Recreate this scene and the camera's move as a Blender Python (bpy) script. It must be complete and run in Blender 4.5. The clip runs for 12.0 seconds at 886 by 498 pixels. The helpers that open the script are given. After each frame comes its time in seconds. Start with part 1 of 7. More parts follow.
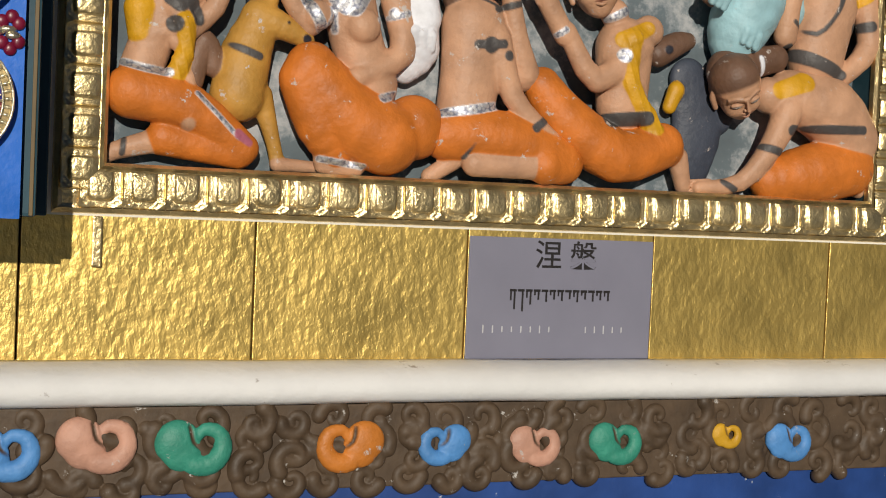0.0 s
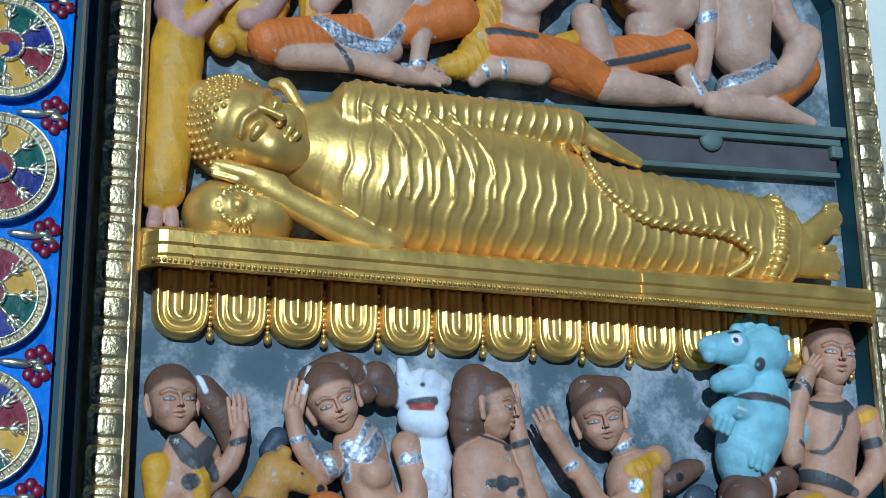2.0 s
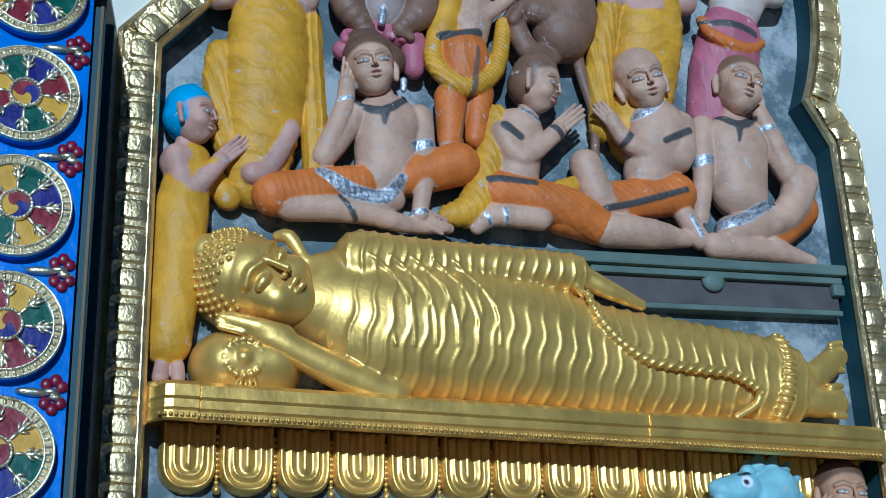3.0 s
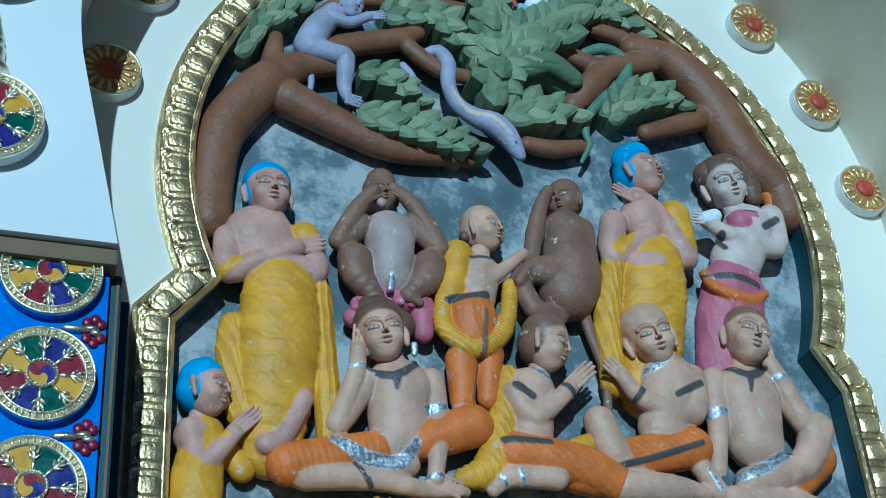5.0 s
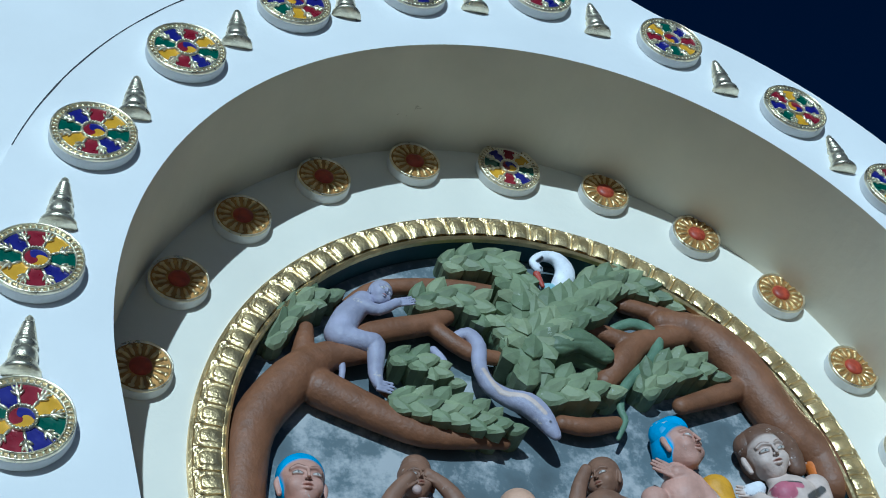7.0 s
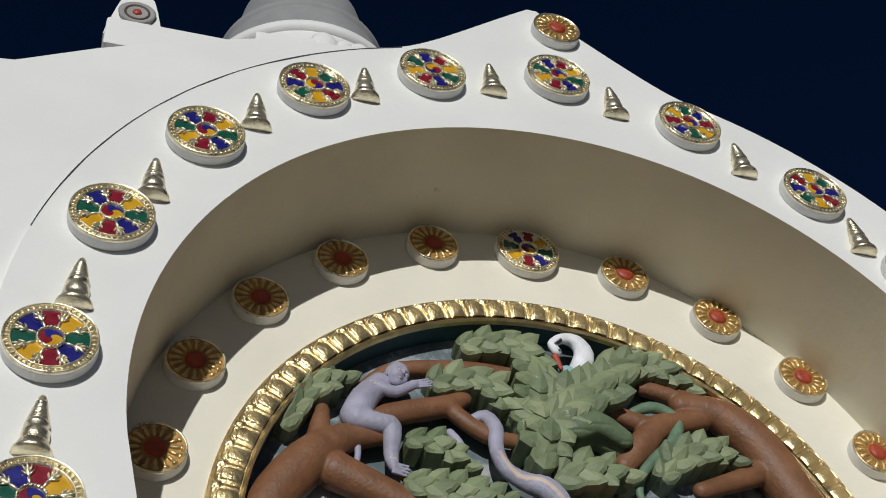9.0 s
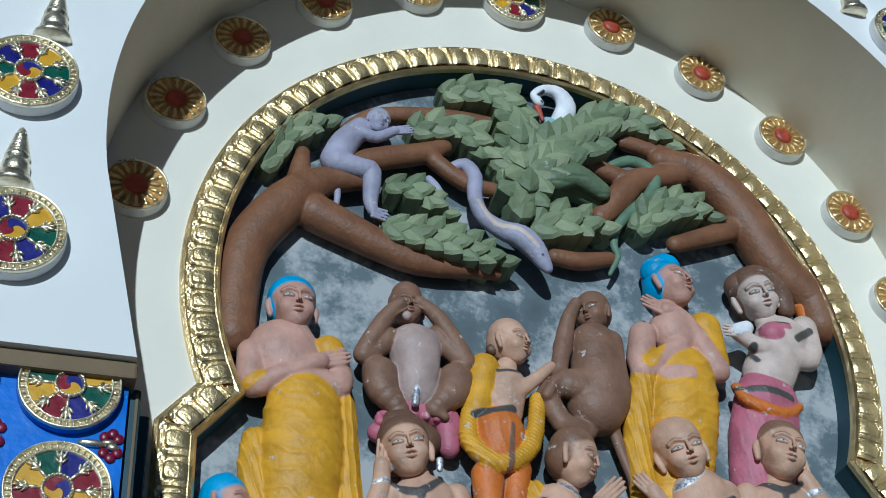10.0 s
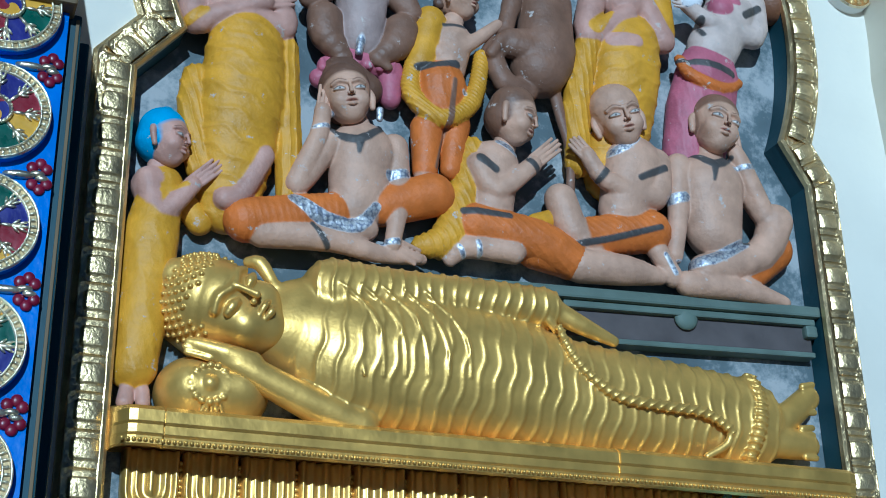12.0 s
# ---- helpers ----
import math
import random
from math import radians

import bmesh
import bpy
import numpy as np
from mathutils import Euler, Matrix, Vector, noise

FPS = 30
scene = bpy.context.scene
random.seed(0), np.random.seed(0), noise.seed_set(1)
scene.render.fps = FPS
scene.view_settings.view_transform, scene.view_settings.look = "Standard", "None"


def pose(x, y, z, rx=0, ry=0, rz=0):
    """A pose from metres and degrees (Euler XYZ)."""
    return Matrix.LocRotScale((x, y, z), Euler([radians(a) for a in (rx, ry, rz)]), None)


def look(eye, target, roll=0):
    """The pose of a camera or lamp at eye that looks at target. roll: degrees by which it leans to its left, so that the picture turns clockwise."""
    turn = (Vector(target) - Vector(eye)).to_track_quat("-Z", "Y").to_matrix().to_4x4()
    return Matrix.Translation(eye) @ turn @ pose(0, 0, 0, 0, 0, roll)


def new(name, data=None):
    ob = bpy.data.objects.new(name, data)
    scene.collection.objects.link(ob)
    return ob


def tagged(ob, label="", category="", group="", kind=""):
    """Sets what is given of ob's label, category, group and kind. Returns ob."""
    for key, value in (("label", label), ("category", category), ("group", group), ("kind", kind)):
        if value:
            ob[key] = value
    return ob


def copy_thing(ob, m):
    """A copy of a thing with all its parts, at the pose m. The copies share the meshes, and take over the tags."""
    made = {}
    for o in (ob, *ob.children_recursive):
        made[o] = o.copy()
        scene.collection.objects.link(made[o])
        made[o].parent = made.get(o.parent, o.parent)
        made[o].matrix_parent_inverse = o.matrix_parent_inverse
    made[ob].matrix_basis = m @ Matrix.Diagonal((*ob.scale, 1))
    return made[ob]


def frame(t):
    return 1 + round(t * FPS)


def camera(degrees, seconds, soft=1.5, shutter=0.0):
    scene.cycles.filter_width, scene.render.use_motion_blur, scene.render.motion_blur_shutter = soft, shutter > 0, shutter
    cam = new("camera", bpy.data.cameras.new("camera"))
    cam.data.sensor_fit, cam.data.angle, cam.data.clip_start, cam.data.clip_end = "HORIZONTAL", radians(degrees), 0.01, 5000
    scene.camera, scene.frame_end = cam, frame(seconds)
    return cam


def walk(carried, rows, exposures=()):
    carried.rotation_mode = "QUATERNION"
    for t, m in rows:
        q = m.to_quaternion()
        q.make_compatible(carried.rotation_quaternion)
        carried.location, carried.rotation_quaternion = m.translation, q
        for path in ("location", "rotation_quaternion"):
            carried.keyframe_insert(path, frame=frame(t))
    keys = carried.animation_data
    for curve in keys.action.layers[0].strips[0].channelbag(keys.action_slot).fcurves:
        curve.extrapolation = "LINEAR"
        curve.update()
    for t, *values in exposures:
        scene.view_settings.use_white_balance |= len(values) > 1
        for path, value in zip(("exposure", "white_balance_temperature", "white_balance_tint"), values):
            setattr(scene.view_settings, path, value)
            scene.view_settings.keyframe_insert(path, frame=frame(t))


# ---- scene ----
cam = camera(35.36, 12.0, soft=1.0)
# seconds, place in metres, turn in degrees; x runs along the facade, y into it, z up from the foot of the relief panel
ROWS = [
    (0.0, -0.3563, -2.5439, -0.0372, 87.97, -2.561, -21.969),
    (0.5, -0.3482, -2.554, -0.0188, 94.905, -1.995, -21.693),
    (1.0, -0.3631, -2.5565, -0.0313, 99.703, -0.974, -21.716),
    (1.5, -0.3552, -2.5827, -0.0331, 102.787, -0.043, -21.088),
    (2.0, -0.3556, -2.5921, -0.0406, 105.984, 0.812, -20.736),
    (2.5, -0.36, -2.5999, -0.0388, 108.964, 1.434, -20.478),
    (3.0, -0.3674, -2.6015, -0.032, 111.816, 1.964, -20.303),
    (3.5, -0.3729, -2.6035, -0.0274, 114.625, 2.463, -20.042),
    (5.5, -0.3885, -2.6074, -0.0289, 125.151, 4.353, -18.58),
    (6.0, -0.3851, -2.6049, -0.0225, 127.891, 4.689, -17.914),
    (6.5, -0.3826, -2.6053, -0.0147, 130.969, 4.869, -17.201),
    (7.0, -0.3821, -2.5987, -0.011, 134.247, 5.088, -16.467),
    (7.5, -0.3913, -2.5934, -0.0082, 137.493, 5.363, -15.847),
    (8.1, -0.379, -2.596, -0.012, 140.4, 5.1, -15.3),
    (8.5, -0.368, -2.598, -0.015, 140.4, 4.7, -15.3),
    (8.9, -0.352, -2.599, -0.017, 138.6, 4.2, -15.6),
    (9.5, -0.3247, -2.6034, -0.0242, 132.983, 3.716, -16.234),
    (10.0, -0.3389, -2.5946, -0.0273, 127.502, 3.176, -17.444),
    (10.5, -0.3469, -2.576, -0.0256, 122.893, 2.761, -18.456),
    (11.0, -0.3505, -2.5768, -0.0312, 119.043, 2.197, -19.297),
    (11.5, -0.354, -2.5744, -0.0394, 116.014, 1.943, -20.661),
    (12.0, -0.3512, -2.5759, -0.0435, 113.474, 1.059, -21.774),
]
walk(cam, [(t, pose(*p)) for t, *p in ROWS], exposures=[(0.0, -0.35, 6800, 10), (0.5, -0.65, 6200, 10), (1.0, -0.6, 5000, 5), (1.5, -0.6, 4400, -1), (3.5, -0.6, 4300, -4), (5.5, -0.6, 4080, -16), (6.5, -0.5, 4400, -10), (7.5, -0.5, 4950, 0), (8.5, -0.55, 6100, 8), (9.5, -0.6, 6100, 8), (10.0, -0.55, 5000, 0), (10.5, -0.55, 4600, -3), (12.0, -0.55, 4330, -5)])

# ---- light ----
SUN_WAY = Vector((0.12, 0.40, -0.10)).normalized()
sky_world = bpy.data.worlds.new("sky")
scene.world = sky_world
sky_world.use_nodes = True
wn = sky_world.node_tree.nodes
sky = wn.new("ShaderNodeTexSky")
sky.sky_type = "NISHITA"
sky.sun_disc = False
sky.sun_elevation = math.asin(-SUN_WAY.z)
sky.sun_rotation = math.atan2(-SUN_WAY.x, -SUN_WAY.y)
sky.altitude = 3500
sky.air_density = 0.6
sky.dust_density = 0.1
sky.ozone_density = 7.0
wn["Background"].inputs["Strength"].default_value = 0.023
sky_world.node_tree.links.new(sky.outputs[0], wn["Background"].inputs["Color"])
sun_data = bpy.data.lights.new("sun", "SUN")
sun_data.energy, sun_data.angle, sun_data.color = 4.0, radians(0.53), (1.0, 0.95, 0.86)
sun = new("sun", sun_data)
sun.matrix_world = look((-3, -10, 5), Vector((-3, -10, 5)) + SUN_WAY)


# ---- materials ----
def material(name, color, rough=0.6, metal=0.0, vary=0.15, scale=8.0, bump=0.2, bump_scale=60.0, chips=None, chip_amount=0.0, chip_scale=14.0, coat=0.0, bump_dist=0.004, streak=None, chip_soft=0.02):
    m = bpy.data.materials.new(name)
    m.use_nodes = True
    nt = m.node_tree
    n, l = nt.nodes, nt.links
    b = n["Principled BSDF"]
    b.inputs["Roughness"].default_value = rough
    b.inputs["Metallic"].default_value = metal
    b.inputs["Coat Weight"].default_value = coat
    geo = n.new("ShaderNodeNewGeometry")
    big = n.new("ShaderNodeTexNoise")
    big.inputs["Scale"].default_value = scale
    big.inputs["Detail"].default_value = 6
    l.new(geo.outputs["Position"], big.inputs["Vector"])
    ramp = n.new("ShaderNodeMapRange")
    ramp.inputs["From Min"].default_value, ramp.inputs["From Max"].default_value = 0.3, 0.7
    ramp.inputs["To Min"].default_value, ramp.inputs["To Max"].default_value = 1 - vary, 1 + vary
    l.new(big.outputs["Fac"], ramp.inputs["Value"])
    mul = n.new("ShaderNodeMix")
    mul.data_type, mul.blend_type = "RGBA", "MULTIPLY"
    mul.inputs["Factor"].default_value = 1.0
    mul.inputs["A"].default_value = (*color, 1)
    l.new(ramp.outputs["Result"], mul.inputs["B"])
    out = mul.outputs["Result"]
    if chips:
        cn = n.new("ShaderNodeTexNoise")
        cn.inputs["Scale"].default_value = chip_scale
        cn.inputs["Detail"].default_value = 9
        cn.inputs["Roughness"].default_value = 0.72
        l.new(geo.outputs["Position"], cn.inputs["Vector"])
        cr = n.new("ShaderNodeMapRange")
        cr.inputs["From Min"].default_value, cr.inputs["From Max"].default_value = 0.68 - chip_soft - chip_amount, 0.68 + chip_soft - chip_amount
        l.new(cn.outputs["Fac"], cr.inputs["Value"])
        mx = n.new("ShaderNodeMix")
        mx.data_type = "RGBA"
        l.new(cr.outputs["Result"], mx.inputs["Factor"])
        l.new(out, mx.inputs["A"])
        mx.inputs["B"].default_value = (*chips, 1)
        out = mx.outputs["Result"]
    l.new(out, b.inputs["Base Color"])
    rv = n.new("ShaderNodeMapRange")
    rv.inputs["To Min"].default_value, rv.inputs["To Max"].default_value = rough - 0.12, min(1, rough + 0.12)
    l.new(big.outputs["Fac"], rv.inputs["Value"])
    l.new(rv.outputs["Result"], b.inputs["Roughness"])
    fine = n.new("ShaderNodeTexNoise")
    fine.inputs["Scale"].default_value = bump_scale
    fine.inputs["Detail"].default_value = 5
    if streak:
        mp = n.new("ShaderNodeMapping")
        mp.inputs["Scale"].default_value = streak
        l.new(geo.outputs["Position"], mp.inputs["Vector"])
        l.new(mp.outputs["Vector"], fine.inputs["Vector"])
    else:
        l.new(geo.outputs["Position"], fine.inputs["Vector"])
    bp = n.new("ShaderNodeBump")
    bp.inputs["Strength"].default_value = bump
    bp.inputs["Distance"].default_value = bump_dist
    l.new(fine.outputs["Fac"], bp.inputs["Height"])
    l.new(bp.outputs["Normal"], b.inputs["Normal"])
    return m


WHITE = material("white_lime_paint", (0.80, 0.80, 0.79), 0.8, vary=0.04, scale=3, bump=0.25, bump_scale=35)
LEDGE_WHITE = material("chipped_white_paint", (0.78, 0.78, 0.77), 0.7, vary=0.08, scale=6, bump=0.5, bump_scale=40, chips=(0.42, 0.38, 0.35), chip_amount=0.035, chip_scale=13)
NICHE = material("cream_lime_paint", (0.76, 0.71, 0.58), 0.8, vary=0.10, scale=2.5, bump=0.3, bump_scale=30, chips=(0.40, 0.34, 0.24), chip_amount=-0.01, chip_scale=5)
GOLD = material("gold_leaf_paint", (0.76, 0.50, 0.12), 0.38, 0.72, vary=0.18, scale=12, bump=0.25, bump_scale=45)
GOLD_PALE = material("pale_gold_moulding", (0.78, 0.61, 0.31), 0.33, 0.88, vary=0.2, scale=25, bump=0.5, bump_scale=110)
GOLD_FOIL = material("crumpled_gold_sheet", (0.76, 0.54, 0.16), 0.40, 0.80, vary=0.15, scale=9, bump=0.6, bump_scale=42, bump_dist=0.006, streak=(1.3, 1.0, 0.9))
BLUE_GREY = material("blue_grey_relief_ground", (0.125, 0.16, 0.18), 0.75, vary=0.4, scale=6, bump=0.5, bump_scale=40, chips=(0.42, 0.43, 0.44), chip_amount=0.13, chip_scale=6, chip_soft=0.06)
SLATE = material("slate_blue_paint", (0.020, 0.066, 0.090), 0.6, vary=0.2, scale=7)
OCHRE_EDGE = material("ochre_brown_paint", (0.16, 0.11, 0.05), 0.6, vary=0.2)
BLUE = material("bright_blue_enamel", (0.008, 0.145, 0.62), 0.35, vary=0.12, scale=15, chips=(0.55, 0.6, 0.7), chip_amount=0.02, chip_scale=40)
DEEP_BLUE = material("deep_blue_wall_paint", (0.012, 0.055, 0.23), 0.55, vary=0.25, scale=9, chips=(0.6, 0.63, 0.68), chip_amount=0.02, chip_scale=25)
PLAQUE = material("grey_plaque", (0.21, 0.21, 0.27), 0.5, vary=0.06, scale=6, bump=0.1)
INK = material("black_ink", (0.015, 0.012, 0.012), 0.5)
BROWN_CARVED = material("brown_carved_frieze", (0.085, 0.055, 0.032), 0.6, vary=0.3, scale=20, bump=0.5, bump_scale=50, chips=(0.5, 0.48, 0.45), chip_amount=0.03, chip_scale=30)
STONE = material("terrace_stone", (0.17, 0.16, 0.145), 0.8, vary=0.15, scale=2, bump=0.4, bump_scale=12)
GREY = material("grey_cement", (0.30, 0.30, 0.31), 0.8, vary=0.1, scale=5)


# ---- builders ----
def mesh_object(name, bm, mats, smooth=False):
    me = bpy.data.meshes.new(name)
    bm.normal_update()
    bm.to_mesh(me)
    bm.free()
    for m in mats if isinstance(mats, (list, tuple)) else [mats]:
        me.materials.append(m)
    if smooth:
        me.shade_smooth()
    return new(name, me)


def part(name, bm, mats, parent, label="", smooth=False):
    ob = mesh_object(name, bm, mats, smooth)
    ob.parent = parent
    return tagged(ob, label)


def empty(name, m=None, **tags):
    ob = new(name)
    ob.empty_display_size = 0.05
    if m is not None:
        ob.matrix_basis = m
    return tagged(ob, **tags)


def box(bm, x0, x1, y0, y1, z0, z1, bevel=0.0):
    made = bmesh.ops.create_cube(bm, size=1, matrix=Matrix.Translation(((x0 + x1) / 2, (y0 + y1) / 2, (z0 + z1) / 2)) @ Matrix.Diagonal((x1 - x0, y1 - y0, z1 - z0, 1)))
    if bevel:
        edges = {e for v in made["verts"] for e in v.link_edges}
        bmesh.ops.bevel(bm, geom=list(edges), offset=bevel, segments=2, affect="EDGES", profile=0.6)
    return bm


def boxed(*a, bevel=0.0):
    return box(bmesh.new(), *a, bevel=bevel)


def strip(bm, rings, closed=False, loop=True):
    """Quads between rows of points of equal length."""
    rows = [[bm.verts.new(p) for p in r] for r in rings]
    pairs = list(zip(rows, rows[1:])) + ([(rows[-1], rows[0])] if closed else [])
    for a, b in pairs:
        n = len(a)
        for i in range(n if loop else n - 1):
            j = (i + 1) % n
            bm.faces.new((a[i], a[j], b[j], b[i]))
    return rows


def band(path_in, path_out, y0, y1):
    """A plate between two lines in the plane of the facade, from the depth y0 back to y1."""
    bm = bmesh.new()
    rings = [[(a[0], y0, a[1]), (b[0], y0, b[1]), (b[0], y1, b[1]), (a[0], y1, a[1])] for a, b in zip(path_in, path_out)]
    rows = strip(bm, rings)
    bm.faces.new(rows[0])
    bm.faces.new(rows[-1][::-1])
    bmesh.ops.recalc_face_normals(bm, faces=bm.faces)
    return bm


def arc(cx, cz, r, a0, a1, n):
    """Points of an arc; angles in radians from the top, positive to the right."""
    return [(cx + r * math.sin(a0 + (a1 - a0) * i / n), cz + r * math.cos(a0 + (a1 - a0) * i / n)) for i in range(n + 1)]


def resample(pts, n):
    pts = np.array(pts, float)
    d = np.r_[0, np.cumsum(np.hypot(*np.diff(pts, axis=0).T))]
    s = np.linspace(0, d[-1], n)
    return [(float(np.interp(v, d, pts[:, 0])), float(np.interp(v, d, pts[:, 1]))) for v in s]


# ---- the large structure ----
GROUND = -1.55
FRONT = -0.40
AX = 0.86
PANEL_L, PANEL_R = 0.012, 1.69
BACK = 0.065

bm = bmesh.new()
bmesh.ops.create_grid(bm, x_segments=4, y_segments=4, size=2500, matrix=Matrix.Translation((0, 0, GROUND)))
tagged(mesh_object("ground", bm, STONE), "pale stone terrace paving in front of the shrine", "ground", kind="structure")

# edge of the relief opening: shoulders and arch
ARCH_C, ARCH_R = (0.868, 1.92), 0.825
a_end = 1.98
opening = [(PANEL_L, 0.0), (PANEL_L, 1.475)] + arc(*ARCH_C, ARCH_R, -a_end, a_end, 96) + [(PANEL_R, 1.475), (PANEL_R, 0.0)]


def offset(pts, d):
    """The closed line pts, moved outwards by d, with mitred corners."""
    out, n = [], len(pts)
    for i in range(n):
        a, b, c = (Vector(pts[(i + k) % n]) for k in (-1, 0, 1))
        e, f = (b - a).normalized(), (c - b).normalized()
        u, v = Vector((-e.y, e.x)), Vector((-f.y, f.x))
        m = (u + v).normalized()
        out.append(tuple(b + m * d / max(0.5, m.dot(u))))
    return out


def loop_edges(bm, pts, y):
    vs = [bm.verts.new((p[0], y, p[1])) for p in pts]
    return [bm.edges.new((vs[i], vs[(i + 1) % len(vs)])) for i in range(len(vs))]


def slab(loops, y0, y1):
    """A slab with the given outline and holes."""
    bm = bmesh.new()
    edges = [e for pts in loops for e in loop_edges(bm, pts, y0)]
    bmesh.ops.triangle_fill(bm, edges=edges, use_beauty=True, use_dissolve=False)
    made = bmesh.ops.extrude_face_region(bm, geom=list(bm.faces))
    bmesh.ops.translate(bm, verts=[v for v in made["geom"] if isinstance(v, bmesh.types.BMVert)], vec=(0, y1 - y0, 0))
    bmesh.ops.recalc_face_normals(bm, faces=bm.faces)
    return bm


BACK_WHITE = material("warm_white_lime_paint", (0.80, 0.765, 0.66), 0.8, vary=0.05, scale=3, bump=0.25, bump_scale=35)
# back wall of the niche, white, with the opening for the relief
border_out = offset(opening, 0.02)
outer = [(-0.50, -0.094), (-0.50, 2.6), (-0.1, 3.1), (0.4, 3.33), (AX, 3.4), (1.35, 3.33), (1.9, 3.1), (2.5, 2.6), (2.9, 1.4), (2.9, -0.094)]
tagged(mesh_object("wall_back", slab([outer, border_out], 0.0, 0.30), BACK_WHITE), "white limewashed back wall of the arched niche", "wall", kind="structure")
tagged(mesh_object("wall_panel", slab([offset(opening, 0.05)], BACK, BACK + 0.05), BLUE_GREY), "worn blue-grey painted ground behind the relief figures", "wall", kind="structure")
tagged(mesh_object("trim_reveal", band(opening + opening[:1], (lambda q: q + q[:1])(offset(opening, 0.018)), -0.002, BACK - 0.002), SLATE), "dark slate-blue painted edge round the relief panel", "trim", kind="structure")

# front arch, white, with a pointed top
in_c, in_r = (0.852, 2.01), 1.115
front_in = [(-0.157, 1.40)] + arc(*in_c, in_r, -1.72, 1.72, 90) + [(1.97, 1.40)]
front_out = [(-0.60, 1.40), (-0.58, 1.9)]
for i in range(121):
    a = -1.5 + 3.0 * i / 120
    r = 1.405 + 0.30 * max(0.0, 1 - abs(a) / 0.34) ** 1.6
    front_out.append((0.85 + r * math.sin(a), 2.10 + r * math.cos(a)))
front_out += [(2.28, 1.9), (2.30, 1.40)]
bm = band(resample(front_in, 160), resample(front_out, 160), FRONT, 0.0)
for face in bm.faces:
    c = face.calc_center_median()
    if abs(face.normal.y) < 0.5 and math.hypot(c.x - in_c[0], c.z - in_c[1]) < 1.2 and c.z > 1.41:
        face.material_index = 1
tagged(mesh_object("wall_arch", bm, (WHITE, NICHE)), "white limewashed arch with a pointed crown", "wall", kind="structure")

# white body of the stupa beside and behind the arch
side = [(-7.0, -0.6), (-7.0, 2.3), (-3.0, 2.72), (-0.65, 3.05), (-0.45, 3.17), (-0.23, 3.28), (0.0, 3.37), (0.3, 3.42), (0.30, 3.20), (-0.2, 2.85), (-0.42, 2.4), (-0.50, 1.9), (-0.52, -0.6)]
tagged(mesh_object("wall_body", slab([side], FRONT + 0.018, 0.6), WHITE), "white limewashed wall of the stupa body", "wall", kind="structure")

# dark strip laid on the arch rim, standing in for shade in the cracked joint
JOINT_SHADE = material("dark_joint_shade", (0.05, 0.05, 0.055), 0.9)
seam = front_out[8:50]
seam_in = [(x + (0.85 - x) * (0.0022 + 0.0018 * noise.noise((x * 9, z * 9, 1))), z + (2.10 - z) * (0.0022 + 0.0018 * noise.noise((x * 9, z * 9, 1)))) for x, z in seam]
tagged(mesh_object("trim_joint_shade", band(seam_in, seam, FRONT - 0.0015, FRONT + 0.01), JOINT_SHADE), "dark strip for the shade in the cracked joint between the arch and the stupa wall", "joint", kind="structure")

# pilaster with its frame strips, under the foot of the arch
PIL = -0.35
tagged(mesh_object("wall_pilaster", boxed(-0.95, -0.162, PIL, 0.0, -0.095, 1.362), BLUE), "bright blue painted pilaster", "pilaster", kind="structure")
tagged(mesh_object("trim_pilaster_edge", boxed(-0.161, -0.136, PIL + 0.02, -0.0, -0.092, 1.375, bevel=0.006), SLATE), "slate-blue painted edge strip of the pilaster", "trim", kind="structure")
tagged(mesh_object("trim_ochre_line", boxed(-0.147, -0.141, PIL + 0.0165, PIL + 0.03, -0.09, 1.362, bevel=0.001), OCHRE_EDGE), "thin dull ochre line along the pilaster edge", "trim", kind="structure")
tagged(mesh_object("trim_niche_step", boxed(-0.135, -0.108, -0.22, 0.0, -0.092, 1.385, bevel=0.004), SLATE), "slate-blue painted step inside the niche", "trim", kind="structure")
tagged(mesh_object("trim_niche_inner", boxed(-0.107, -0.094, -0.09, 0.0, -0.092, 1.46, bevel=0.003), SLATE), "slate-blue painted inner strip of the niche", "trim", kind="structure")
tagged(mesh_object("trim_capital", boxed(-0.60, -0.152, PIL - 0.034, 0.0, 1.363, 1.3995, bevel=0.005), OCHRE_EDGE), "brown painted moulding under the arch foot", "moulding", kind="structure")

# base of the wall: gold sheets, ledge, carved frieze
base = empty("wall_base", kind="structure", label="wall base clad in crumpled gold sheets", category="wall")
for x0, x1 in ((-0.50, -0.131), (-0.127, 0.294), (0.297, 0.726), (0.729, 1.150), (1.153, 1.60), (1.603, 2.05), (2.053, 2.5)):
    part("gold_sheet", boxed(x0, x1, 0.0, 0.05, -0.362, -0.092, bevel=0.002), GOLD_FOIL, base)
tagged(mesh_object("wall_core", boxed(-0.95, 2.9, 0.05, 0.5, GROUND, -0.093), GREY), "grey cement core behind the gold sheets", "wall", kind="structure")
profile = [(0.02, -0.352), (-0.03, -0.353), (-0.072, -0.362), (-0.094, -0.378), (-0.100, -0.400), (-0.092, -0.418), (-0.07, -0.428), (0.02, -0.430)]
bm = bmesh.new()
xs = np.linspace(-1.6, 2.9, 90)
strip(bm, [[(x, y, z + 0.002 * noise.noise((x * 5, y * 9, 0))) for y, z in profile] for x in xs])
bmesh.ops.recalc_face_normals(bm, faces=bm.faces)
tagged(mesh_object("ledge", bm, LEDGE_WHITE, True), "white painted rounded ledge with chipped edges", "ledge", kind="structure")
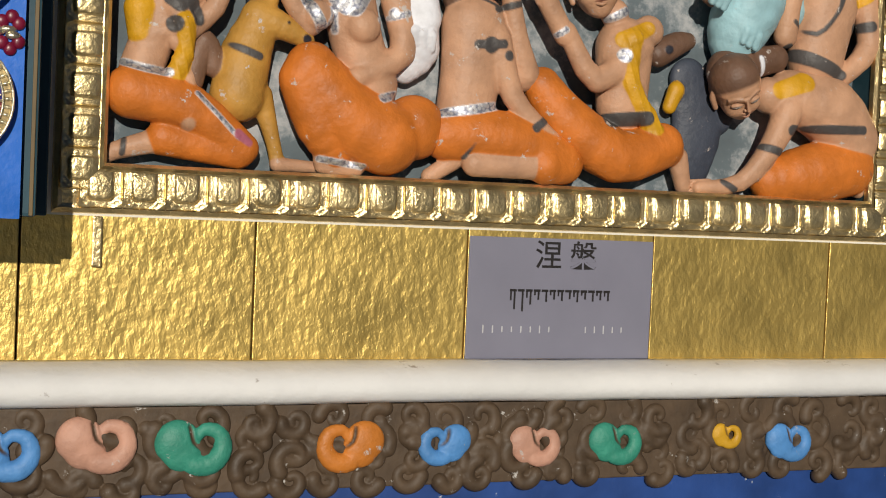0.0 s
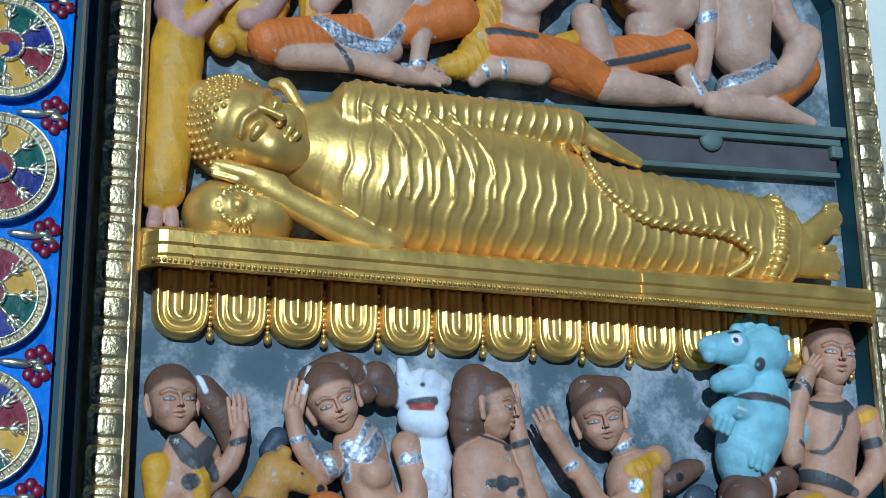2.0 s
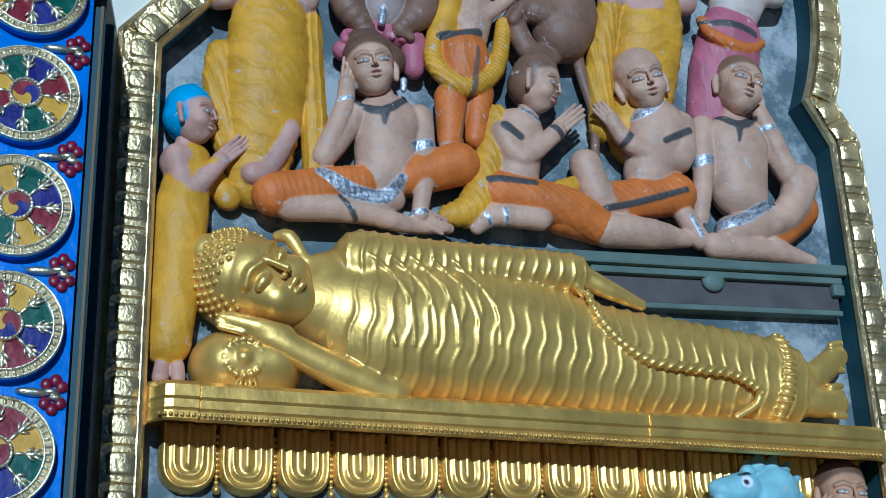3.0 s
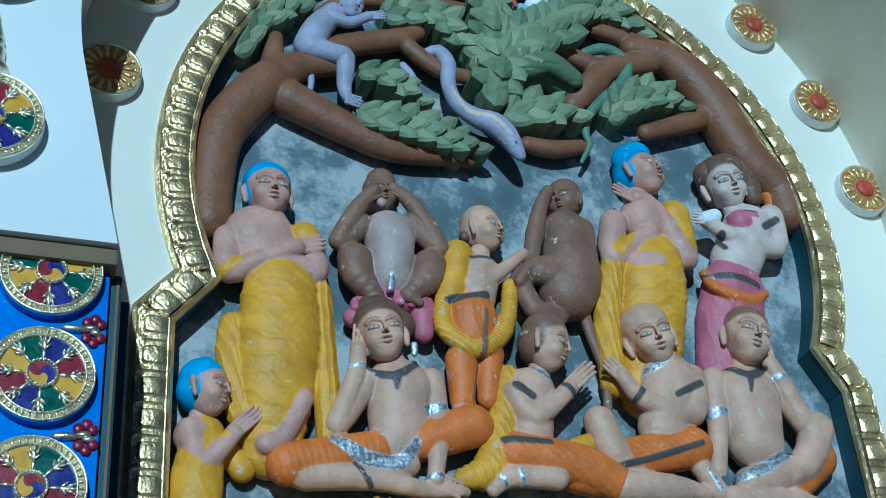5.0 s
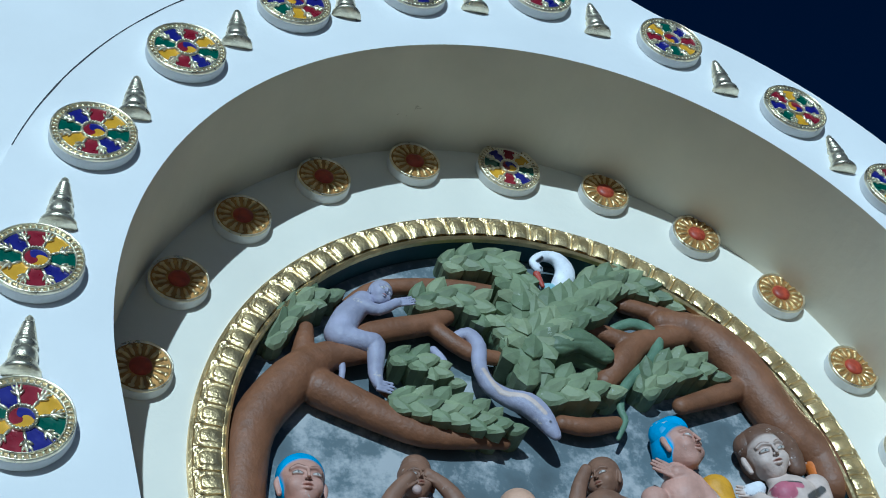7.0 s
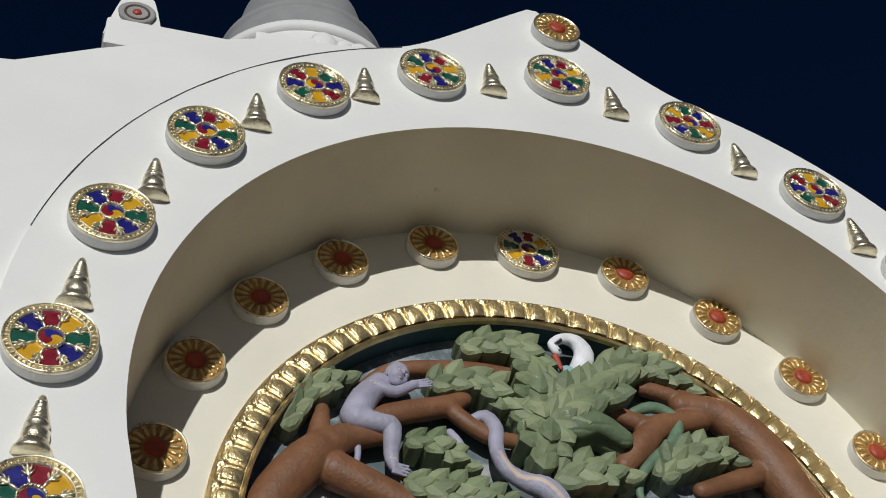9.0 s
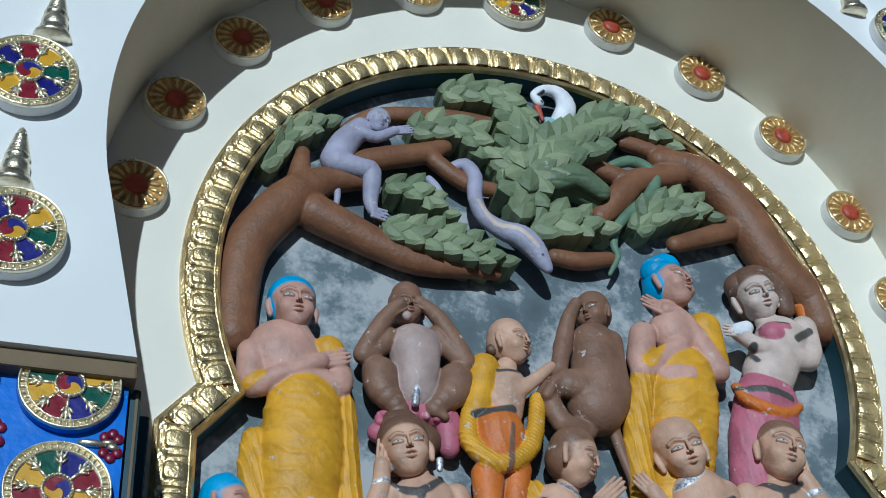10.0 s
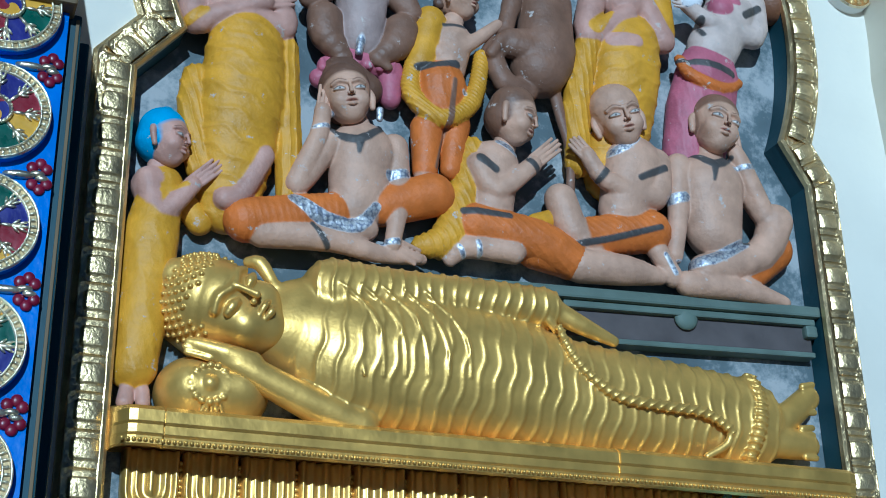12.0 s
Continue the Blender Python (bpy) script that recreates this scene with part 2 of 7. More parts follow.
tagged(mesh_object("wall_lower", boxed(-1.6, 2.9, -0.045, 0.05, GROUND, -0.43), DEEP_BLUE), "deep blue painted lower wall with flaking paint", "wall", kind="structure")


# ---- sculpting: rounded forms blended into one painted relief mesh ----
PAINT = {
    "skin": (0.54, 0.30, 0.18), "tan": (0.56, 0.35, 0.24), "rose": (0.52, 0.30, 0.235), "hair": (0.15, 0.080, 0.050), "orange": (0.60, 0.17, 0.022), "yellow": (0.64, 0.33, 0.012),
    "white": (0.80, 0.81, 0.86), "blue": (0.035, 0.33, 0.66), "pale_blue": (0.33, 0.56, 0.62), "dark": (0.075, 0.068, 0.066), "silver": (0.72, 0.72, 0.74), "brown": (0.22, 0.12, 0.075), "leaf_light": (0.16, 0.27, 0.145), "leaf_dark": (0.065, 0.14, 0.075),
    "bark": (0.20, 0.088, 0.040), "leaf": (0.13, 0.18, 0.10), "snake": (0.13, 0.21, 0.135), "pink": (0.45, 0.13, 0.19), "lilac": (0.36, 0.35, 0.46), "pearl": (0.42, 0.31, 0.28),
    "red": (0.36, 0.06, 0.04), "deer": (0.50, 0.26, 0.05), "ink": (0.02, 0.02, 0.03), "gold": (0.80, 0.53, 0.13), "shadow_blue": (0.05, 0.06, 0.085), "ivory": (0.60, 0.48, 0.42), "lip": (0.34, 0.13, 0.09), "eye": (0.72, 0.68, 0.64),
}


def painted(name, gold=False, worn=0.042):
    """Paint on cement: the colour of each form, with faded and chipped places."""
    m = material(name, (1, 1, 1), 0.55 if not gold else 0.40, 0.0, vary=0.20 if not gold else 0.12, scale=18, bump=0.5 if not gold else 0.16, bump_scale=85, chips=(0.56, 0.50, 0.46), chip_amount=worn if not gold else -0.2, chip_scale=26, bump_dist=0.004)
    n, l = m.node_tree.nodes, m.node_tree.links
    b = n["Principled BSDF"]
    mul = [x for x in n if x.bl_idname == "ShaderNodeMix" and x.blend_type == "MULTIPLY"][0]
    a = n.new("ShaderNodeAttribute")
    a.attribute_name = "paint"
    l.new(a.outputs["Color"], mul.inputs["A"])
    s = n.new("ShaderNodeAttribute")
    s.attribute_name = "metal"
    l.new(s.outputs["Fac"], b.inputs["Metallic"])
    if not gold:
        geo = n.new("ShaderNodeNewGeometry")
        cells = n.new("ShaderNodeTexVoronoi")
        cells.inputs["Scale"].default_value = 130
        l.new(geo.outputs["Position"], cells.inputs["Vector"])
        chased = n.new("ShaderNodeMapRange")
        chased.inputs["From Min"].default_value, chased.inputs["From Max"].default_value = 0.42, 0.75
        l.new(cells.outputs["Distance"], chased.inputs["Value"])
        where = n.new("ShaderNodeMath")
        where.operation = "MULTIPLY"
        l.new(chased.outputs["Result"], where.inputs[0])
        l.new(s.outputs["Fac"], where.inputs[1])
        dark = n.new("ShaderNodeMix")
        dark.data_type = "RGBA"
        l.new(where.outputs[0], dark.inputs["Factor"])
        l.new(b.inputs["Base Color"].links[0].from_socket, dark.inputs["A"])
        dark.inputs["B"].default_value = (0.22, 0.24, 0.34, 1)
        l.new(dark.outputs["Result"], b.inputs["Base Color"])
    return m


PAINTED = painted("painted_cement")
BARK_PAINT = painted("unchipped_painted_cement", worn=-0.06)
GILDED = painted("gilded_cement", True)


def rounded(p, q, P, flat):
    """The distance of the points P from a limb that tapers from p to q, each with a radius."""
    a, b = np.array(p[:3], P.dtype), np.array(q[:3], P.dtype)
    s = np.array((1.0, 1.0 / flat, 1.0), P.dtype)
    ab, ap = (b - a) * s, (P - a) * s
    t = np.clip((ap @ ab) / max(ab @ ab, 1e-9), 0, 1)
    return np.linalg.norm(ap - t[..., None] * ab, axis=-1) - (p[3] + (q[3] - p[3]) * t)


def flowing(pts, n=3):
    """The chain with soft bends in place of corners."""
    if len(pts) < 3:
        return pts if len(pts) > 1 else pts * 2
    P = np.array([pts[0], *pts, pts[-1]], float)
    out = []
    for i in range(1, len(P) - 2):
        a, b, c, d = P[i - 1:i + 3]
        for k in range(n):
            t = k / n
            out.append(tuple(float(v) for v in 0.5 * (2 * b + (c - a) * t + (2 * a - 5 * b + 4 * c - d) * t * t + (3 * b - a - 3 * c + d) * t ** 3)))
    return out + [tuple(pts[-1])]


class Sculpt:
    def __init__(self):
        self.forms, self.strokes, self.cuts, self.fine = [], [], [], []

    def limb(self, paint, *pts, flat=0.85, k=0.007, fold=None):
        """A chain of (x, height over the ground of the panel, z, radius)."""
        pts = flowing([(x, BACK - h, z, r) for x, h, z, r in pts])
        self.forms.append((paint, pts, flat, k, fold))
        return self

    def stroke(self, paint, *pts, lift=0.0015, deep=0.25):
        """A painted and slightly raised line on the surface."""
        pts = flowing([(x, BACK - h, z, r) for x, h, z, r in pts])
        self.strokes.append((paint, pts, lift, deep))
        return self

    def groove(self, *pts, depth=0.003):
        pts = [(x, BACK - h, z, r) for x, h, z, r in pts]
        self.cuts.append((pts if len(pts) > 1 else pts * 2, depth))
        return self

    def head(self, x, h, z, r, tilt=0.0, yaw=0.0, nod=0.0, hair="hair", skin="skin", cap=0.0, ears=True):
        """A head with face: tilt leans it to the right, yaw turns it to the right, nod bends it forward; degrees."""
        turn = Matrix.Rotation(radians(tilt), 3, "Y") @ Matrix.Rotation(radians(yaw), 3, "Z") @ Matrix.Rotation(radians(nod), 3, "X")

        def at(a, b, c, rad):
            v = turn @ Vector((a, -b, c)) * r * 1.06
            return (x + v.x, h - v.y, z + v.z, rad * r * 1.06)

        f = Sculpt()
        self.fine.append(f)
        brow, lip, lid = ("gold", "gold", "gold") if skin == "gold" else ("hair", "lip", "dark")
        f.limb(skin, at(0, -0.06, 0.24, 0.86), at(0, 0.05, -0.36, 0.68), flat=1.0, k=0.004)
        f.limb(skin, at(0, 0.26, -0.76, 0.30), flat=1.0, k=0.30 * r)
        for e in (-1, 1):
            f.limb(skin, at(e * 0.40, 0.46, -0.34, 0.26), flat=1.0, k=0.30 * r)
        if hair:
            f.limb(hair, at(0, -0.24, 0.48, 0.93), at(0, -0.36, 0.05, 0.90), flat=1.0, k=0.0015)
            if cap:
                f.limb(hair, at(0, -0.1, 1.15, cap), flat=1.0, k=0.006)
        if ears:
            for e in (-1, 1):
                f.limb(skin, at(e * 0.86, -0.16, 0.22, 0.12), at(e * 0.93, -0.12, -0.02, 0.12), at(e * 0.86, -0.06, -0.46, 0.10), flat=1.0, k=0.002)
        f.limb(skin, at(0, 0.80, 0.24, 0.06), at(0, 0.87, 0.02, 0.06), at(0, 0.94, -0.20, 0.075), flat=1.0, k=0.09 * r)
        for e in (-1, 1):
            f.limb(skin, at(e * 0.09, 0.83, -0.23, 0.06), flat=1.0, k=0.03 * r)
            f.limb(skin, at(e * 0.58, 0.58, 0.24, 0.07), at(e * 0.36, 0.72, 0.32, 0.07), at(e * 0.12, 0.79, 0.24, 0.06), flat=1.0, k=0.10 * r)
            f.limb(skin, at(e * 0.50, 0.66, 0.03, 0.08), at(e * 0.36, 0.71, 0.03, 0.11), at(e * 0.22, 0.73, 0.0, 0.07), flat=1.0, k=0.03 * r)
            f.stroke(brow, at(e * 0.66, 0.62, 0.26, 0.022), at(e * 0.40, 0.80, 0.38, 0.03), at(e * 0.13, 0.86, 0.27, 0.022), lift=0.0, deep=0.5)
            if skin != "gold":
                f.stroke("eye", at(e * 0.54, 0.74, -0.01, 0.03), at(e * 0.38, 0.82, 0.0, 0.050), at(e * 0.22, 0.82, -0.02, 0.03), lift=0.0, deep=0.5)
                f.stroke("ink", at(e * 0.37, 0.84, 0.0, 0.036), lift=0.0, deep=0.5)
            if skin == "gold":
                f.stroke(lid, at(e * 0.56, 0.70, -0.01, 0.016), at(e * 0.38, 0.80, -0.07, 0.018), at(e * 0.20, 0.80, -0.03, 0.016), lift=-0.003, deep=0.5)
            else:
                f.stroke(lid, at(e * 0.58, 0.72, 0.01, 0.018), at(e * 0.38, 0.83, 0.065, 0.02), at(e * 0.19, 0.82, 0.0, 0.018), lift=0.0, deep=0.5)
        f.limb(skin, at(-0.20, 0.70, -0.46, 0.045), at(0, 0.79, -0.44, 0.065), at(0.20, 0.70, -0.46, 0.045), flat=1.0, k=0.025 * r)
        f.limb(skin, at(-0.15, 0.69, -0.58, 0.05), at(0, 0.76, -0.60, 0.075), at(0.15, 0.69, -0.58, 0.05), flat=1.0, k=0.025 * r)
        f.stroke(lip, at(-0.19, 0.80, -0.49, 0.035), at(0.0, 0.86, -0.50, 0.055), at(0.19, 0.80, -0.49, 0.035), lift=0.0, deep=0.5)
        f.stroke("dark" if skin != "gold" else "gold", at(-0.24, 0.78, -0.51, 0.016), at(0.0, 0.85, -0.52, 0.018), at(0.24, 0.78, -0.51, 0.016), lift=-0.0015, deep=0.5)
        return self

    def fingers(self, paint, p, q, r):
        """Four fingers from p towards q; r is a finger's radius."""
        p, q = Vector(p), Vector(q)
        side = Vector((-(q - p).z, 0, (q - p).x)).normalized() * r * 1.75
        for i in range(4):
            o = side * (i - 1.5)
            end = q + o * 1.15 - (q - p) * (0.10 * abs(i - 1.6))
            self.limb(paint, (*(p + o), r), (*end, r * 0.75), flat=1.0, k=0.002)
        return self


    def build(self, name, parent=None, mat=None, cell=0.0028, floor=True, **tags):
        made = [self.surface(cell, floor)] if self.forms else []
        made += [f.surface(0.0017, floor) for f in self.fine]
        start = np.cumsum([0] + [len(m[0]) for m in made])
        verts, col = np.concatenate([m[0] for m in made]), np.concatenate([m[2] for m in made])
        faces = np.concatenate([m[1] + o for m, o in zip(made, start)])
        shiny = (np.abs(col - np.array(PAINT["silver"])).sum(1) < 0.12) * 0.8 + (np.abs(col - np.array(PAINT["gold"])).sum(1) < 0.12) * 0.62
        me = bpy.data.meshes.new(name)
        me.from_pydata(verts.tolist(), [], faces.tolist())
        me.attributes.new("paint", "FLOAT_COLOR", "POINT").data.foreach_set("color", np.c_[col, np.ones(len(col))].astype(np.float32).ravel())
        me.attributes.new("metal", "FLOAT", "POINT").data.foreach_set("value", shiny.astype(np.float32))
        me.materials.append(mat or PAINTED)
        me.shade_smooth()
        ob = new(name, me)
        if parent:
            ob.parent = parent
        return tagged(ob, **tags)

    def surface(self, cell, floor):
        """Points, faces and colours of the blended forms."""
        pts = np.array([p for f in self.forms for p in f[1]])
        pad = 0.012
        lo = (pts[:, :3] - pts[:, 3:]).min(0) - pad
        hi = (pts[:, :3] + pts[:, 3:]).max(0) + pad
        if floor:
            hi[1] = min(hi[1], BACK + 0.006)
        n = np.maximum(((hi - lo) / cell).astype(int) + 2, 4)
        D = np.full(n, 0.05, np.float32)
        ax = [(lo[i] + cell * np.arange(n[i])).astype(np.float32) for i in range(3)]
        for paint, fp, flat, k, fold in self.forms:
            fa = np.array(fp)
            m = k + 2 * cell + (fold[0] if fold else 0)
            a = np.clip(((fa[:, :3] - fa[:, 3:]).min(0) - m - lo) / cell, 0, n - 1).astype(int)
            b = np.clip(((fa[:, :3] + fa[:, 3:]).max(0) + m - lo) / cell + 2, 1, n).astype(int)
            if (b <= a).any():
                continue
            s = (slice(a[0], b[0]), slice(a[1], b[1]), slice(a[2], b[2]))
            d = np.full(b - a, 0.05, np.float32)
            for p, q in zip(fp, fp[1:]):
                sa = np.array((p, q))
                u = np.clip(((sa[:, :3] - sa[:, 3:]).min(0) - m - lo) / cell, a, b - 1).astype(int)
                v = np.clip(((sa[:, :3] + sa[:, 3:]).max(0) + m - lo) / cell + 2, a + 1, b).astype(int)
                if (v <= u).any():
                    continue
                P = np.stack(np.meshgrid(*(ax[i][u[i]:v[i]] for i in range(3)), indexing="ij"), -1)
                w = tuple(slice(u[i] - a[i], v[i] - a[i]) for i in range(3))
                d[w] = np.minimum(d[w], self.one(P, (p, q), flat, fold))
            e = D[s]
            h = np.clip(0.5 + 0.5 * (e - d) / k, 0, 1)
            D[s] = e * (1 - h) + d * h - k * h * (1 - h)
        for chain, amount, deep in [(c[1], -c[2], c[3]) for c in self.strokes if c[2]] + [(c[0], c[1], 0.5) for c in self.cuts]:
            fa = np.array(chain)
            m = np.array((0.006, 0.03, 0.006))
            a = np.clip(((fa[:, :3] - fa[:, 3:]).min(0) - m - lo) / cell, 0, n - 1).astype(int)
            b = np.clip(((fa[:, :3] + fa[:, 3:]).max(0) + m - lo) / cell + 2, 1, n).astype(int)
            if (b <= a).any():
                continue
            P = np.stack(np.meshgrid(*(ax[i][a[i]:b[i]] for i in range(3)), indexing="ij"), -1)
            d = self.one(P, chain, 1 / deep, None)
            D[a[0]:b[0], a[1]:b[1], a[2]:b[2]] += amount * np.clip(0.5 - d / 0.004, 0, 1)
        verts, faces = nets(D, lo, cell)
        # paint each point by the nearest form, then by the strokes over it
        best, col = np.full(len(verts), 9.0), np.zeros((len(verts), 3))
        for paint, fp, flat, k, fold in self.forms:
            d = self.one(verts, fp, flat, None)
            w = np.clip(0.5 + (best - d) / 0.003, 0, 1)[:, None]
            w[best > 8] = 1
            col = col * (1 - w) + np.array((*PAINT[paint],))[None] * w
            best = np.minimum(best, d)
        for paint, chain, lift, deep in self.strokes:
            d = self.one(verts, chain, 1 / deep, None)
            w = np.clip(0.5 - d / 0.0025, 0, 1)[:, None]
            col = col * (1 - w) + np.array(PAINT[paint])[None] * w
        return verts, faces, col

    @staticmethod
    def one(P, chain, flat, fold):
        d = np.full(P.shape[:-1], 9.0, P.dtype)
        for p, q in zip(chain, chain[1:]):
            d = np.minimum(d, rounded(p, q, P, flat))
        if fold:
            amp, length, angle, wobble = fold
            u = P[..., 0] * math.cos(angle) + P[..., 2] * math.sin(angle)
            v = -P[..., 0] * math.sin(angle) + P[..., 2] * math.cos(angle)
            d = d - amp * (0.5 + 0.5 * np.cos(2 * math.pi * (u + wobble * np.sin(v * 75 + u * 11) + 0.4 * wobble * np.sin(v * 31)) / length)) ** 5
        return d


def nets(D, lo, cell):
    """A quad mesh on the zero surface of the field D."""
    inside = D < 0
    corner = [(i, j, k) for i in (0, 1) for j in (0, 1) for k in (0, 1)]
    s = np.array(D.shape) - 1
    cnt = sum(inside[i:i + s[0], j:j + s[1], k:k + s[2]].astype(np.int8) for i, j, k in corner)
    cells = np.argwhere((cnt > 0) & (cnt < 8))
    index = -np.ones(s, int)
    index[tuple(cells.T)] = np.arange(len(cells))
    total, num = np.zeros((len(cells), 3)), np.zeros(len(cells))
    for a in corner:
        for axis in range(3):
            if a[axis]:
                continue
            b = list(a)
            b[axis] = 1
            da = D[tuple((cells + np.array(a)).T)]
            db = D[tuple((cells + np.array(b)).T)]
            cross = (da < 0) != (db < 0)
            t = np.where(cross, da / np.where(cross, da - db, 1), 0)
            p = np.tile(np.array(a, float), (len(cells), 1))
            p[:, axis] += t
            total += p * cross[:, None]
            num += cross
    verts = lo + cell * (cells + total / num[:, None])
    faces = []
    for axis in range(3):
        u, v = (axis + 1) % 3, (axis + 2) % 3
        o = np.zeros(3, int)
        o[axis] = 1
        m = [slice(1, -1)] * 3
        m[axis] = slice(0, -1)
        m2 = [slice(1, -1)] * 3
        m2[axis] = slice(1, None)
        A, B = inside[tuple(m)], inside[tuple(m2)]
        e = np.argwhere(A != B)
        if not len(e):
            continue
        off = np.ones(3, int)
        off[axis] = 0
        e = e + off
        up = inside[tuple(e.T)]
        du, dv = np.zeros(3, int), np.zeros(3, int)
        du[u], dv[v] = 1, 1
        ok = np.all(e < s, 1)
        e, up = e[ok], up[ok]
        q = np.stack([index[tuple((e - w).T)] for w in (du * 0, du, du + dv, dv)], 1)
        q[~up] = q[~up][:, ::-1]
        faces.append(q[(q >= 0).all(1)])
    return verts, np.concatenate(faces)


# ---- ornaments of the facade ----
W_RED = material("wheel_red", (0.20, 0.006, 0.02), 0.3, vary=0.2, scale=30, coat=0.3)
W_GREEN = material("wheel_green", (0.006, 0.08, 0.05), 0.3, vary=0.2, scale=30, coat=0.3)
W_BLUE = material("wheel_blue", (0.010, 0.010, 0.17), 0.3, vary=0.2, scale=30, coat=0.3)
W_YELLOW = material("wheel_yellow", (0.60, 0.33, 0.006), 0.35, vary=0.15, scale=30, coat=0.3)
MAROON = material("maroon_petal", (0.17, 0.006, 0.03), 0.35, vary=0.2, scale=30)
SILVER_GILT = material("silvered_gilt", (0.84, 0.76, 0.56), 0.30, 0.9, vary=0.25, scale=40, bump=0.5, bump_scale=160, bump_dist=0.002)
GILT_DARK = material("darkened_gilt", (0.34, 0.26, 0.13), 0.4, 0.8, vary=0.3, scale=60)
BRICK_RED = material("brick_red_paint", (0.36, 0.05, 0.02), 0.5, vary=0.3, scale=60)


def lathe(profile, n=48, flat=False):
    """A turned form about the y axis; profile of (radius, y), outwards from the wall is minus y."""
    bm = bmesh.new()
    rings = [[(r * math.cos(2 * math.pi * i / n), y, r * math.sin(2 * math.pi * i / n)) for i in range(n)] for r, y in profile]
    rows = strip(bm, rings)
    if profile[-1][0] > 1e-5:
        bm.faces.new(rows[-1])
    bmesh.ops.remove_doubles(bm, verts=bm.verts, dist=1e-6)
    bmesh.ops.recalc_face_normals(bm, faces=bm.faces)
    return bm


def ball(bm, p, r, sx=1.0, sy=1.0, sz=1.0, u=8, v=5, turn=0.0):
    bmesh.ops.create_uvsphere(bm, u_segments=u, v_segments=v, radius=r, matrix=Matrix.Translation(p) @ Matrix.Rotation(turn, 4, "Y") @ Matrix.Diagonal((sx, sy, sz, 1)))


def sector(r0, r1, a0, a1, y0, y1, twist=0.0, n=7, steps=4):
    """A plate between two radii and two angles; twist bends it into a comma."""
    bm = bmesh.new()
    rings = []
    for j in range(steps + 1):
        r = r0 + (r1 - r0) * j / steps
        o = twist * (1 - j / steps) ** 1.3
        rings.append([(r * math.cos(a0 + o + (a1 - a0) * i / n), y1, r * math.sin(a0 + o + (a1 - a0) * i / n)) for i in range(n + 1)])
    rows = strip(bm, rings, loop=False)
    made = bmesh.ops.extrude_face_region(bm, geom=list(bm.faces))
    bmesh.ops.translate(bm, verts=[v for v in made["geom"] if isinstance(v, bmesh.types.BMVert)], vec=(0, y0 - y1, 0))
    bmesh.ops.recalc_face_normals(bm, faces=bm.faces)
    return bm


def dharma_wheel(r, thick, label, side):
    w = empty("wheel_ornament", label=label, category="wheel ornament", group="wheel ornaments")
    t = -thick
    part("body", lathe([(r * 0.97, 0.0), (r, -0.004), (r, t + 0.004), (r * 0.985, t), (0, t)]), side, w, smooth=False)
    part("plate", lathe([(r * 0.95, t + 0.0005), (r * 0.94, t - 0.0008), (0, t - 0.0008)]), GILT_DARK, w)
    part("rim", lathe([(r * 0.992, t + 0.002), (r * 0.99, t - 0.006), (r * 0.965, t - 0.008), (r * 0.945, t - 0.005), (r * 0.94, t + 0.001)]), SILVER_GILT, w, smooth=True)
    part("inner_rim", lathe([(r * 0.83, t + 0.002), (r * 0.825, t - 0.006), (r * 0.80, t - 0.006), (r * 0.79, t + 0.002)]), SILVER_GILT, w, smooth=True)
    bm = bmesh.new()
    for i in range(44):
        a = 2 * math.pi * i / 44
        ball(bm, (0.885 * r * math.cos(a), t - 0.001, 0.885 * r * math.sin(a)), 0.0055, sx=1.35, sz=0.62, sy=0.9, u=6, v=4, turn=-a)
    tagged(part("beading", bm, SILVER_GILT, w, smooth=True), kind="stuff")
    for i in range(8):
        a = math.pi / 2 + 2 * math.pi * i / 8
        part("panel", sector(r * 0.26, r * 0.825, a - 0.385, a + 0.385, t + 0.001, t - 0.0015), (W_RED, W_BLUE, W_GREEN, W_YELLOW)[i % 4], w)
        b = a + math.pi / 8
        bm = bmesh.new()
        u = Vector((math.cos(b), 0, math.sin(b)))
        v = Vector((-math.sin(b), 0, math.cos(b)))
        ball(bm, u * r * 0.42 + Vector((0, t - 0.002, 0)), r * 0.13, sx=1.0, sy=0.30, sz=0.30, u=8, v=5, turn=-b)
        ball(bm, u * r * 0.63 + Vector((0, t - 0.002, 0)), r * 0.13, sx=1.25, sy=0.32, sz=0.42, u=8, v=5, turn=-b)
        for e, d, o, q in ((-1, 0.70, 0.07, 0.35), (0, 0.74, 0.0, 0.0), (1, 0.70, 0.07, 0.35), (-1, 0.58, 0.07, 0.75), (1, 0.58, 0.07, 0.75)):
            ball(bm, u * r * d + v * e * r * o + Vector((0, t - 0.004, 0)), r * 0.080, sx=1.15, sy=0.42, sz=0.34, u=7, v=5, turn=-b - q * e)
        part("spoke", bm, SILVER_GILT, w, smooth=True)
    part("hub_ring", lathe([(r * 0.31, t + 0.001), (r * 0.305, t - 0.007), (r * 0.28, t - 0.009), (r * 0.24, t - 0.006), (r * 0.23, t + 0.001)]), SILVER_GILT, w, smooth=True)
    bm = bmesh.new()
    for i in range(24):
        a = 2 * math.pi * i / 24
        ball(bm, (0.275 * r * math.cos(a), t - 0.008, 0.275 * r * math.sin(a)), 0.0032, u=6, v=4)
    tagged(part("hub_beading", bm, SILVER_GILT, w, smooth=True), kind="stuff")
    for i, m in enumerate((W_BLUE, W_RED, W_YELLOW)):
        a = 2 * math.pi * i / 3
        part("swirl", sector(r * 0.01, r * 0.235, a, a + 2 * math.pi / 3, t + 0.001, t - 0.004 - 0.0004 * i, twist=1.6, steps=8), m, w)
    return w


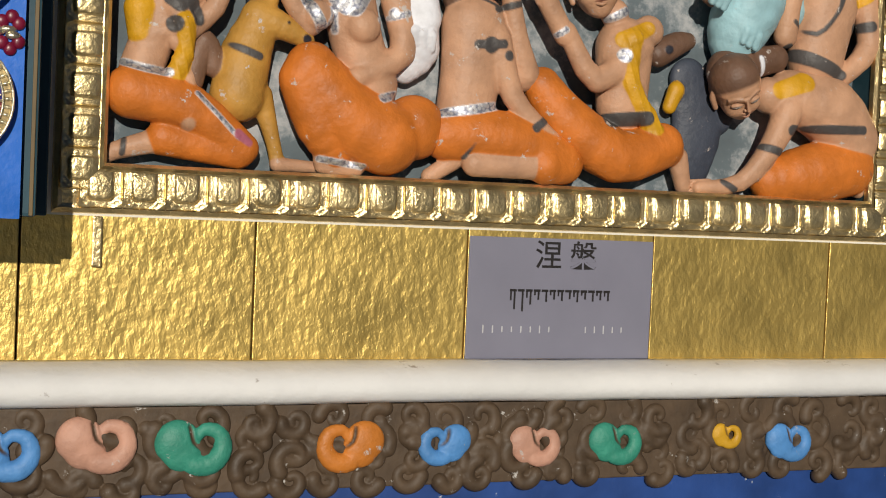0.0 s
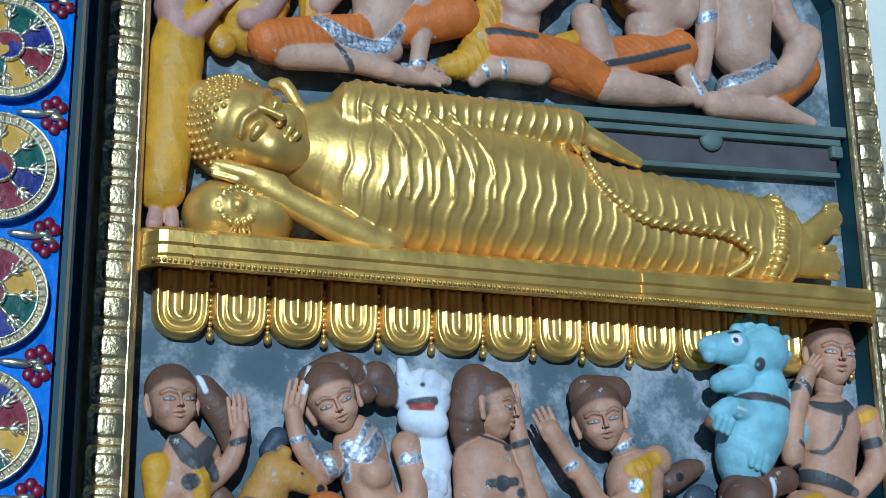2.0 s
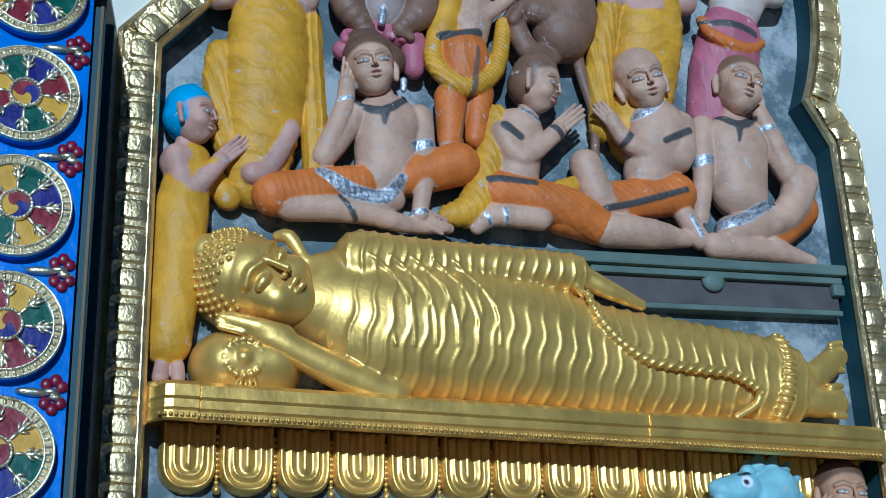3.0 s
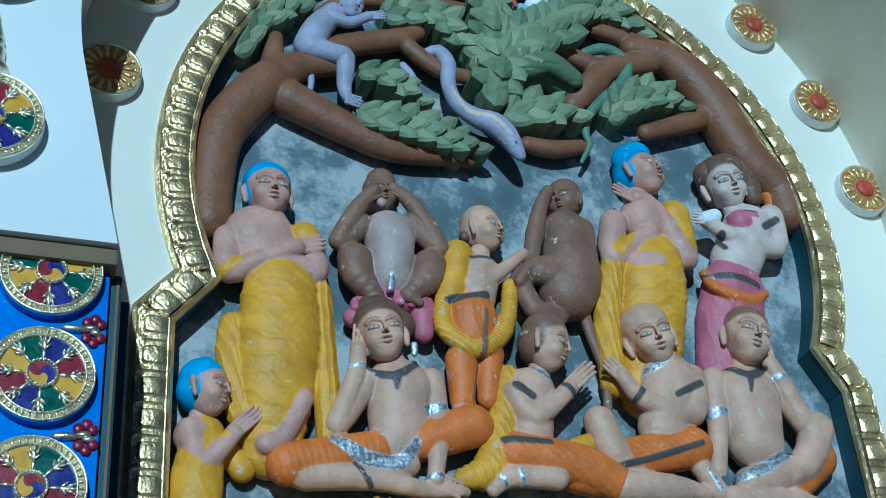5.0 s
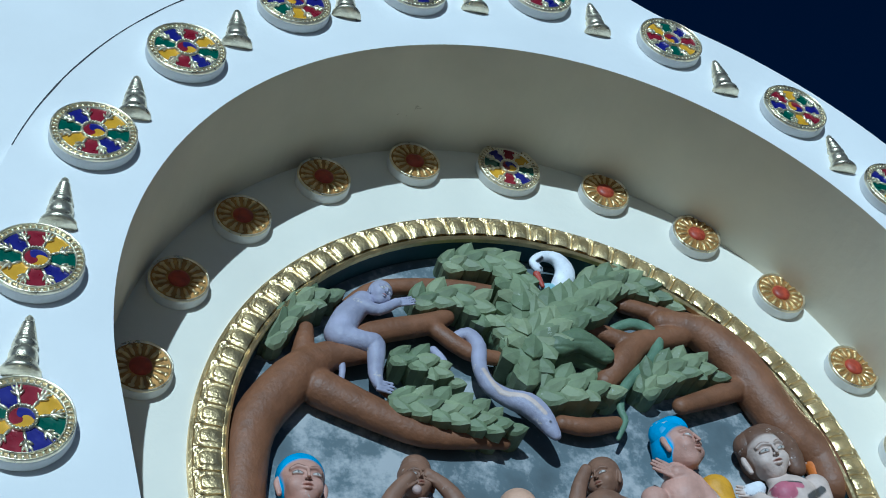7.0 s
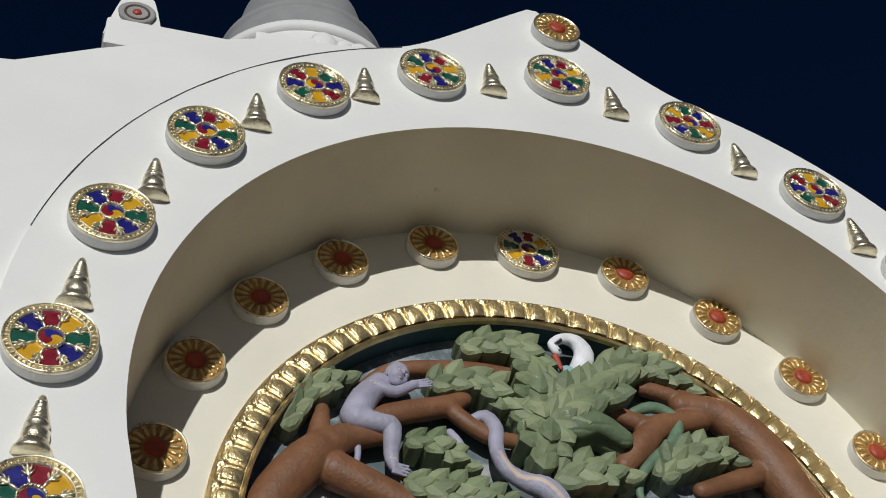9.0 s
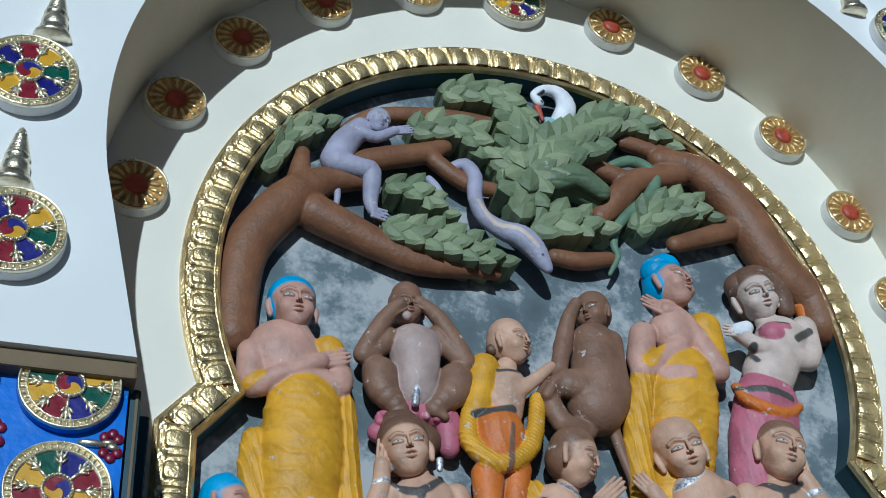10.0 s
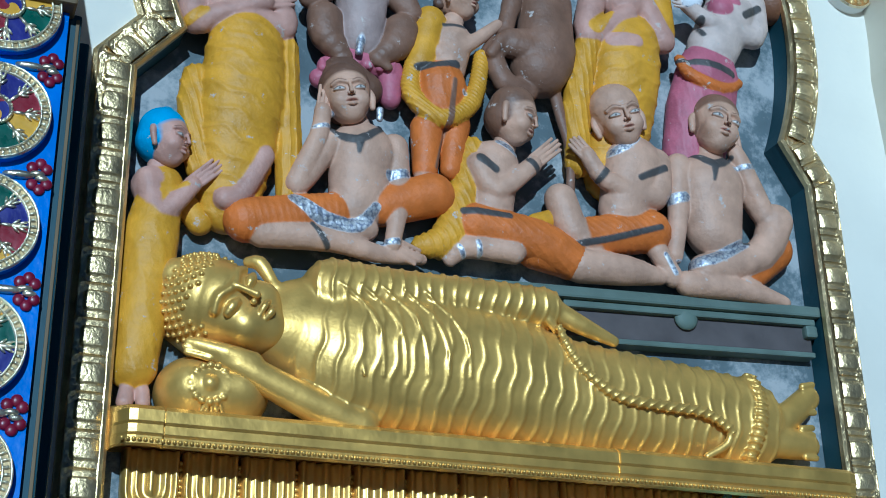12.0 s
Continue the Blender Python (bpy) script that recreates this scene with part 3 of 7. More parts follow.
def sun_disc(r, thick):
    w = empty("sun_rosette", label="gilded sun rosette with red centre on a white disc", category="rosette", group="sun rosettes")
    t = -thick
    part("body", lathe([(r * 0.98, 0.0), (r, -0.003), (r, t + 0.003), (r * 0.98, t), (0, t)]), WHITE, w)
    part("rim", lathe([(r * 0.99, t + 0.001), (r * 0.98, t - 0.005), (r * 0.93, t - 0.005), (r * 0.91, t + 0.001)]), SILVER_GILT, w, smooth=True)
    part("plate", lathe([(r * 0.915, t + 0.0005), (r * 0.91, t - 0.0015), (0, t - 0.0015)]), material("bronze_field", (0.45, 0.26, 0.08), 0.45, 0.6, vary=0.3, scale=40) if "bronze_field" not in bpy.data.materials else bpy.data.materials["bronze_field"], w)
    for i in range(16):
        a = 2 * math.pi * i / 16
        bm = bmesh.new()
        u = Vector((math.cos(a), 0, math.sin(a)))
        ball(bm, u * r * 0.62 + Vector((0, t - 0.002, 0)), 0.011, sx=1.5, sy=0.5, sz=0.42, u=8, v=5, turn=-a)
        ball(bm, u * r * 0.80 + Vector((0, t - 0.002, 0)), 0.008, sx=0.7, sy=0.6, sz=1.0, u=7, v=5, turn=-a)
        part("ray", bm, GOLD_PALE, w, smooth=True)
    part("centre", lathe([(r * 0.36, t), (r * 0.34, t - 0.006), (r * 0.2, t - 0.010), (0, t - 0.011)], 20), BRICK_RED, w, smooth=True)
    return w


def small_stupa():
    w = empty("stupa_ornament", label="small silver-gilt stupa ornament on the white arch", category="stupa ornament", group="stupa ornaments")

    def turned(profile, n=14):
        bm = bmesh.new()
        rings = [[(r * math.cos(math.pi * i / n), -0.004 - 0.9 * r * math.sin(math.pi * i / n), z) for i in range(n + 1)] + [(-r, 0, z), (r, 0, z)] for r, z in profile]
        rows = strip(bm, rings)
        bm.faces.new(rows[0][::-1])
        bm.faces.new(rows[-1])
        bmesh.ops.recalc_face_normals(bm, faces=bm.faces)
        return bm

    part("base", turned([(0.036, 0.0), (0.041, 0.004), (0.040, 0.012), (0.031, 0.020), (0.032, 0.028), (0.028, 0.034)]), SILVER_GILT, w, smooth=True)
    part("dome", turned([(0.026, 0.030), (0.029, 0.040), (0.029, 0.052), (0.027, 0.062), (0.022, 0.068), (0.026, 0.074), (0.025, 0.082)]), SILVER_GILT, w, smooth=True)
    pr = []
    for i in range(7):
        r = 0.0225 - 0.0017 * i
        pr += [(r, 0.083 + i * 0.008), (r * 1.05, 0.087 + i * 0.008), (r * 0.78, 0.090 + i * 0.008)]
    part("spire", turned(pr + [(0.0085, 0.142), (0.0095, 0.147), (0.006, 0.153), (0.0015, 0.158)]), SILVER_GILT, w, smooth=True)
    return w


def place(ob, spots):
    """Puts a thing at the first pose and its copies at the others."""
    for m in spots[1:]:
        copy_thing(ob, m)
    ob.matrix_basis = spots[0]


def facing(x, y, z, turn=0.0, size=1.0):
    return Matrix.Translation((x, y, z)) @ Matrix.Rotation(turn, 4, "Y") @ Matrix.Diagonal((1, 1, 1, 1))


arch_wheels = [(-0.409, 1.63), (-0.429, 2.04), (-0.347, 2.46), (-0.150, 2.825), (0.130, 3.112), (0.478, 3.295), (0.877, 3.395), (1.28, 3.275), (1.63, 3.045), (1.868, 2.75), (2.06, 2.40), (2.13, 2.02)]
place(dharma_wheel(0.100, 0.030, "coloured eight-spoked wheel ornament on the white arch", WHITE), [facing(x, FRONT, z, (0.15, -0.1, 0.05, 0.1, 2.2, 3.6, 0.3, 1.5, 2.3, 3.0, 0.7, 1.5)[i]) for i, (x, z) in enumerate(arch_wheels)])
place(dharma_wheel(0.093, 0.018, "coloured eight-spoked wheel ornament on the blue pilaster", BLUE), [facing(x, PIL, 1.344 - 0.2105 * k, 0.785 * (k + j) + 0.4) for j, x in enumerate((-0.268, -0.487)) for k in range(7)])
place(dharma_wheel(0.098, 0.030, "coloured eight-spoked wheel ornament at the crown of the niche", WHITE), [facing(0.868, 0.0, 3.045, 0.1)])
ring_c, ring_r = (0.872, 2.005), 1.045
spots = [facing(ring_c[0] + ring_r * math.sin(0.2924 * k), 0.0, ring_c[1] + ring_r * math.cos(0.2924 * k), 0.1 * k) for k in (-5, -4, -3, -2, -1, 1, 2, 3, 4, 5)]
place(sun_disc(0.078, 0.030), spots + [facing(0.91, FRONT, 3.665, 0.2)])
place(small_stupa(), [facing(x, FRONT, z, 0.02 * math.sin(9 * x)) for x, z in ((-0.425, 1.75), (-0.396, 2.165), (-0.261, 2.56), (-0.021, 2.905), (0.279, 3.122), (0.668, 3.268), (1.052, 3.268), (1.428, 3.092), (1.733, 2.82), (1.965, 2.47))])


def flower_sprig():
    w = empty("flower_sprig", label="maroon flower sprig with gilt leaf on the blue pilaster", category="flower ornament", group="flower sprigs")
    bm = bmesh.new()
    ball(bm, (-0.026, -0.004, 0.0), 0.022, sx=1.3, sy=0.35, sz=0.34, u=10, v=6)
    ball(bm, (0.004, -0.004, 0.004), 0.012, sx=1.2, sy=0.5, sz=0.5, u=8, v=5)
    ball(bm, (0.012, -0.005, -0.005), 0.010, sx=1.2, sy=0.5, sz=0.6, u=8, v=5)
    part("leaf", bm, SILVER_GILT, w, smooth=True)
    for x, z in ((-0.004, 0.016), (0.010, 0.024), (-0.004, -0.016), (0.008, -0.025), (0.020, 0.014), (0.020, -0.014)):
        bm = bmesh.new()
        ball(bm, (x, -0.003, z), 0.0105, sy=0.45, u=9, v=6)
        part("petal", bm, MAROON, w, smooth=True)
    return w


place(flower_sprig(), [facing(x, PIL, 1.2375 - 0.2105 * k, 0.06 * math.sin(5 * k)) for x in (-0.192, -0.395) for k in range(6)])

# gilded border round the relief
border = empty("gilded_border", label="pale gilded moulding of rounded petals round the relief panel", category="border moulding")
loop = offset(opening, 0.0)
bm = bmesh.new()
prof = [(-0.002, 0.0), (-0.002, -0.014), (0.004, -0.020), (0.010, -0.014), (0.016, -0.012), (0.030, -0.014), (0.050, -0.014), (0.072, -0.010), (0.080, -0.012), (0.088, -0.008), (0.090, 0.0)]
lines = [offset(opening, d) for d, _ in prof]
strip(bm, [[(l[i][0], y, l[i][1]) for l, (_, y) in zip(lines, prof)] for i in range(len(opening))], closed=True, loop=False)
bmesh.ops.recalc_face_normals(bm, faces=bm.faces)
part("moulding", bm, GOLD_PALE, border)


def petal_mesh(w, h):
    """A bulging petal block with a raised U-shaped lip; x along the border, z outwards."""
    bm, n = bmesh.new(), 18
    grid = []

    def step(a, b, v):
        v = min(1.0, max(0.0, (v - a) / (b - a)))
        return v * v * (3 - 2 * v)

    for j in range(n + 1):
        row = []
        for i in range(n + 1):
            p, q = 2 * i / n - 1, 2 * j / n - 1
            e = 1 - (abs(p) ** 4 + max(0.0, q) ** 4) ** 0.25
            rib = 0.010 * (1 - step(0.05, 0.12, e))
            lip = 0.009 * step(0.12, 0.17, e) * (1 - step(0.24, 0.30, e))
            boss = 0.013 * step(0.30, 0.46, e) * (1 - 0.25 * p * p)
            row.append(bm.verts.new((p * w / 2, -(0.008 + (rib + lip + boss) * (1 - 0.45 * abs(q) ** 3)), q * h / 2)))
        grid.append(row)
    for j in range(n):
        for i in range(n):
            bm.faces.new((grid[j][i], grid[j][i + 1], grid[j + 1][i + 1], grid[j + 1][i]))
    bmesh.ops.recalc_face_normals(bm, faces=bm.faces)
    me = bpy.data.meshes.new("petal")
    bm.to_mesh(me)
    bm.free()
    me.materials.append(GOLD_PALE)
    me.shade_smooth()
    return me


mid = offset(opening, 0.046)
n_open = len(opening)
runs = [(mid[0:2], 0.0735), (mid[1:3], 0.07), (mid[2:n_open - 2], 0.0645), (mid[n_open - 3:n_open - 1], 0.07), (mid[n_open - 2:n_open], 0.0735), ([mid[-1], mid[0]], 0.0765)]
for pts, pitch in runs:
    pts = [Vector(p) for p in pts]
    total = sum((b - a).length for a, b in zip(pts, pts[1:]))
    count = max(1, round(total / pitch))
    me = petal_mesh(total / count * 0.99, 0.064)
    for k, (x, z) in enumerate(resample([tuple(p) for p in pts], 2 * count + 1)[1::2]):
        q = resample([tuple(p) for p in pts], 2 * count + 1)
        a, b = Vector(q[2 * k]), Vector(q[2 * k + 2])
        u = (b - a).normalized()
        ob = new("petal", me)
        ob.parent = border
        ob.matrix_basis = Matrix(((u.x, 0, -u.y, x), (0, 1, 0, -0.006), (u.y, 0, u.x, z), (0, 0, 0, 1)))

tagged(mesh_object("gold_strip", boxed(-0.006, 0.012, -0.012, 0.0, -0.185, -0.094, bevel=0.003), GOLD_PALE), "short gilt strip hanging on the gold sheet", "strip")

# bed with its beaded edge and hanging lotus petals
bed = empty("bed_ledge", label="gilded couch ledge with beaded edge and lotus petal fringe", category="couch ledge")
bed_prof = [(BACK, 0.757), (0.0, 0.747), (-0.066, 0.729), (-0.080, 0.718), (-0.081, 0.696), (-0.075, 0.691), (-0.076, 0.675), (-0.071, 0.670), (-0.069, 0.656), (-0.058, 0.653), (-0.052, 0.674), (0.020, 0.678), (0.045, 0.676), (BACK, 0.672)]
bm = bmesh.new()
rings = []
for x in sorted([0.014 + 1.668 * i / 40 for i in range(41)] + [0.016, 0.019, 0.023, 0.028, 0.034, 0.040, 1.656, 1.662, 1.668, 1.673, 1.677, 1.680, 0.1040, 0.1045, 0.1075, 0.1080, 1.0590, 1.0595]):
    pinch = 0.6 + 0.4 * min(1, min(x - 0.014, 1.682 - x) / 0.03) ** 0.5
    bulge = 0.004 if x < 0.1042 else -0.004 if x < 0.1077 else (0.004 if x > 1.0592 else 0.0)
    rings.append([(x, BACK + (y - BACK) * pinch - (bulge if y < 0 else 0), z) for y, z in bed_prof])
rows = strip(bm, rings)
bm.faces.new(rows[0])
bm.faces.new(rows[-1][::-1])
bmesh.ops.recalc_face_normals(bm, faces=bm.faces)
part("ledge", bm, GOLD, bed)
bm = bmesh.new()
for i in range(150):
    x = 0.03 + 0.0108 * i
    ball(bm, (x, -0.073 - (0.003 if x < 0.105 else 0.004 if x > 1.06 else 0), 0.662), 0.0046, u=6, v=4)
tagged(part("beading", bm, GOLD, bed, smooth=True), kind="stuff")


def fringe_mesh():
    bm, nx, nz = bmesh.new(), 22, 24
    grid = []
    for j in range(nz + 1):
        t = j / nz
        row = []
        for i in range(nx + 1):
            s = 2 * i / nx - 1
            width = 0.0555 * math.sqrt(max(0.03, 1 - max(0.0, (t - 0.55) / 0.45) ** 2.6))
            x = s * width
            lo = 0.542
            z = 0.674 - 0.134 * t
            dx, dz = abs(x) / 0.0555, max(0.0, (t - 0.52) / 0.48)
            e = (dx ** 2.6 + dz ** 2.6) ** (1 / 2.6)
            y = 0.010 + 0.012 * math.exp(-((e - 0.86) / 0.10) ** 2) + 0.010 * math.exp(-((e - 0.50) / 0.08) ** 2) + 0.011 * math.exp(-((dx) / 0.13) ** 2) * (1 if t < 0.62 else max(0, 1 - (t - 0.62) / 0.08))
            if e > 0.97:
                y = 0.0
            row.append(bm.verts.new((x, 0.050 - 1.1 * y, z)))
        grid.append(row)
    for j in range(nz):
        for i in range(nx):
            bm.faces.new((grid[j][i], grid[j][i + 1], grid[j + 1][i + 1], grid[j + 1][i]))
    made = bmesh.ops.extrude_face_region(bm, geom=list(bm.faces))
    for v in made["geom"]:
        if isinstance(v, bmesh.types.BMVert):
            v.co.y = BACK + 0.002
    bmesh.ops.recalc_face_normals(bm, faces=bm.faces)
    me = bpy.data.meshes.new("fringe_petal")
    bm.to_mesh(me)
    bm.free()
    me.materials.append(GOLD)
    me.shade_smooth()
    return me


me = fringe_mesh()
bm = bmesh.new()
for k in range(9):
    ball(bm, (0, 0.050, 0.655 - 0.0115 * k), 0.0058, u=7, v=5)
ball(bm, (0, 0.048, 0.549), 0.009, sz=1.1, u=8, v=6)
string = part("bead_string", bm, GOLD, bed, smooth=True)
tagged(string, kind="stuff")
string.location.x = 0.108 + 0.0577
for k in range(14):
    ob = new("fringe_petal", me)
    ob.parent, ob.location = bed, Vector((0.108 + 0.1154 * k, 0, 0.003 * (k / 13)))
    if k:
        ob = tagged(new("bead_string", string.data), kind="stuff")
        ob.parent, ob.location = bed, Vector((0.108 + 0.0577 + 0.1154 * k, 0, 0))

# painted platform and chest behind the reclining figure
GREEN_GREY = material("green_grey_paint", (0.13, 0.17, 0.145), 0.6, vary=0.2, scale=10, chips=(0.4, 0.4, 0.38), chip_amount=-0.03)
CHEST_GREY = material("dull_mauve_grey_paint", (0.10, 0.085, 0.085), 0.6, vary=0.25, scale=12)
RISE = 0.049


def sloped(bm):
    for v in bm.verts:
        v.co.z += RISE * (v.co.x - 1.0)
    return bm


tagged(mesh_object("ledge_platform", sloped(boxed(0.55, 1.690, 0.005, BACK, 1.094, 1.122, bevel=0.006)), GREEN_GREY), "green-grey painted platform under the seated figures", "ledge")
chest = empty("chest", label="grey painted chest with green scalloped lid", category="chest")
bm = boxed(1.0, 1.680, 0.018, BACK, 1.076, 1.093, bevel=0.004)
box(bm, 1.650, 1.684, 0.016, BACK, 1.045, 1.077, bevel=0.008)
part("lid", sloped(bm), GREEN_GREY, chest)
bm = bmesh.new()
ball(bm, (1.322, 0.028, 1.072), 0.026, sx=1.2, sy=0.5, sz=1.1, u=14, v=10)
part("boss", sloped(bm), GREEN_GREY, chest, smooth=True)
part("front", sloped(boxed(1.0, 1.674, 0.034, BACK, 1.012, 1.0765, bevel=0.003)), CHEST_GREY, chest)
part("foot", sloped(boxed(1.0, 1.676, 0.026, BACK, 0.997, 1.011, bevel=0.004)), GREEN_GREY, chest)

# plaque with its writing
plaque = empty("plaque", label="grey plaque with black writing set in the gold sheets", category="plaque")
part("plate", boxed(0.730, 1.149, -0.0045, 0.0, -0.352, -0.106, bevel=0.001), PLAQUE, plaque)


def writing(text, x, z, size, bold=0.0):
    cu = bpy.data.curves.new("writing", "FONT")
    cu.body, cu.size, cu.extrude, cu.offset = text, size, 0.0006, bold
    cu.align_x, cu.align_y = "CENTER", "CENTER"
    cu.materials.append(INK)
    ob = new("writing", cu)
    ob.parent = plaque
    ob.matrix_basis = Matrix.Translation((x, -0.0052, z)) @ Matrix.Rotation(math.pi / 2, 4, "X")
    return ob


writing("涅 槃", 0.945, -0.144, 0.062, 0.0004)
for k in range(13):
    x = 0.822 + 0.0178 * k
    low = (0.040, 0.044, 0.030, 0.020, 0.024, 0.019, 0.022, 0.018, 0.024, 0.018, 0.022, 0.019, 0.021)[k]
    part("script_bar", boxed(x, x + 0.015, -0.0053, -0.004, -0.2155, -0.2105), INK, plaque)
    part("script_bar", boxed(x + 0.009, x + 0.0130, -0.0052, -0.004, -0.2115 - low, -0.2140), INK, plaque)
    if k % 3 != 1:
        part("script_bar", boxed(x + 0.001, x + 0.0045, -0.0052, -0.004, -0.2115 - low * 0.55, -0.2140), INK, plaque)
WORN = material("worn_white_writing", (0.5, 0.5, 0.52), 0.6)
for k in range(16):
    if k in (8, 9, 10):
        continue
    h = 0.008 + 0.010 * random.random()
    part("worn_bar", boxed(0.765 + 0.021 * k, 0.7675 + 0.021 * k, -0.0052, -0.004, -0.292 - h / 2, -0.292 + h / 2), WORN, plaque)

# frieze of carved clouds with coloured curls
PAINT.update(curl_green=(0.035, 0.27, 0.19), curl_pink=(0.52, 0.28, 0.20), curl_blue=(0.08, 0.26, 0.58), curl_orange=(0.60, 0.20, 0.03), curl_yellow=(0.60, 0.33, 0.02), carved=(0.085, 0.052, 0.030))
frieze = empty("frieze", label="brown carved cloud frieze under the white ledge", category="frieze")
part("board", boxed(-1.2, 2.6, -0.062, -0.045, -0.590, -0.4305, bevel=0.003), BROWN_CARVED, frieze)


def spiral(g, paint, x, z, size, r0, r1, a0, turns, h, flip=1, k=0.004):
    n = 14
    pts = []
    for i in range(n + 1):
        f = i / n
        a = a0 + flip * turns * 2 * math.pi * f
        rad = size * (1 - 0.80 * f)
        pts.append((x + rad * math.cos(a), h, z + rad * math.sin(a), r0 + (r1 - r0) * f))
    g.limb(paint, *pts, flat=1.0, k=k)


H_F = BACK + 0.062
rng = random.Random(5)
for x0 in (-0.30, 0.25, 0.80, 1.35):
    g = Sculpt()
    for i in range(7):
        for z, s in ((-0.460, 0.028), (-0.500, 0.032), (-0.538, 0.030), (-0.570, 0.026)):
            x = x0 + 0.04 + 0.078 * i + rng.uniform(-0.012, 0.012) + (0.04 if z == -0.508 else 0)
            spiral(g, "carved", x, z + rng.uniform(-0.006, 0.006), s * rng.uniform(0.9, 1.25), 0.017, 0.009, rng.uniform(0, 6.3), rng.uniform(0.6, 1.1), H_F - 0.009 + rng.uniform(0.0, 0.008), rng.choice((-1, 1)), 0.003)
    g.build("cloud_scroll", frieze, mat=BROWN_CARVED, floor=False, cell=0.003)
curls = [("curl_blue", -0.165, -0.500, 1.0, 0.2, 1), ("curl_pink", -0.004, -0.488, 1.05, 0.6, 1), ("curl_green", 0.168, -0.497, 1.05, 2.2, 1), ("curl_orange", 0.486, -0.503, 1.0, 4.2, -1), ("curl_blue", 0.676, -0.506, 0.82, 4.0, -1), ("curl_pink", 0.853, -0.512, 0.85, 3.9, 1), ("curl_green", 1.035, -0.512, 0.9, 2.2, 1), ("curl_yellow", 1.305, -0.505, 0.55, 3.6, 1), ("curl_blue", 1.460, -0.520, 0.85, 2.2, 1)]
for paint, x, z, s, a, f in curls:
    g = Sculpt()
    q = [(0.030, 200, 0.014), (0.038, 250, 0.018), (0.040, 300, 0.019), (0.040, 345, 0.017), (0.036, 30, 0.014), (0.026, 75, 0.011), (0.014, 110, 0.009)]
    g.limb(paint, (x - f * 0.018 * s, H_F + 0.006, z + 0.002, 0.040 * s), (x - f * 0.010 * s, H_F + 0.006, z - 0.012 * s, 0.036 * s), flat=0.45, k=0.002)
    g.limb(paint, *[(x + f * s * (0.022 + d * math.cos(radians(v))), H_F + 0.008, z + s * d * math.sin(radians(v)), s * r) for d, v, r in q], flat=0.75, k=0.0015)
    g.stroke("carved", (x + f * 0.002 * s, H_F + 0.02, z + 0.030 * s, 0.004), (x + f * 0.008 * s, H_F + 0.02, z + 0.004 * s, 0.0035), (x + f * 0.026 * s, H_F + 0.02, z - 0.010 * s, 0.003), lift=-0.008, deep=0.3)
    g.build("curl_ornament", floor=False, label={"blue": "sky-blue", "pink": "pale pink", "green": "sea-green", "orange": "orange and yellow", "yellow": "small ochre-yellow"}[paint[5:]] + " painted curl ornament on the brown frieze", category="curl ornament", group="curl ornaments")

# roof terrace behind the arch
terrace = empty("roof_cornice", label="white cornice corner of the upper terrace", category="cornice")
part("slab", boxed(-0.47, 0.9, 0.20, 1.6, 4.05, 4.21, bevel=0.01), WHITE, terrace)
part("wall", boxed(-0.40, 0.85, 0.30, 1.5, 2.5, 4.055), WHITE, terrace)
post = empty("roof_post", label="white roof post with a round medallion", category="roof post")
bm = bmesh.new()
rows = strip(bm, [[(-0.372 - w, 0.27, z), (-0.372 + w, 0.27, z), (-0.372 + w, 0.40, z), (-0.372 - w, 0.40, z)] for w, z in ((0.105, 4.205), (0.100, 4.25), (0.072, 4.40), (0.055, 4.47), (0.048, 4.475), (0.044, 4.50), (0.014, 4.515))])
bm.faces.new(rows[-1])
bm.faces.new(rows[0][::-1])
bmesh.ops.recalc_face_normals(bm, faces=bm.faces)
part("post", bm, WHITE, post)
for name, prof, mat in (("medallion", [(0.066, 0.0), (0.068, -0.010), (0.058, -0.014), (0.050, -0.010), (0.0, -0.010)], GREY), ("ring", [(0.048, -0.009), (0.046, -0.014), (0.040, -0.014), (0.038, -0.009)], BROWN_CARVED), ("boss", [(0.018, -0.009), (0.014, -0.016), (0.0, -0.018)], BRICK_RED)):
    bm = lathe(prof, 24)
    bmesh.ops.translate(bm, verts=bm.verts, vec=(-0.372, 0.268, 4.355))
    part(name, bm, mat, post, smooth=True)
dome = empty("dome", label="white tiered drum of the stupa behind the arch", category="dome")


def round_tier(name, prof, mat, smooth=True):
    bm = bmesh.new()
    strip(bm, [[(0.84 + r * math.cos(2 * math.pi * i / 64), 3.3 + r * math.sin(2 * math.pi * i / 64), z) for i in range(64)] for r, z in prof])
    bmesh.ops.recalc_face_normals(bm, faces=bm.faces)
    part(name, bm, mat, dome, smooth=smooth)


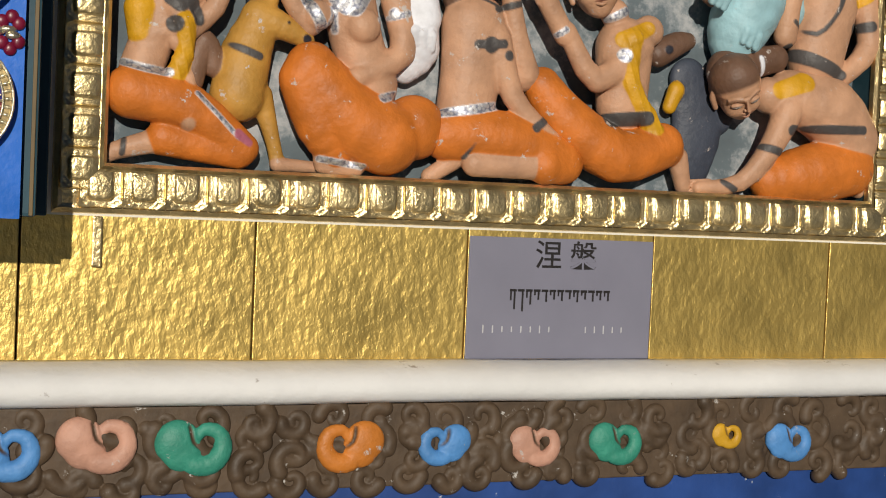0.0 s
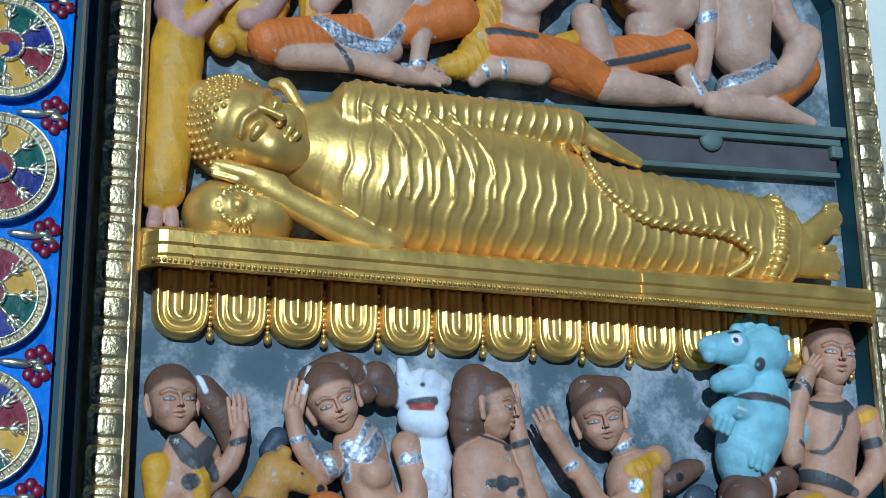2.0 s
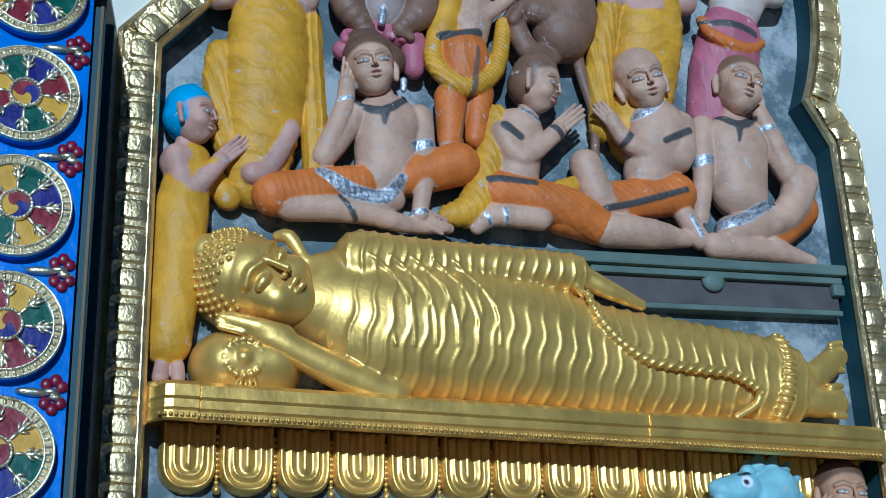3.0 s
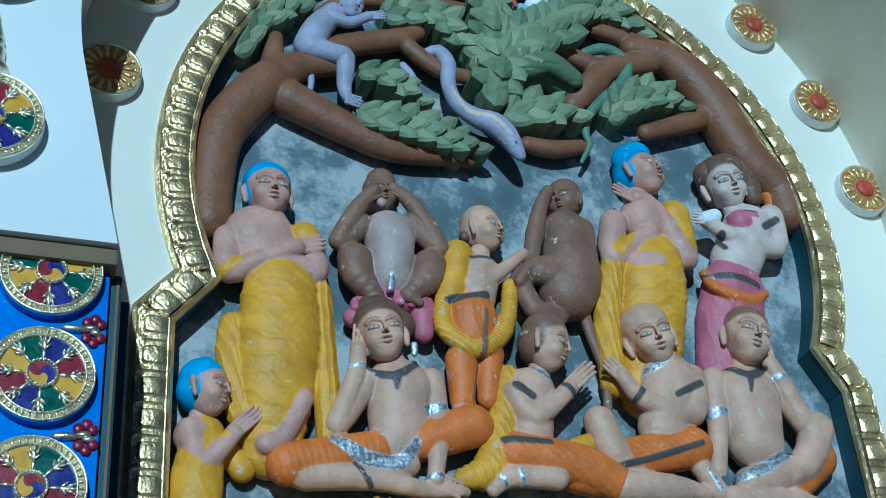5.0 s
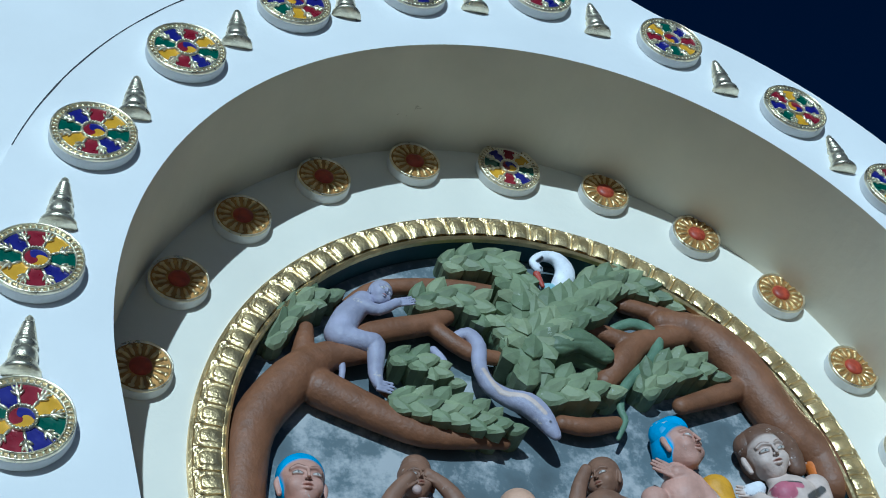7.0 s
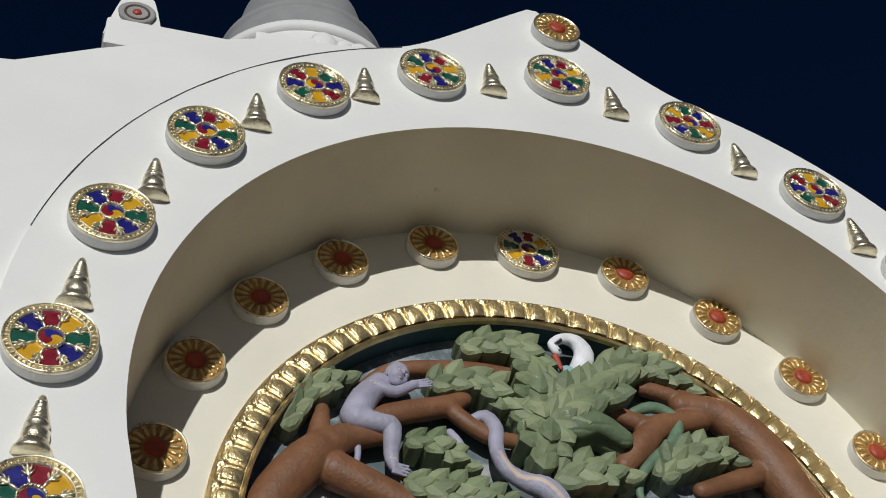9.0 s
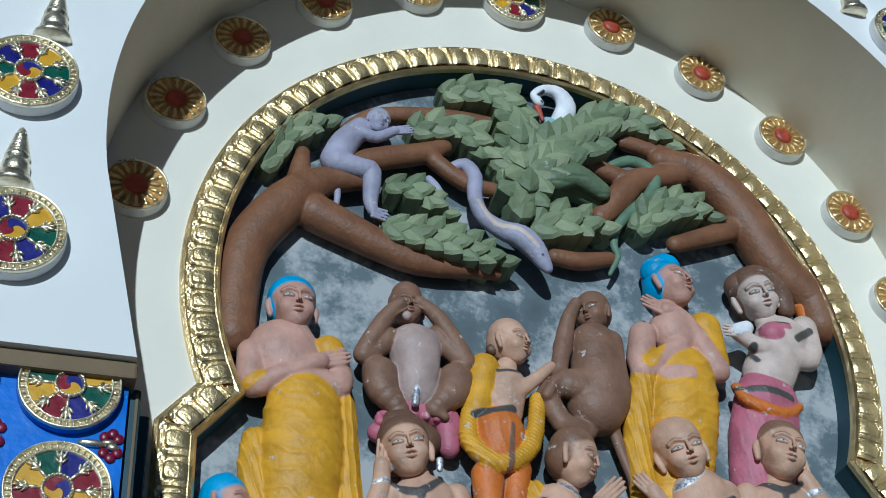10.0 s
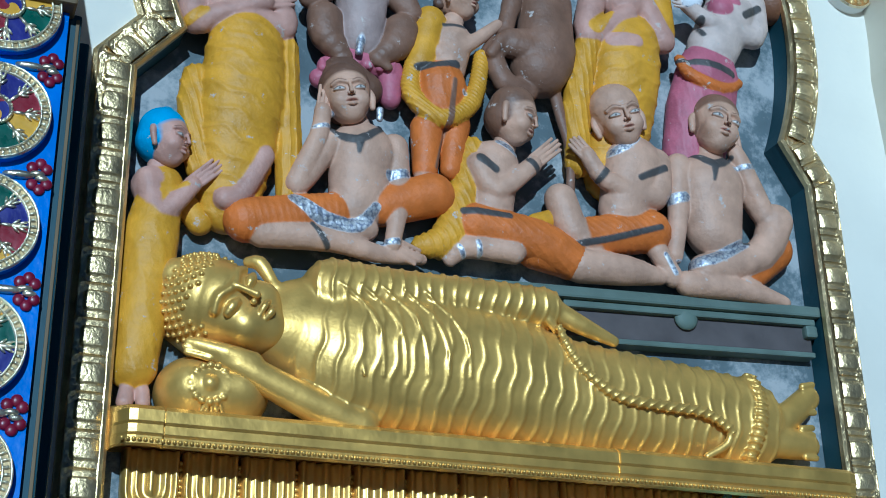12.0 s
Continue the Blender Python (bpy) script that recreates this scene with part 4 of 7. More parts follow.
round_tier("drum", [(0.74, GROUND), (0.74, 7.50), (0.74, 8.16)], WHITE)
round_tier("lower_ring", [(0.74, 7.52), (0.775, 7.53), (0.78, 7.60), (0.745, 7.62)], WHITE)
round_tier("upper_ring", [(0.735, 8.06), (0.765, 8.07), (0.77, 8.15), (0.735, 8.17), (0.60, 8.18)], WHITE)
round_tier("spire_tier", [(0.66, 8.17), (0.62, 8.55), (0.60, 8.56), (0.63, 8.58), (0.63, 8.64), (0.56, 8.66), (0.46, 9.2), (0.1, 9.6)], GREY)
lotus = empty("lotus_cresting", label="white plaster lotus cresting on the terrace roof", category="roof cresting")
for x, z, r in ((0.20, 4.84, 0.05), (0.27, 4.88, 0.06), (0.345, 4.91, 0.055), (0.41, 4.95, 0.07), (0.49, 4.94, 0.055), (0.56, 4.93, 0.06)):
    bm = bmesh.new()
    ball(bm, (0, 0, 0), r, sx=0.9, sy=0.7, sz=1.2, u=12, v=8, turn=0.4 * math.sin(40 * x))
    for k in (-1, 1):
        ball(bm, (k * r * 0.55, -0.01, r * 0.25), r * 0.55, sx=0.6, sy=0.6, sz=1.0, u=9, v=6, turn=-0.5 * k)
    bmesh.ops.translate(bm, verts=bm.verts, vec=(x, 0.64, z))
    part("petal", bm, WHITE, lotus, smooth=True)
part("plinth", boxed(0.10, 0.70, 0.56, 0.80, 4.205, 4.86, bevel=0.02), WHITE, lotus)


# ---- the relief figures ----

g = Sculpt()
g.head(0.093, 0.055, 0.41, 0.0501, tilt=-4, yaw=8, skin='skin')
g.limb("hair", (0.153, 0.03, 0.439, 0.0301), (0.193, 0.03, 0.393, 0.0301), (0.21, 0.025, 0.335, 0.0185))
g.limb("skin", (0.124, 0.05, 0.36, 0.0205), (0.129, 0.05, 0.337, 0.0251))
g.limb("skin", (0.128, 0.04, 0.317, 0.048), (0.097, 0.04, 0.24, 0.0409), (0.076, 0.04, 0.177, 0.0408), flat=0.75)
g.limb("skin", (0.165, 0.05, 0.318, 0.0228), (0.133, 0.06, 0.288, 0.0295))
g.limb("yellow", (0.069, 0.05, 0.285, 0.0306), (0.071, 0.05, 0.243, 0.0249))
g.limb("skin", (0.073, 0.05, 0.238, 0.0192), (0.138, 0.07, 0.252, 0.0169))
g.limb("skin", (0.134, 0.065, 0.23, 0.018), (0.202, 0.065, 0.297, 0.0193), (0.22, 0.07, 0.362, 0.0148))
g.fingers("skin", (0.218, 0.07, 0.364), (0.209, 0.07, 0.431), 0.0055)
g.limb("yellow", (0.145, 0.08, 0.266, 0.0169), (0.148, 0.07, 0.209, 0.0169), (0.118, 0.065, 0.14, 0.0191), (0.094, 0.06, 0.119, 0.0106), fold=(0.002,0.018,0.3,0.001))
g.limb("orange", (0.058, 0.055, 0.133, 0.0494), (0.162, 0.06, 0.111, 0.0429), (0.267, 0.055, 0.042, 0.0296))
g.limb("orange", (0.12, 0.05, 0.054, 0.0338), (0.258, 0.05, 0.032, 0.0297))
g.limb("skin", (0.13, 0.05, 0.054, 0.0248), (0.036, 0.04, 0.026, 0.0169), (0.008, 0.035, 0.002, 0.0106))
g.limb("skin", (0.164, 0.06, 0.19, 0.0107), (0.154, 0.07, 0.126, 0.0157))
g.limb("skin", (0.16, 0.075, 0.09, 0.0202))
g.stroke("silver", (0.034, 0.07, 0.188, 0.0084), (0.068, 0.085, 0.178, 0.0084), (0.12, 0.075, 0.171, 0.0085))
g.stroke("dark", (0.1, 0.07, 0.343, 0.0096), (0.137, 0.085, 0.306, 0.0135), (0.173, 0.07, 0.35, 0.0096))
g.stroke("dark", (0.126, 0.085, 0.259, 0.0157))
g.stroke("dark", (0.204, 0.08, 0.333, 0.0064), (0.229, 0.08, 0.342, 0.0064))
g.stroke("dark", (0.05, 0.065, 0.076, 0.0053), (0.044, 0.055, 0.021, 0.0053))
g.stroke("silver", (0.171, 0.085, 0.136, 0.0053), (0.25, 0.08, 0.062, 0.0053))
g.stroke("silver", (0.056, 0.07, 0.464, 0.0054), (0.077, 0.09, 0.446, 0.0043))
g.stroke("white", (0.136, 0.05, 0.475, 0.0054), (0.154, 0.06, 0.434, 0.0054))
g.stroke("pink", (0.251, 0.08, 0.067, 0.0096), (0.272, 0.07, 0.052, 0.0075))
g.stroke("dark", (0.098, 0.075, 0.338, 0.012), (0.135, 0.09, 0.300, 0.019), (0.172, 0.075, 0.345, 0.012))
g.stroke("dark", (0.160, 0.085, 0.300, 0.013), (0.170, 0.08, 0.268, 0.010))
g.stroke("silver", (0.048, 0.08, 0.445, 0.006), (0.085, 0.10, 0.462, 0.007), (0.130, 0.09, 0.462, 0.006))
g.build("statue_kneeling_woman", label="painted cement relief of a kneeling woman in an orange skirt", category="relief statue", group="relief figures")

g = Sculpt()
g.limb("deer", (0.256, 0.04, 0.142, 0.0527), (0.269, 0.04, 0.218, 0.0483), (0.293, 0.045, 0.283, 0.0369))
g.limb("deer", (0.289, 0.05, 0.288, 0.0345), (0.333, 0.06, 0.273, 0.0253), (0.379, 0.06, 0.252, 0.0162))
g.limb("deer", (0.312, 0.05, 0.322, 0.0139), (0.289, 0.06, 0.282, 0.0161))
g.limb("deer", (0.3, 0.04, 0.144, 0.023), (0.324, 0.04, 0.07, 0.015), (0.339, 0.035, 0.018, 0.0139))
g.limb("brown", (0.162, 0.05, 0.164, 0.0272), (0.187, 0.05, 0.234, 0.0228), (0.207, 0.045, 0.193, 0.0228))
g.stroke("dark", (0.229, 0.09, 0.233, 0.0074), (0.286, 0.08, 0.213, 0.0075))
g.stroke("ink", (0.377, 0.075, 0.253, 0.0087))
g.stroke("ink", (0.339, 0.08, 0.28, 0.0032))
g.limb("shadow_blue", (0.303, 0.03, 0.352, 0.0233), (0.284, 0.03, 0.328, 0.0186))
g.limb("deer", (0.214, 0.05, 0.193, 0.0086), (0.232, 0.05, 0.194, 0.0086))
g.limb("skin", (0.337, 0.04, 0.016, 0.0138), (0.415, 0.04, 0.014, 0.011))
g.build("statue_deer", label="painted cement relief of a tawny deer with a dark collar", category="relief statue", group="relief figures")

g = Sculpt()
g.head(0.405, 0.06, 0.424, 0.0538, tilt=-24, yaw=-12, nod=8)
g.limb("hair", (0.372, 0.04, 0.467, 0.0353), (0.423, 0.04, 0.488, 0.0403), (0.464, 0.04, 0.475, 0.0309))
g.limb("hair", (0.472, 0.06, 0.444, 0.0212))
g.limb("skin", (0.458, 0.05, 0.377, 0.0259), (0.47, 0.05, 0.355, 0.0306))
g.limb("skin", (0.463, 0.045, 0.338, 0.0541), (0.487, 0.045, 0.251, 0.0517), (0.518, 0.045, 0.18, 0.0518), flat=0.75)
g.limb("skin", (0.485, 0.075, 0.286, 0.0349))
g.limb("skin", (0.395, 0.075, 0.3, 0.0277))
g.limb("skin", (0.384, 0.06, 0.282, 0.0232), (0.34, 0.07, 0.333, 0.0196), (0.319, 0.075, 0.396, 0.0173))
g.fingers("skin", (0.319, 0.075, 0.396), (0.332, 0.08, 0.462), 0.006)
g.limb("skin", (0.559, 0.05, 0.344, 0.0309), (0.573, 0.06, 0.243, 0.026), (0.478, 0.075, 0.188, 0.0197), (0.457, 0.07, 0.181, 0.0162))
g.limb("orange", (0.544, 0.06, 0.077, 0.0727), (0.463, 0.06, 0.117, 0.0674), (0.39, 0.065, 0.2, 0.0507))
g.limb("orange", (0.374, 0.065, 0.178, 0.046), (0.412, 0.06, 0.094, 0.0462), (0.444, 0.055, 0.042, 0.0302))
g.limb("orange", (0.606, 0.05, 0.101, 0.064))
g.limb("skin", (0.429, 0.065, 0.052, 0.0185), (0.422, 0.055, 0.018, 0.0162), (0.49, 0.055, 0.016, 0.0163))
g.stroke("silver", (0.411, 0.07, 0.03, 0.0065), (0.496, 0.07, 0.019, 0.0066))
g.stroke("silver", (0.365, 0.08, 0.333, 0.0109), (0.406, 0.1, 0.268, 0.0108))
g.stroke("silver", (0.41, 0.105, 0.268, 0.0075), (0.435, 0.09, 0.32, 0.0065), (0.475, 0.07, 0.381, 0.0099))
g.stroke("silver", (0.514, 0.08, 0.299, 0.0066), (0.578, 0.08, 0.319, 0.0067))
g.stroke("silver", (0.549, 0.08, 0.318, 0.01))
g.stroke("silver", (0.526, 0.09, 0.151, 0.0087), (0.617, 0.08, 0.179, 0.0078))
g.stroke("silver", (0.301, 0.09, 0.338, 0.0054), (0.345, 0.09, 0.347, 0.0054))
g.stroke("white", (0.339, 0.08, 0.435, 0.0044), (0.356, 0.07, 0.494, 0.0044))
g.stroke("silver", (0.472, 0.06, 0.495, 0.0067), (0.5, 0.06, 0.44, 0.0056))
g.stroke("silver", (0.430, 0.085, 0.335, 0.014), (0.462, 0.105, 0.318, 0.017), (0.505, 0.085, 0.372, 0.013))
g.stroke("silver", (0.425, 0.10, 0.315, 0.010), (0.430, 0.105, 0.272, 0.012))
g.build("statue_seated_woman", label="painted cement relief of a grieving woman with silver necklace", category="relief statue", group="relief figures")

g = Sculpt()
g.limb("white", (0.572, 0.04, 0.455, 0.045), (0.605, 0.05, 0.439, 0.048))
g.limb("white", (0.609, 0.07, 0.468, 0.03), (0.627, 0.075, 0.462, 0.02))
g.limb("white", (0.572, 0.06, 0.4, 0.034), (0.609, 0.065, 0.389, 0.034))
g.limb("white", (0.552, 0.06, 0.484, 0.016), (0.547, 0.055, 0.511, 0.01))
g.limb("white", (0.588, 0.06, 0.488, 0.014), (0.604, 0.06, 0.485, 0.014))
g.limb("white", (0.611, 0.04, 0.349, 0.04), (0.62, 0.05, 0.314, 0.034))
g.limb("white", (0.595, 0.035, 0.32, 0.046), (0.614, 0.035, 0.259, 0.044), (0.59, 0.03, 0.213, 0.026))
g.limb("white", (0.592, 0.07, 0.286, 0.014), (0.598, 0.068, 0.266, 0.009), k=0.002)
g.limb("white", (0.609, 0.07, 0.282, 0.014), (0.614, 0.068, 0.261, 0.009), k=0.002)
g.limb("white", (0.626, 0.07, 0.279, 0.014), (0.629, 0.068, 0.256, 0.009), k=0.002)
g.limb("hair", (0.498, 0.045, 0.477, 0.036), (0.519, 0.045, 0.45, 0.03))
g.stroke("dark", (0.559, 0.1, 0.427, 0.01), (0.604, 0.105, 0.43, 0.01))
g.stroke("red", (0.56, 0.105, 0.418, 0.009), (0.6, 0.11, 0.418, 0.009))
g.stroke("white", (0.558, 0.11, 0.424, 0.003), (0.602, 0.112, 0.425, 0.003))
g.stroke("ink", (0.582, 0.1, 0.463, 0.006))
g.stroke("dark", (0.522, 0.06, 0.508, 0.005), (0.531, 0.07, 0.484, 0.005), (0.535, 0.07, 0.458, 0.004))
g.stroke("dark", (0.487, 0.08, 0.458, 0.004), (0.516, 0.08, 0.444, 0.004))
g.build("statue_white_lion", label="painted cement relief of a white lion with open red mouth", category="relief statue", group="relief figures")

g = Sculpt()
g.head(0.745, 0.06, 0.425, 0.0536, tilt=4, yaw=48)
g.limb("hair", (0.709, 0.05, 0.47, 0.0488), (0.695, 0.05, 0.411, 0.0461), (0.69, 0.045, 0.365, 0.0315))
g.limb("skin", (0.729, 0.05, 0.356, 0.0292))
g.limb("skin", (0.726, 0.05, 0.309, 0.0679), (0.723, 0.05, 0.218, 0.0628), (0.714, 0.05, 0.138, 0.0602), flat=0.7)
g.limb("skin", (0.842, 0.055, 0.223, 0.0294), (0.815, 0.065, 0.29, 0.0232), (0.795, 0.07, 0.369, 0.0195))
g.limb("skin", (0.795, 0.07, 0.381, 0.0171), (0.786, 0.075, 0.438, 0.0127))
g.fingers("skin", (0.786, 0.075, 0.426), (0.777, 0.075, 0.484), 0.0045)
g.limb("skin", (0.838, 0.05, 0.212, 0.0246), (0.774, 0.05, 0.243, 0.0268))
g.limb("skin", (0.765, 0.07, 0.287, 0.0315), (0.807, 0.075, 0.174, 0.023), (0.875, 0.08, 0.109, 0.0183), (0.954, 0.075, 0.049, 0.0128))
g.limb("orange", (0.676, 0.055, 0.092, 0.0526), (0.794, 0.065, 0.09, 0.0557), (0.923, 0.06, 0.054, 0.0494))
g.limb("skin", (0.646, 0.045, 0.008, 0.0167), (0.711, 0.06, 0.054, 0.0192))
g.limb("skin", (0.727, 0.08, 0.037, 0.0262), (0.847, 0.085, 0.04, 0.0291))
g.limb("orange", (0.879, 0.085, 0.041, 0.039), (0.931, 0.07, 0.043, 0.037))
g.stroke("silver", (0.641, 0.095, 0.131, 0.01), (0.705, 0.1, 0.141, 0.01), (0.78, 0.095, 0.155, 0.009))
g.stroke("dark", (0.718, 0.1, 0.27, 0.009), (0.773, 0.095, 0.275, 0.0091))
g.stroke("dark", (0.746, 0.1, 0.271, 0.0167))
g.stroke("dark", (0.762, 0.09, 0.344, 0.008), (0.812, 0.09, 0.359, 0.0069))
g.stroke("dark", (0.849, 0.095, 0.113, 0.0091), (0.88, 0.095, 0.137, 0.008))
g.stroke("dark", (0.701, 0.085, 0.048, 0.0045), (0.718, 0.085, 0.076, 0.0045))
g.stroke("dark", (0.708, 0.08, 0.368, 0.0034), (0.77, 0.085, 0.348, 0.0034))
g.stroke("dark", (0.786, 0.08, 0.253, 0.0114))
g.build("statue_kneeling_man", label="painted cement relief of a kneeling man with long brown hair", category="relief statue", group="relief figures")

g = Sculpt()
g.head(0.988, 0.06, 0.414, 0.0556, tilt=-12, yaw=-18, nod=5)
g.limb("hair", (0.969, 0.045, 0.468, 0.0431), (1.03, 0.045, 0.473, 0.0384))
g.limb("skin", (1.04, 0.05, 0.364, 0.0306))
g.limb("skin", (1.07, 0.045, 0.295, 0.0639), (1.069, 0.045, 0.176, 0.056), flat=0.75)
g.limb("skin", (0.915, 0.075, 0.306, 0.0223), (0.861, 0.08, 0.384, 0.0221))
g.fingers("skin", (0.867, 0.08, 0.373), (0.837, 0.08, 0.429), 0.0065)
g.limb("skin", (0.921, 0.075, 0.313, 0.0198), (0.993, 0.075, 0.22, 0.025), (1.092, 0.065, 0.3, 0.0332))
g.limb("skin", (1.119, 0.055, 0.333, 0.0335))
g.limb("yellow", (1.068, 0.08, 0.309, 0.0228), (1.067, 0.08, 0.22, 0.0202), (1.132, 0.075, 0.124, 0.0217), (1.125, 0.075, 0.059, 0.0203), fold=(0.002,0.016,0.4,0.001))
g.limb("orange", (0.882, 0.05, 0.202, 0.0395), (0.936, 0.06, 0.135, 0.0521), (1.051, 0.065, 0.069, 0.0554), (1.164, 0.055, 0.096, 0.049))
g.limb("skin", (1.208, 0.05, 0.074, 0.0234), (1.227, 0.045, 0.015, 0.0183))
g.stroke("silver", (0.966, 0.09, 0.31, 0.0082), (1.005, 0.09, 0.34, 0.0094), (1.057, 0.08, 0.368, 0.0096))
g.stroke("silver", (1.046, 0.095, 0.274, 0.015))
g.stroke("dark", (1.02, 0.085, 0.141, 0.015), (1.106, 0.085, 0.149, 0.0152))
g.stroke("silver", (0.909, 0.1, 0.315, 0.0069), (0.883, 0.1, 0.296, 0.0069))
g.stroke("yellow", (1.045, 0.09, 0.307, 0.0176), (1.104, 0.08, 0.335, 0.0153))
g.build("statue_praying_man", label="painted cement relief of a praying man with a yellow sash", category="relief statue", group="relief figures")

g = Sculpt()
g.limb("hair", (1.157, 0.035, 0.291, 0.0286), (1.2, 0.035, 0.315, 0.0262), (1.231, 0.03, 0.324, 0.0185))
g.limb("shadow_blue", (1.246, 0.015, 0.246, 0.0451), (1.275, 0.012, 0.149, 0.0612), (1.261, 0.01, 0.064, 0.053), flat=0.4)
g.limb("shadow_blue", (1.319, 0.01, 0.176, 0.0483), flat=0.4)
g.stroke("ink", (1.17, 0.06, 0.299, 0.0098))
g.limb("yellow", (1.208, 0.03, 0.219, 0.0183), (1.194, 0.03, 0.182, 0.0157))
g.build("statue_dark_animal", label="painted cement relief of a dark animal half worn away", category="relief statue", group="relief figures")

g = Sculpt()
g.limb("pale_blue", (1.398, 0.06, 0.583, 0.062), (1.354, 0.07, 0.564, 0.05))
g.limb("pale_blue", (1.308, 0.085, 0.583, 0.04), (1.258, 0.085, 0.578, 0.03), (1.239, 0.085, 0.583, 0.018))
g.limb("pale_blue", (1.244, 0.09, 0.56, 0.016), k=0.003)
g.limb("pale_blue", (1.273, 0.075, 0.503, 0.022), (1.327, 0.075, 0.517, 0.036))
g.limb("pale_blue", (1.333, 0.07, 0.626, 0.02), (1.34, 0.06, 0.651, 0.007), k=0.003)
g.limb("pale_blue", (1.36, 0.07, 0.638, 0.02), (1.373, 0.06, 0.674, 0.007), k=0.003)
g.limb("pale_blue", (1.392, 0.07, 0.636, 0.02), (1.415, 0.06, 0.671, 0.007), k=0.003)
g.limb("pale_blue", (1.419, 0.07, 0.621, 0.02), (1.447, 0.06, 0.652, 0.007), k=0.003)
g.limb("pale_blue", (1.433, 0.07, 0.597, 0.02), (1.468, 0.06, 0.621, 0.007), k=0.003)
g.limb("pale_blue", (1.438, 0.07, 0.565, 0.02), (1.472, 0.06, 0.583, 0.007), k=0.003)
g.limb("pale_blue", (1.395, 0.05, 0.501, 0.062), (1.368, 0.055, 0.423, 0.078), (1.34, 0.05, 0.353, 0.066), (1.328, 0.045, 0.309, 0.04))
g.limb("pale_blue", (1.457, 0.045, 0.469, 0.04), (1.47, 0.045, 0.406, 0.04))
g.limb("pale_blue", (1.362, 0.085, 0.431, 0.028), (1.288, 0.1, 0.448, 0.024), (1.25, 0.1, 0.433, 0.02))
g.limb("pale_blue", (1.247, 0.112, 0.422, 0.011), (1.24, 0.105, 0.401, 0.008), k=0.002)
g.limb("pale_blue", (1.26, 0.112, 0.418, 0.011), (1.254, 0.105, 0.396, 0.008), k=0.002)
g.limb("pale_blue", (1.273, 0.112, 0.414, 0.011), (1.268, 0.105, 0.391, 0.008), k=0.002)
g.limb("pale_blue", (1.372, 0.09, 0.381, 0.03), (1.336, 0.095, 0.348, 0.022))
g.limb("pale_blue", (1.33, 0.105, 0.35, 0.011), (1.324, 0.1, 0.326, 0.008), k=0.002)
g.limb("pale_blue", (1.344, 0.105, 0.345, 0.011), (1.339, 0.1, 0.32, 0.008), k=0.002)
g.limb("pale_blue", (1.358, 0.105, 0.339, 0.011), (1.355, 0.1, 0.315, 0.008), k=0.002)
g.limb("brown", (1.237, 0.09, 0.415, 0.016), (1.247, 0.09, 0.404, 0.012))
g.stroke("red", (1.244, 0.12, 0.525, 0.009), (1.295, 0.125, 0.535, 0.009))
g.stroke("curl_green", (1.245, 0.118, 0.518, 0.0045), (1.297, 0.122, 0.527, 0.0045))
g.stroke("white", (1.239, 0.12, 0.535, 0.004), (1.298, 0.125, 0.546, 0.004))
g.stroke("white", (1.3, 0.125, 0.594, 0.014))
g.stroke("ink", (1.296, 0.13, 0.592, 0.007))
g.stroke("ink", (1.288, 0.12, 0.611, 0.005), (1.317, 0.12, 0.616, 0.005))
g.stroke("ink", (1.216, 0.1, 0.583, 0.004))
g.stroke("dark", (1.36, 0.12, 0.544, 0.015))
g.stroke("pale_blue", (1.353, 0.13, 0.542, 0.006))
g.stroke("dark", (1.286, 0.11, 0.474, 0.008), (1.346, 0.11, 0.473, 0.01), (1.447, 0.08, 0.457, 0.01))
g.stroke("white", (1.289, 0.12, 0.445, 0.003), (1.315, 0.13, 0.439, 0.003), lift=-0.002)
g.stroke("white", (1.294, 0.12, 0.429, 0.003), (1.319, 0.13, 0.422, 0.003), lift=-0.002)
g.stroke("white", (1.3, 0.12, 0.412, 0.003), (1.323, 0.13, 0.405, 0.003), lift=-0.002)
g.stroke("white", (1.305, 0.12, 0.395, 0.003), (1.327, 0.13, 0.388, 0.003), lift=-0.002)
g.stroke("white", (1.31, 0.12, 0.379, 0.003), (1.33, 0.13, 0.371, 0.003), lift=-0.002)
g.build("statue_blue_lion", label="painted cement relief of a pale blue lion with open mouth", category="relief statue", group="relief figures")

g = Sculpt()
g.head(1.586, 0.055, 0.584, 0.0608, tilt=4, yaw=-6)
g.limb("skin", (1.577, 0.05, 0.516, 0.0338))
g.limb("skin", (1.57, 0.045, 0.425, 0.0757), (1.55, 0.045, 0.309, 0.0668), flat=0.75)
g.limb("skin", (1.458, 0.06, 0.353, 0.0273), (1.464, 0.07, 0.44, 0.0246), (1.502, 0.08, 0.537, 0.0207))
g.fingers("skin", (1.499, 0.08, 0.531), (1.538, 0.085, 0.578), 0.005)
g.limb("skin", (1.491, 0.05, 0.458, 0.0276))
g.limb("skin", (1.672, 0.05, 0.445, 0.0343), (1.682, 0.06, 0.347, 0.0284), (1.61, 0.065, 0.272, 0.021))
g.stroke("dark", (1.479, 0.08, 0.516, 0.0065), (1.523, 0.09, 0.467, 0.0104), (1.583, 0.09, 0.459, 0.0167), (1.642, 0.075, 0.498, 0.008))
g.stroke("dark", (1.576, 0.095, 0.445, 0.0079), (1.562, 0.095, 0.406, 0.0052), (1.519, 0.09, 0.359, 0.0052), (1.464, 0.085, 0.382, 0.0051))
g.stroke("dark", (1.431, 0.1, 0.497, 0.0102), (1.464, 0.1, 0.505, 0.0103))
g.stroke("dark", (1.626, 0.08, 0.38, 0.0119), (1.673, 0.08, 0.389, 0.012))
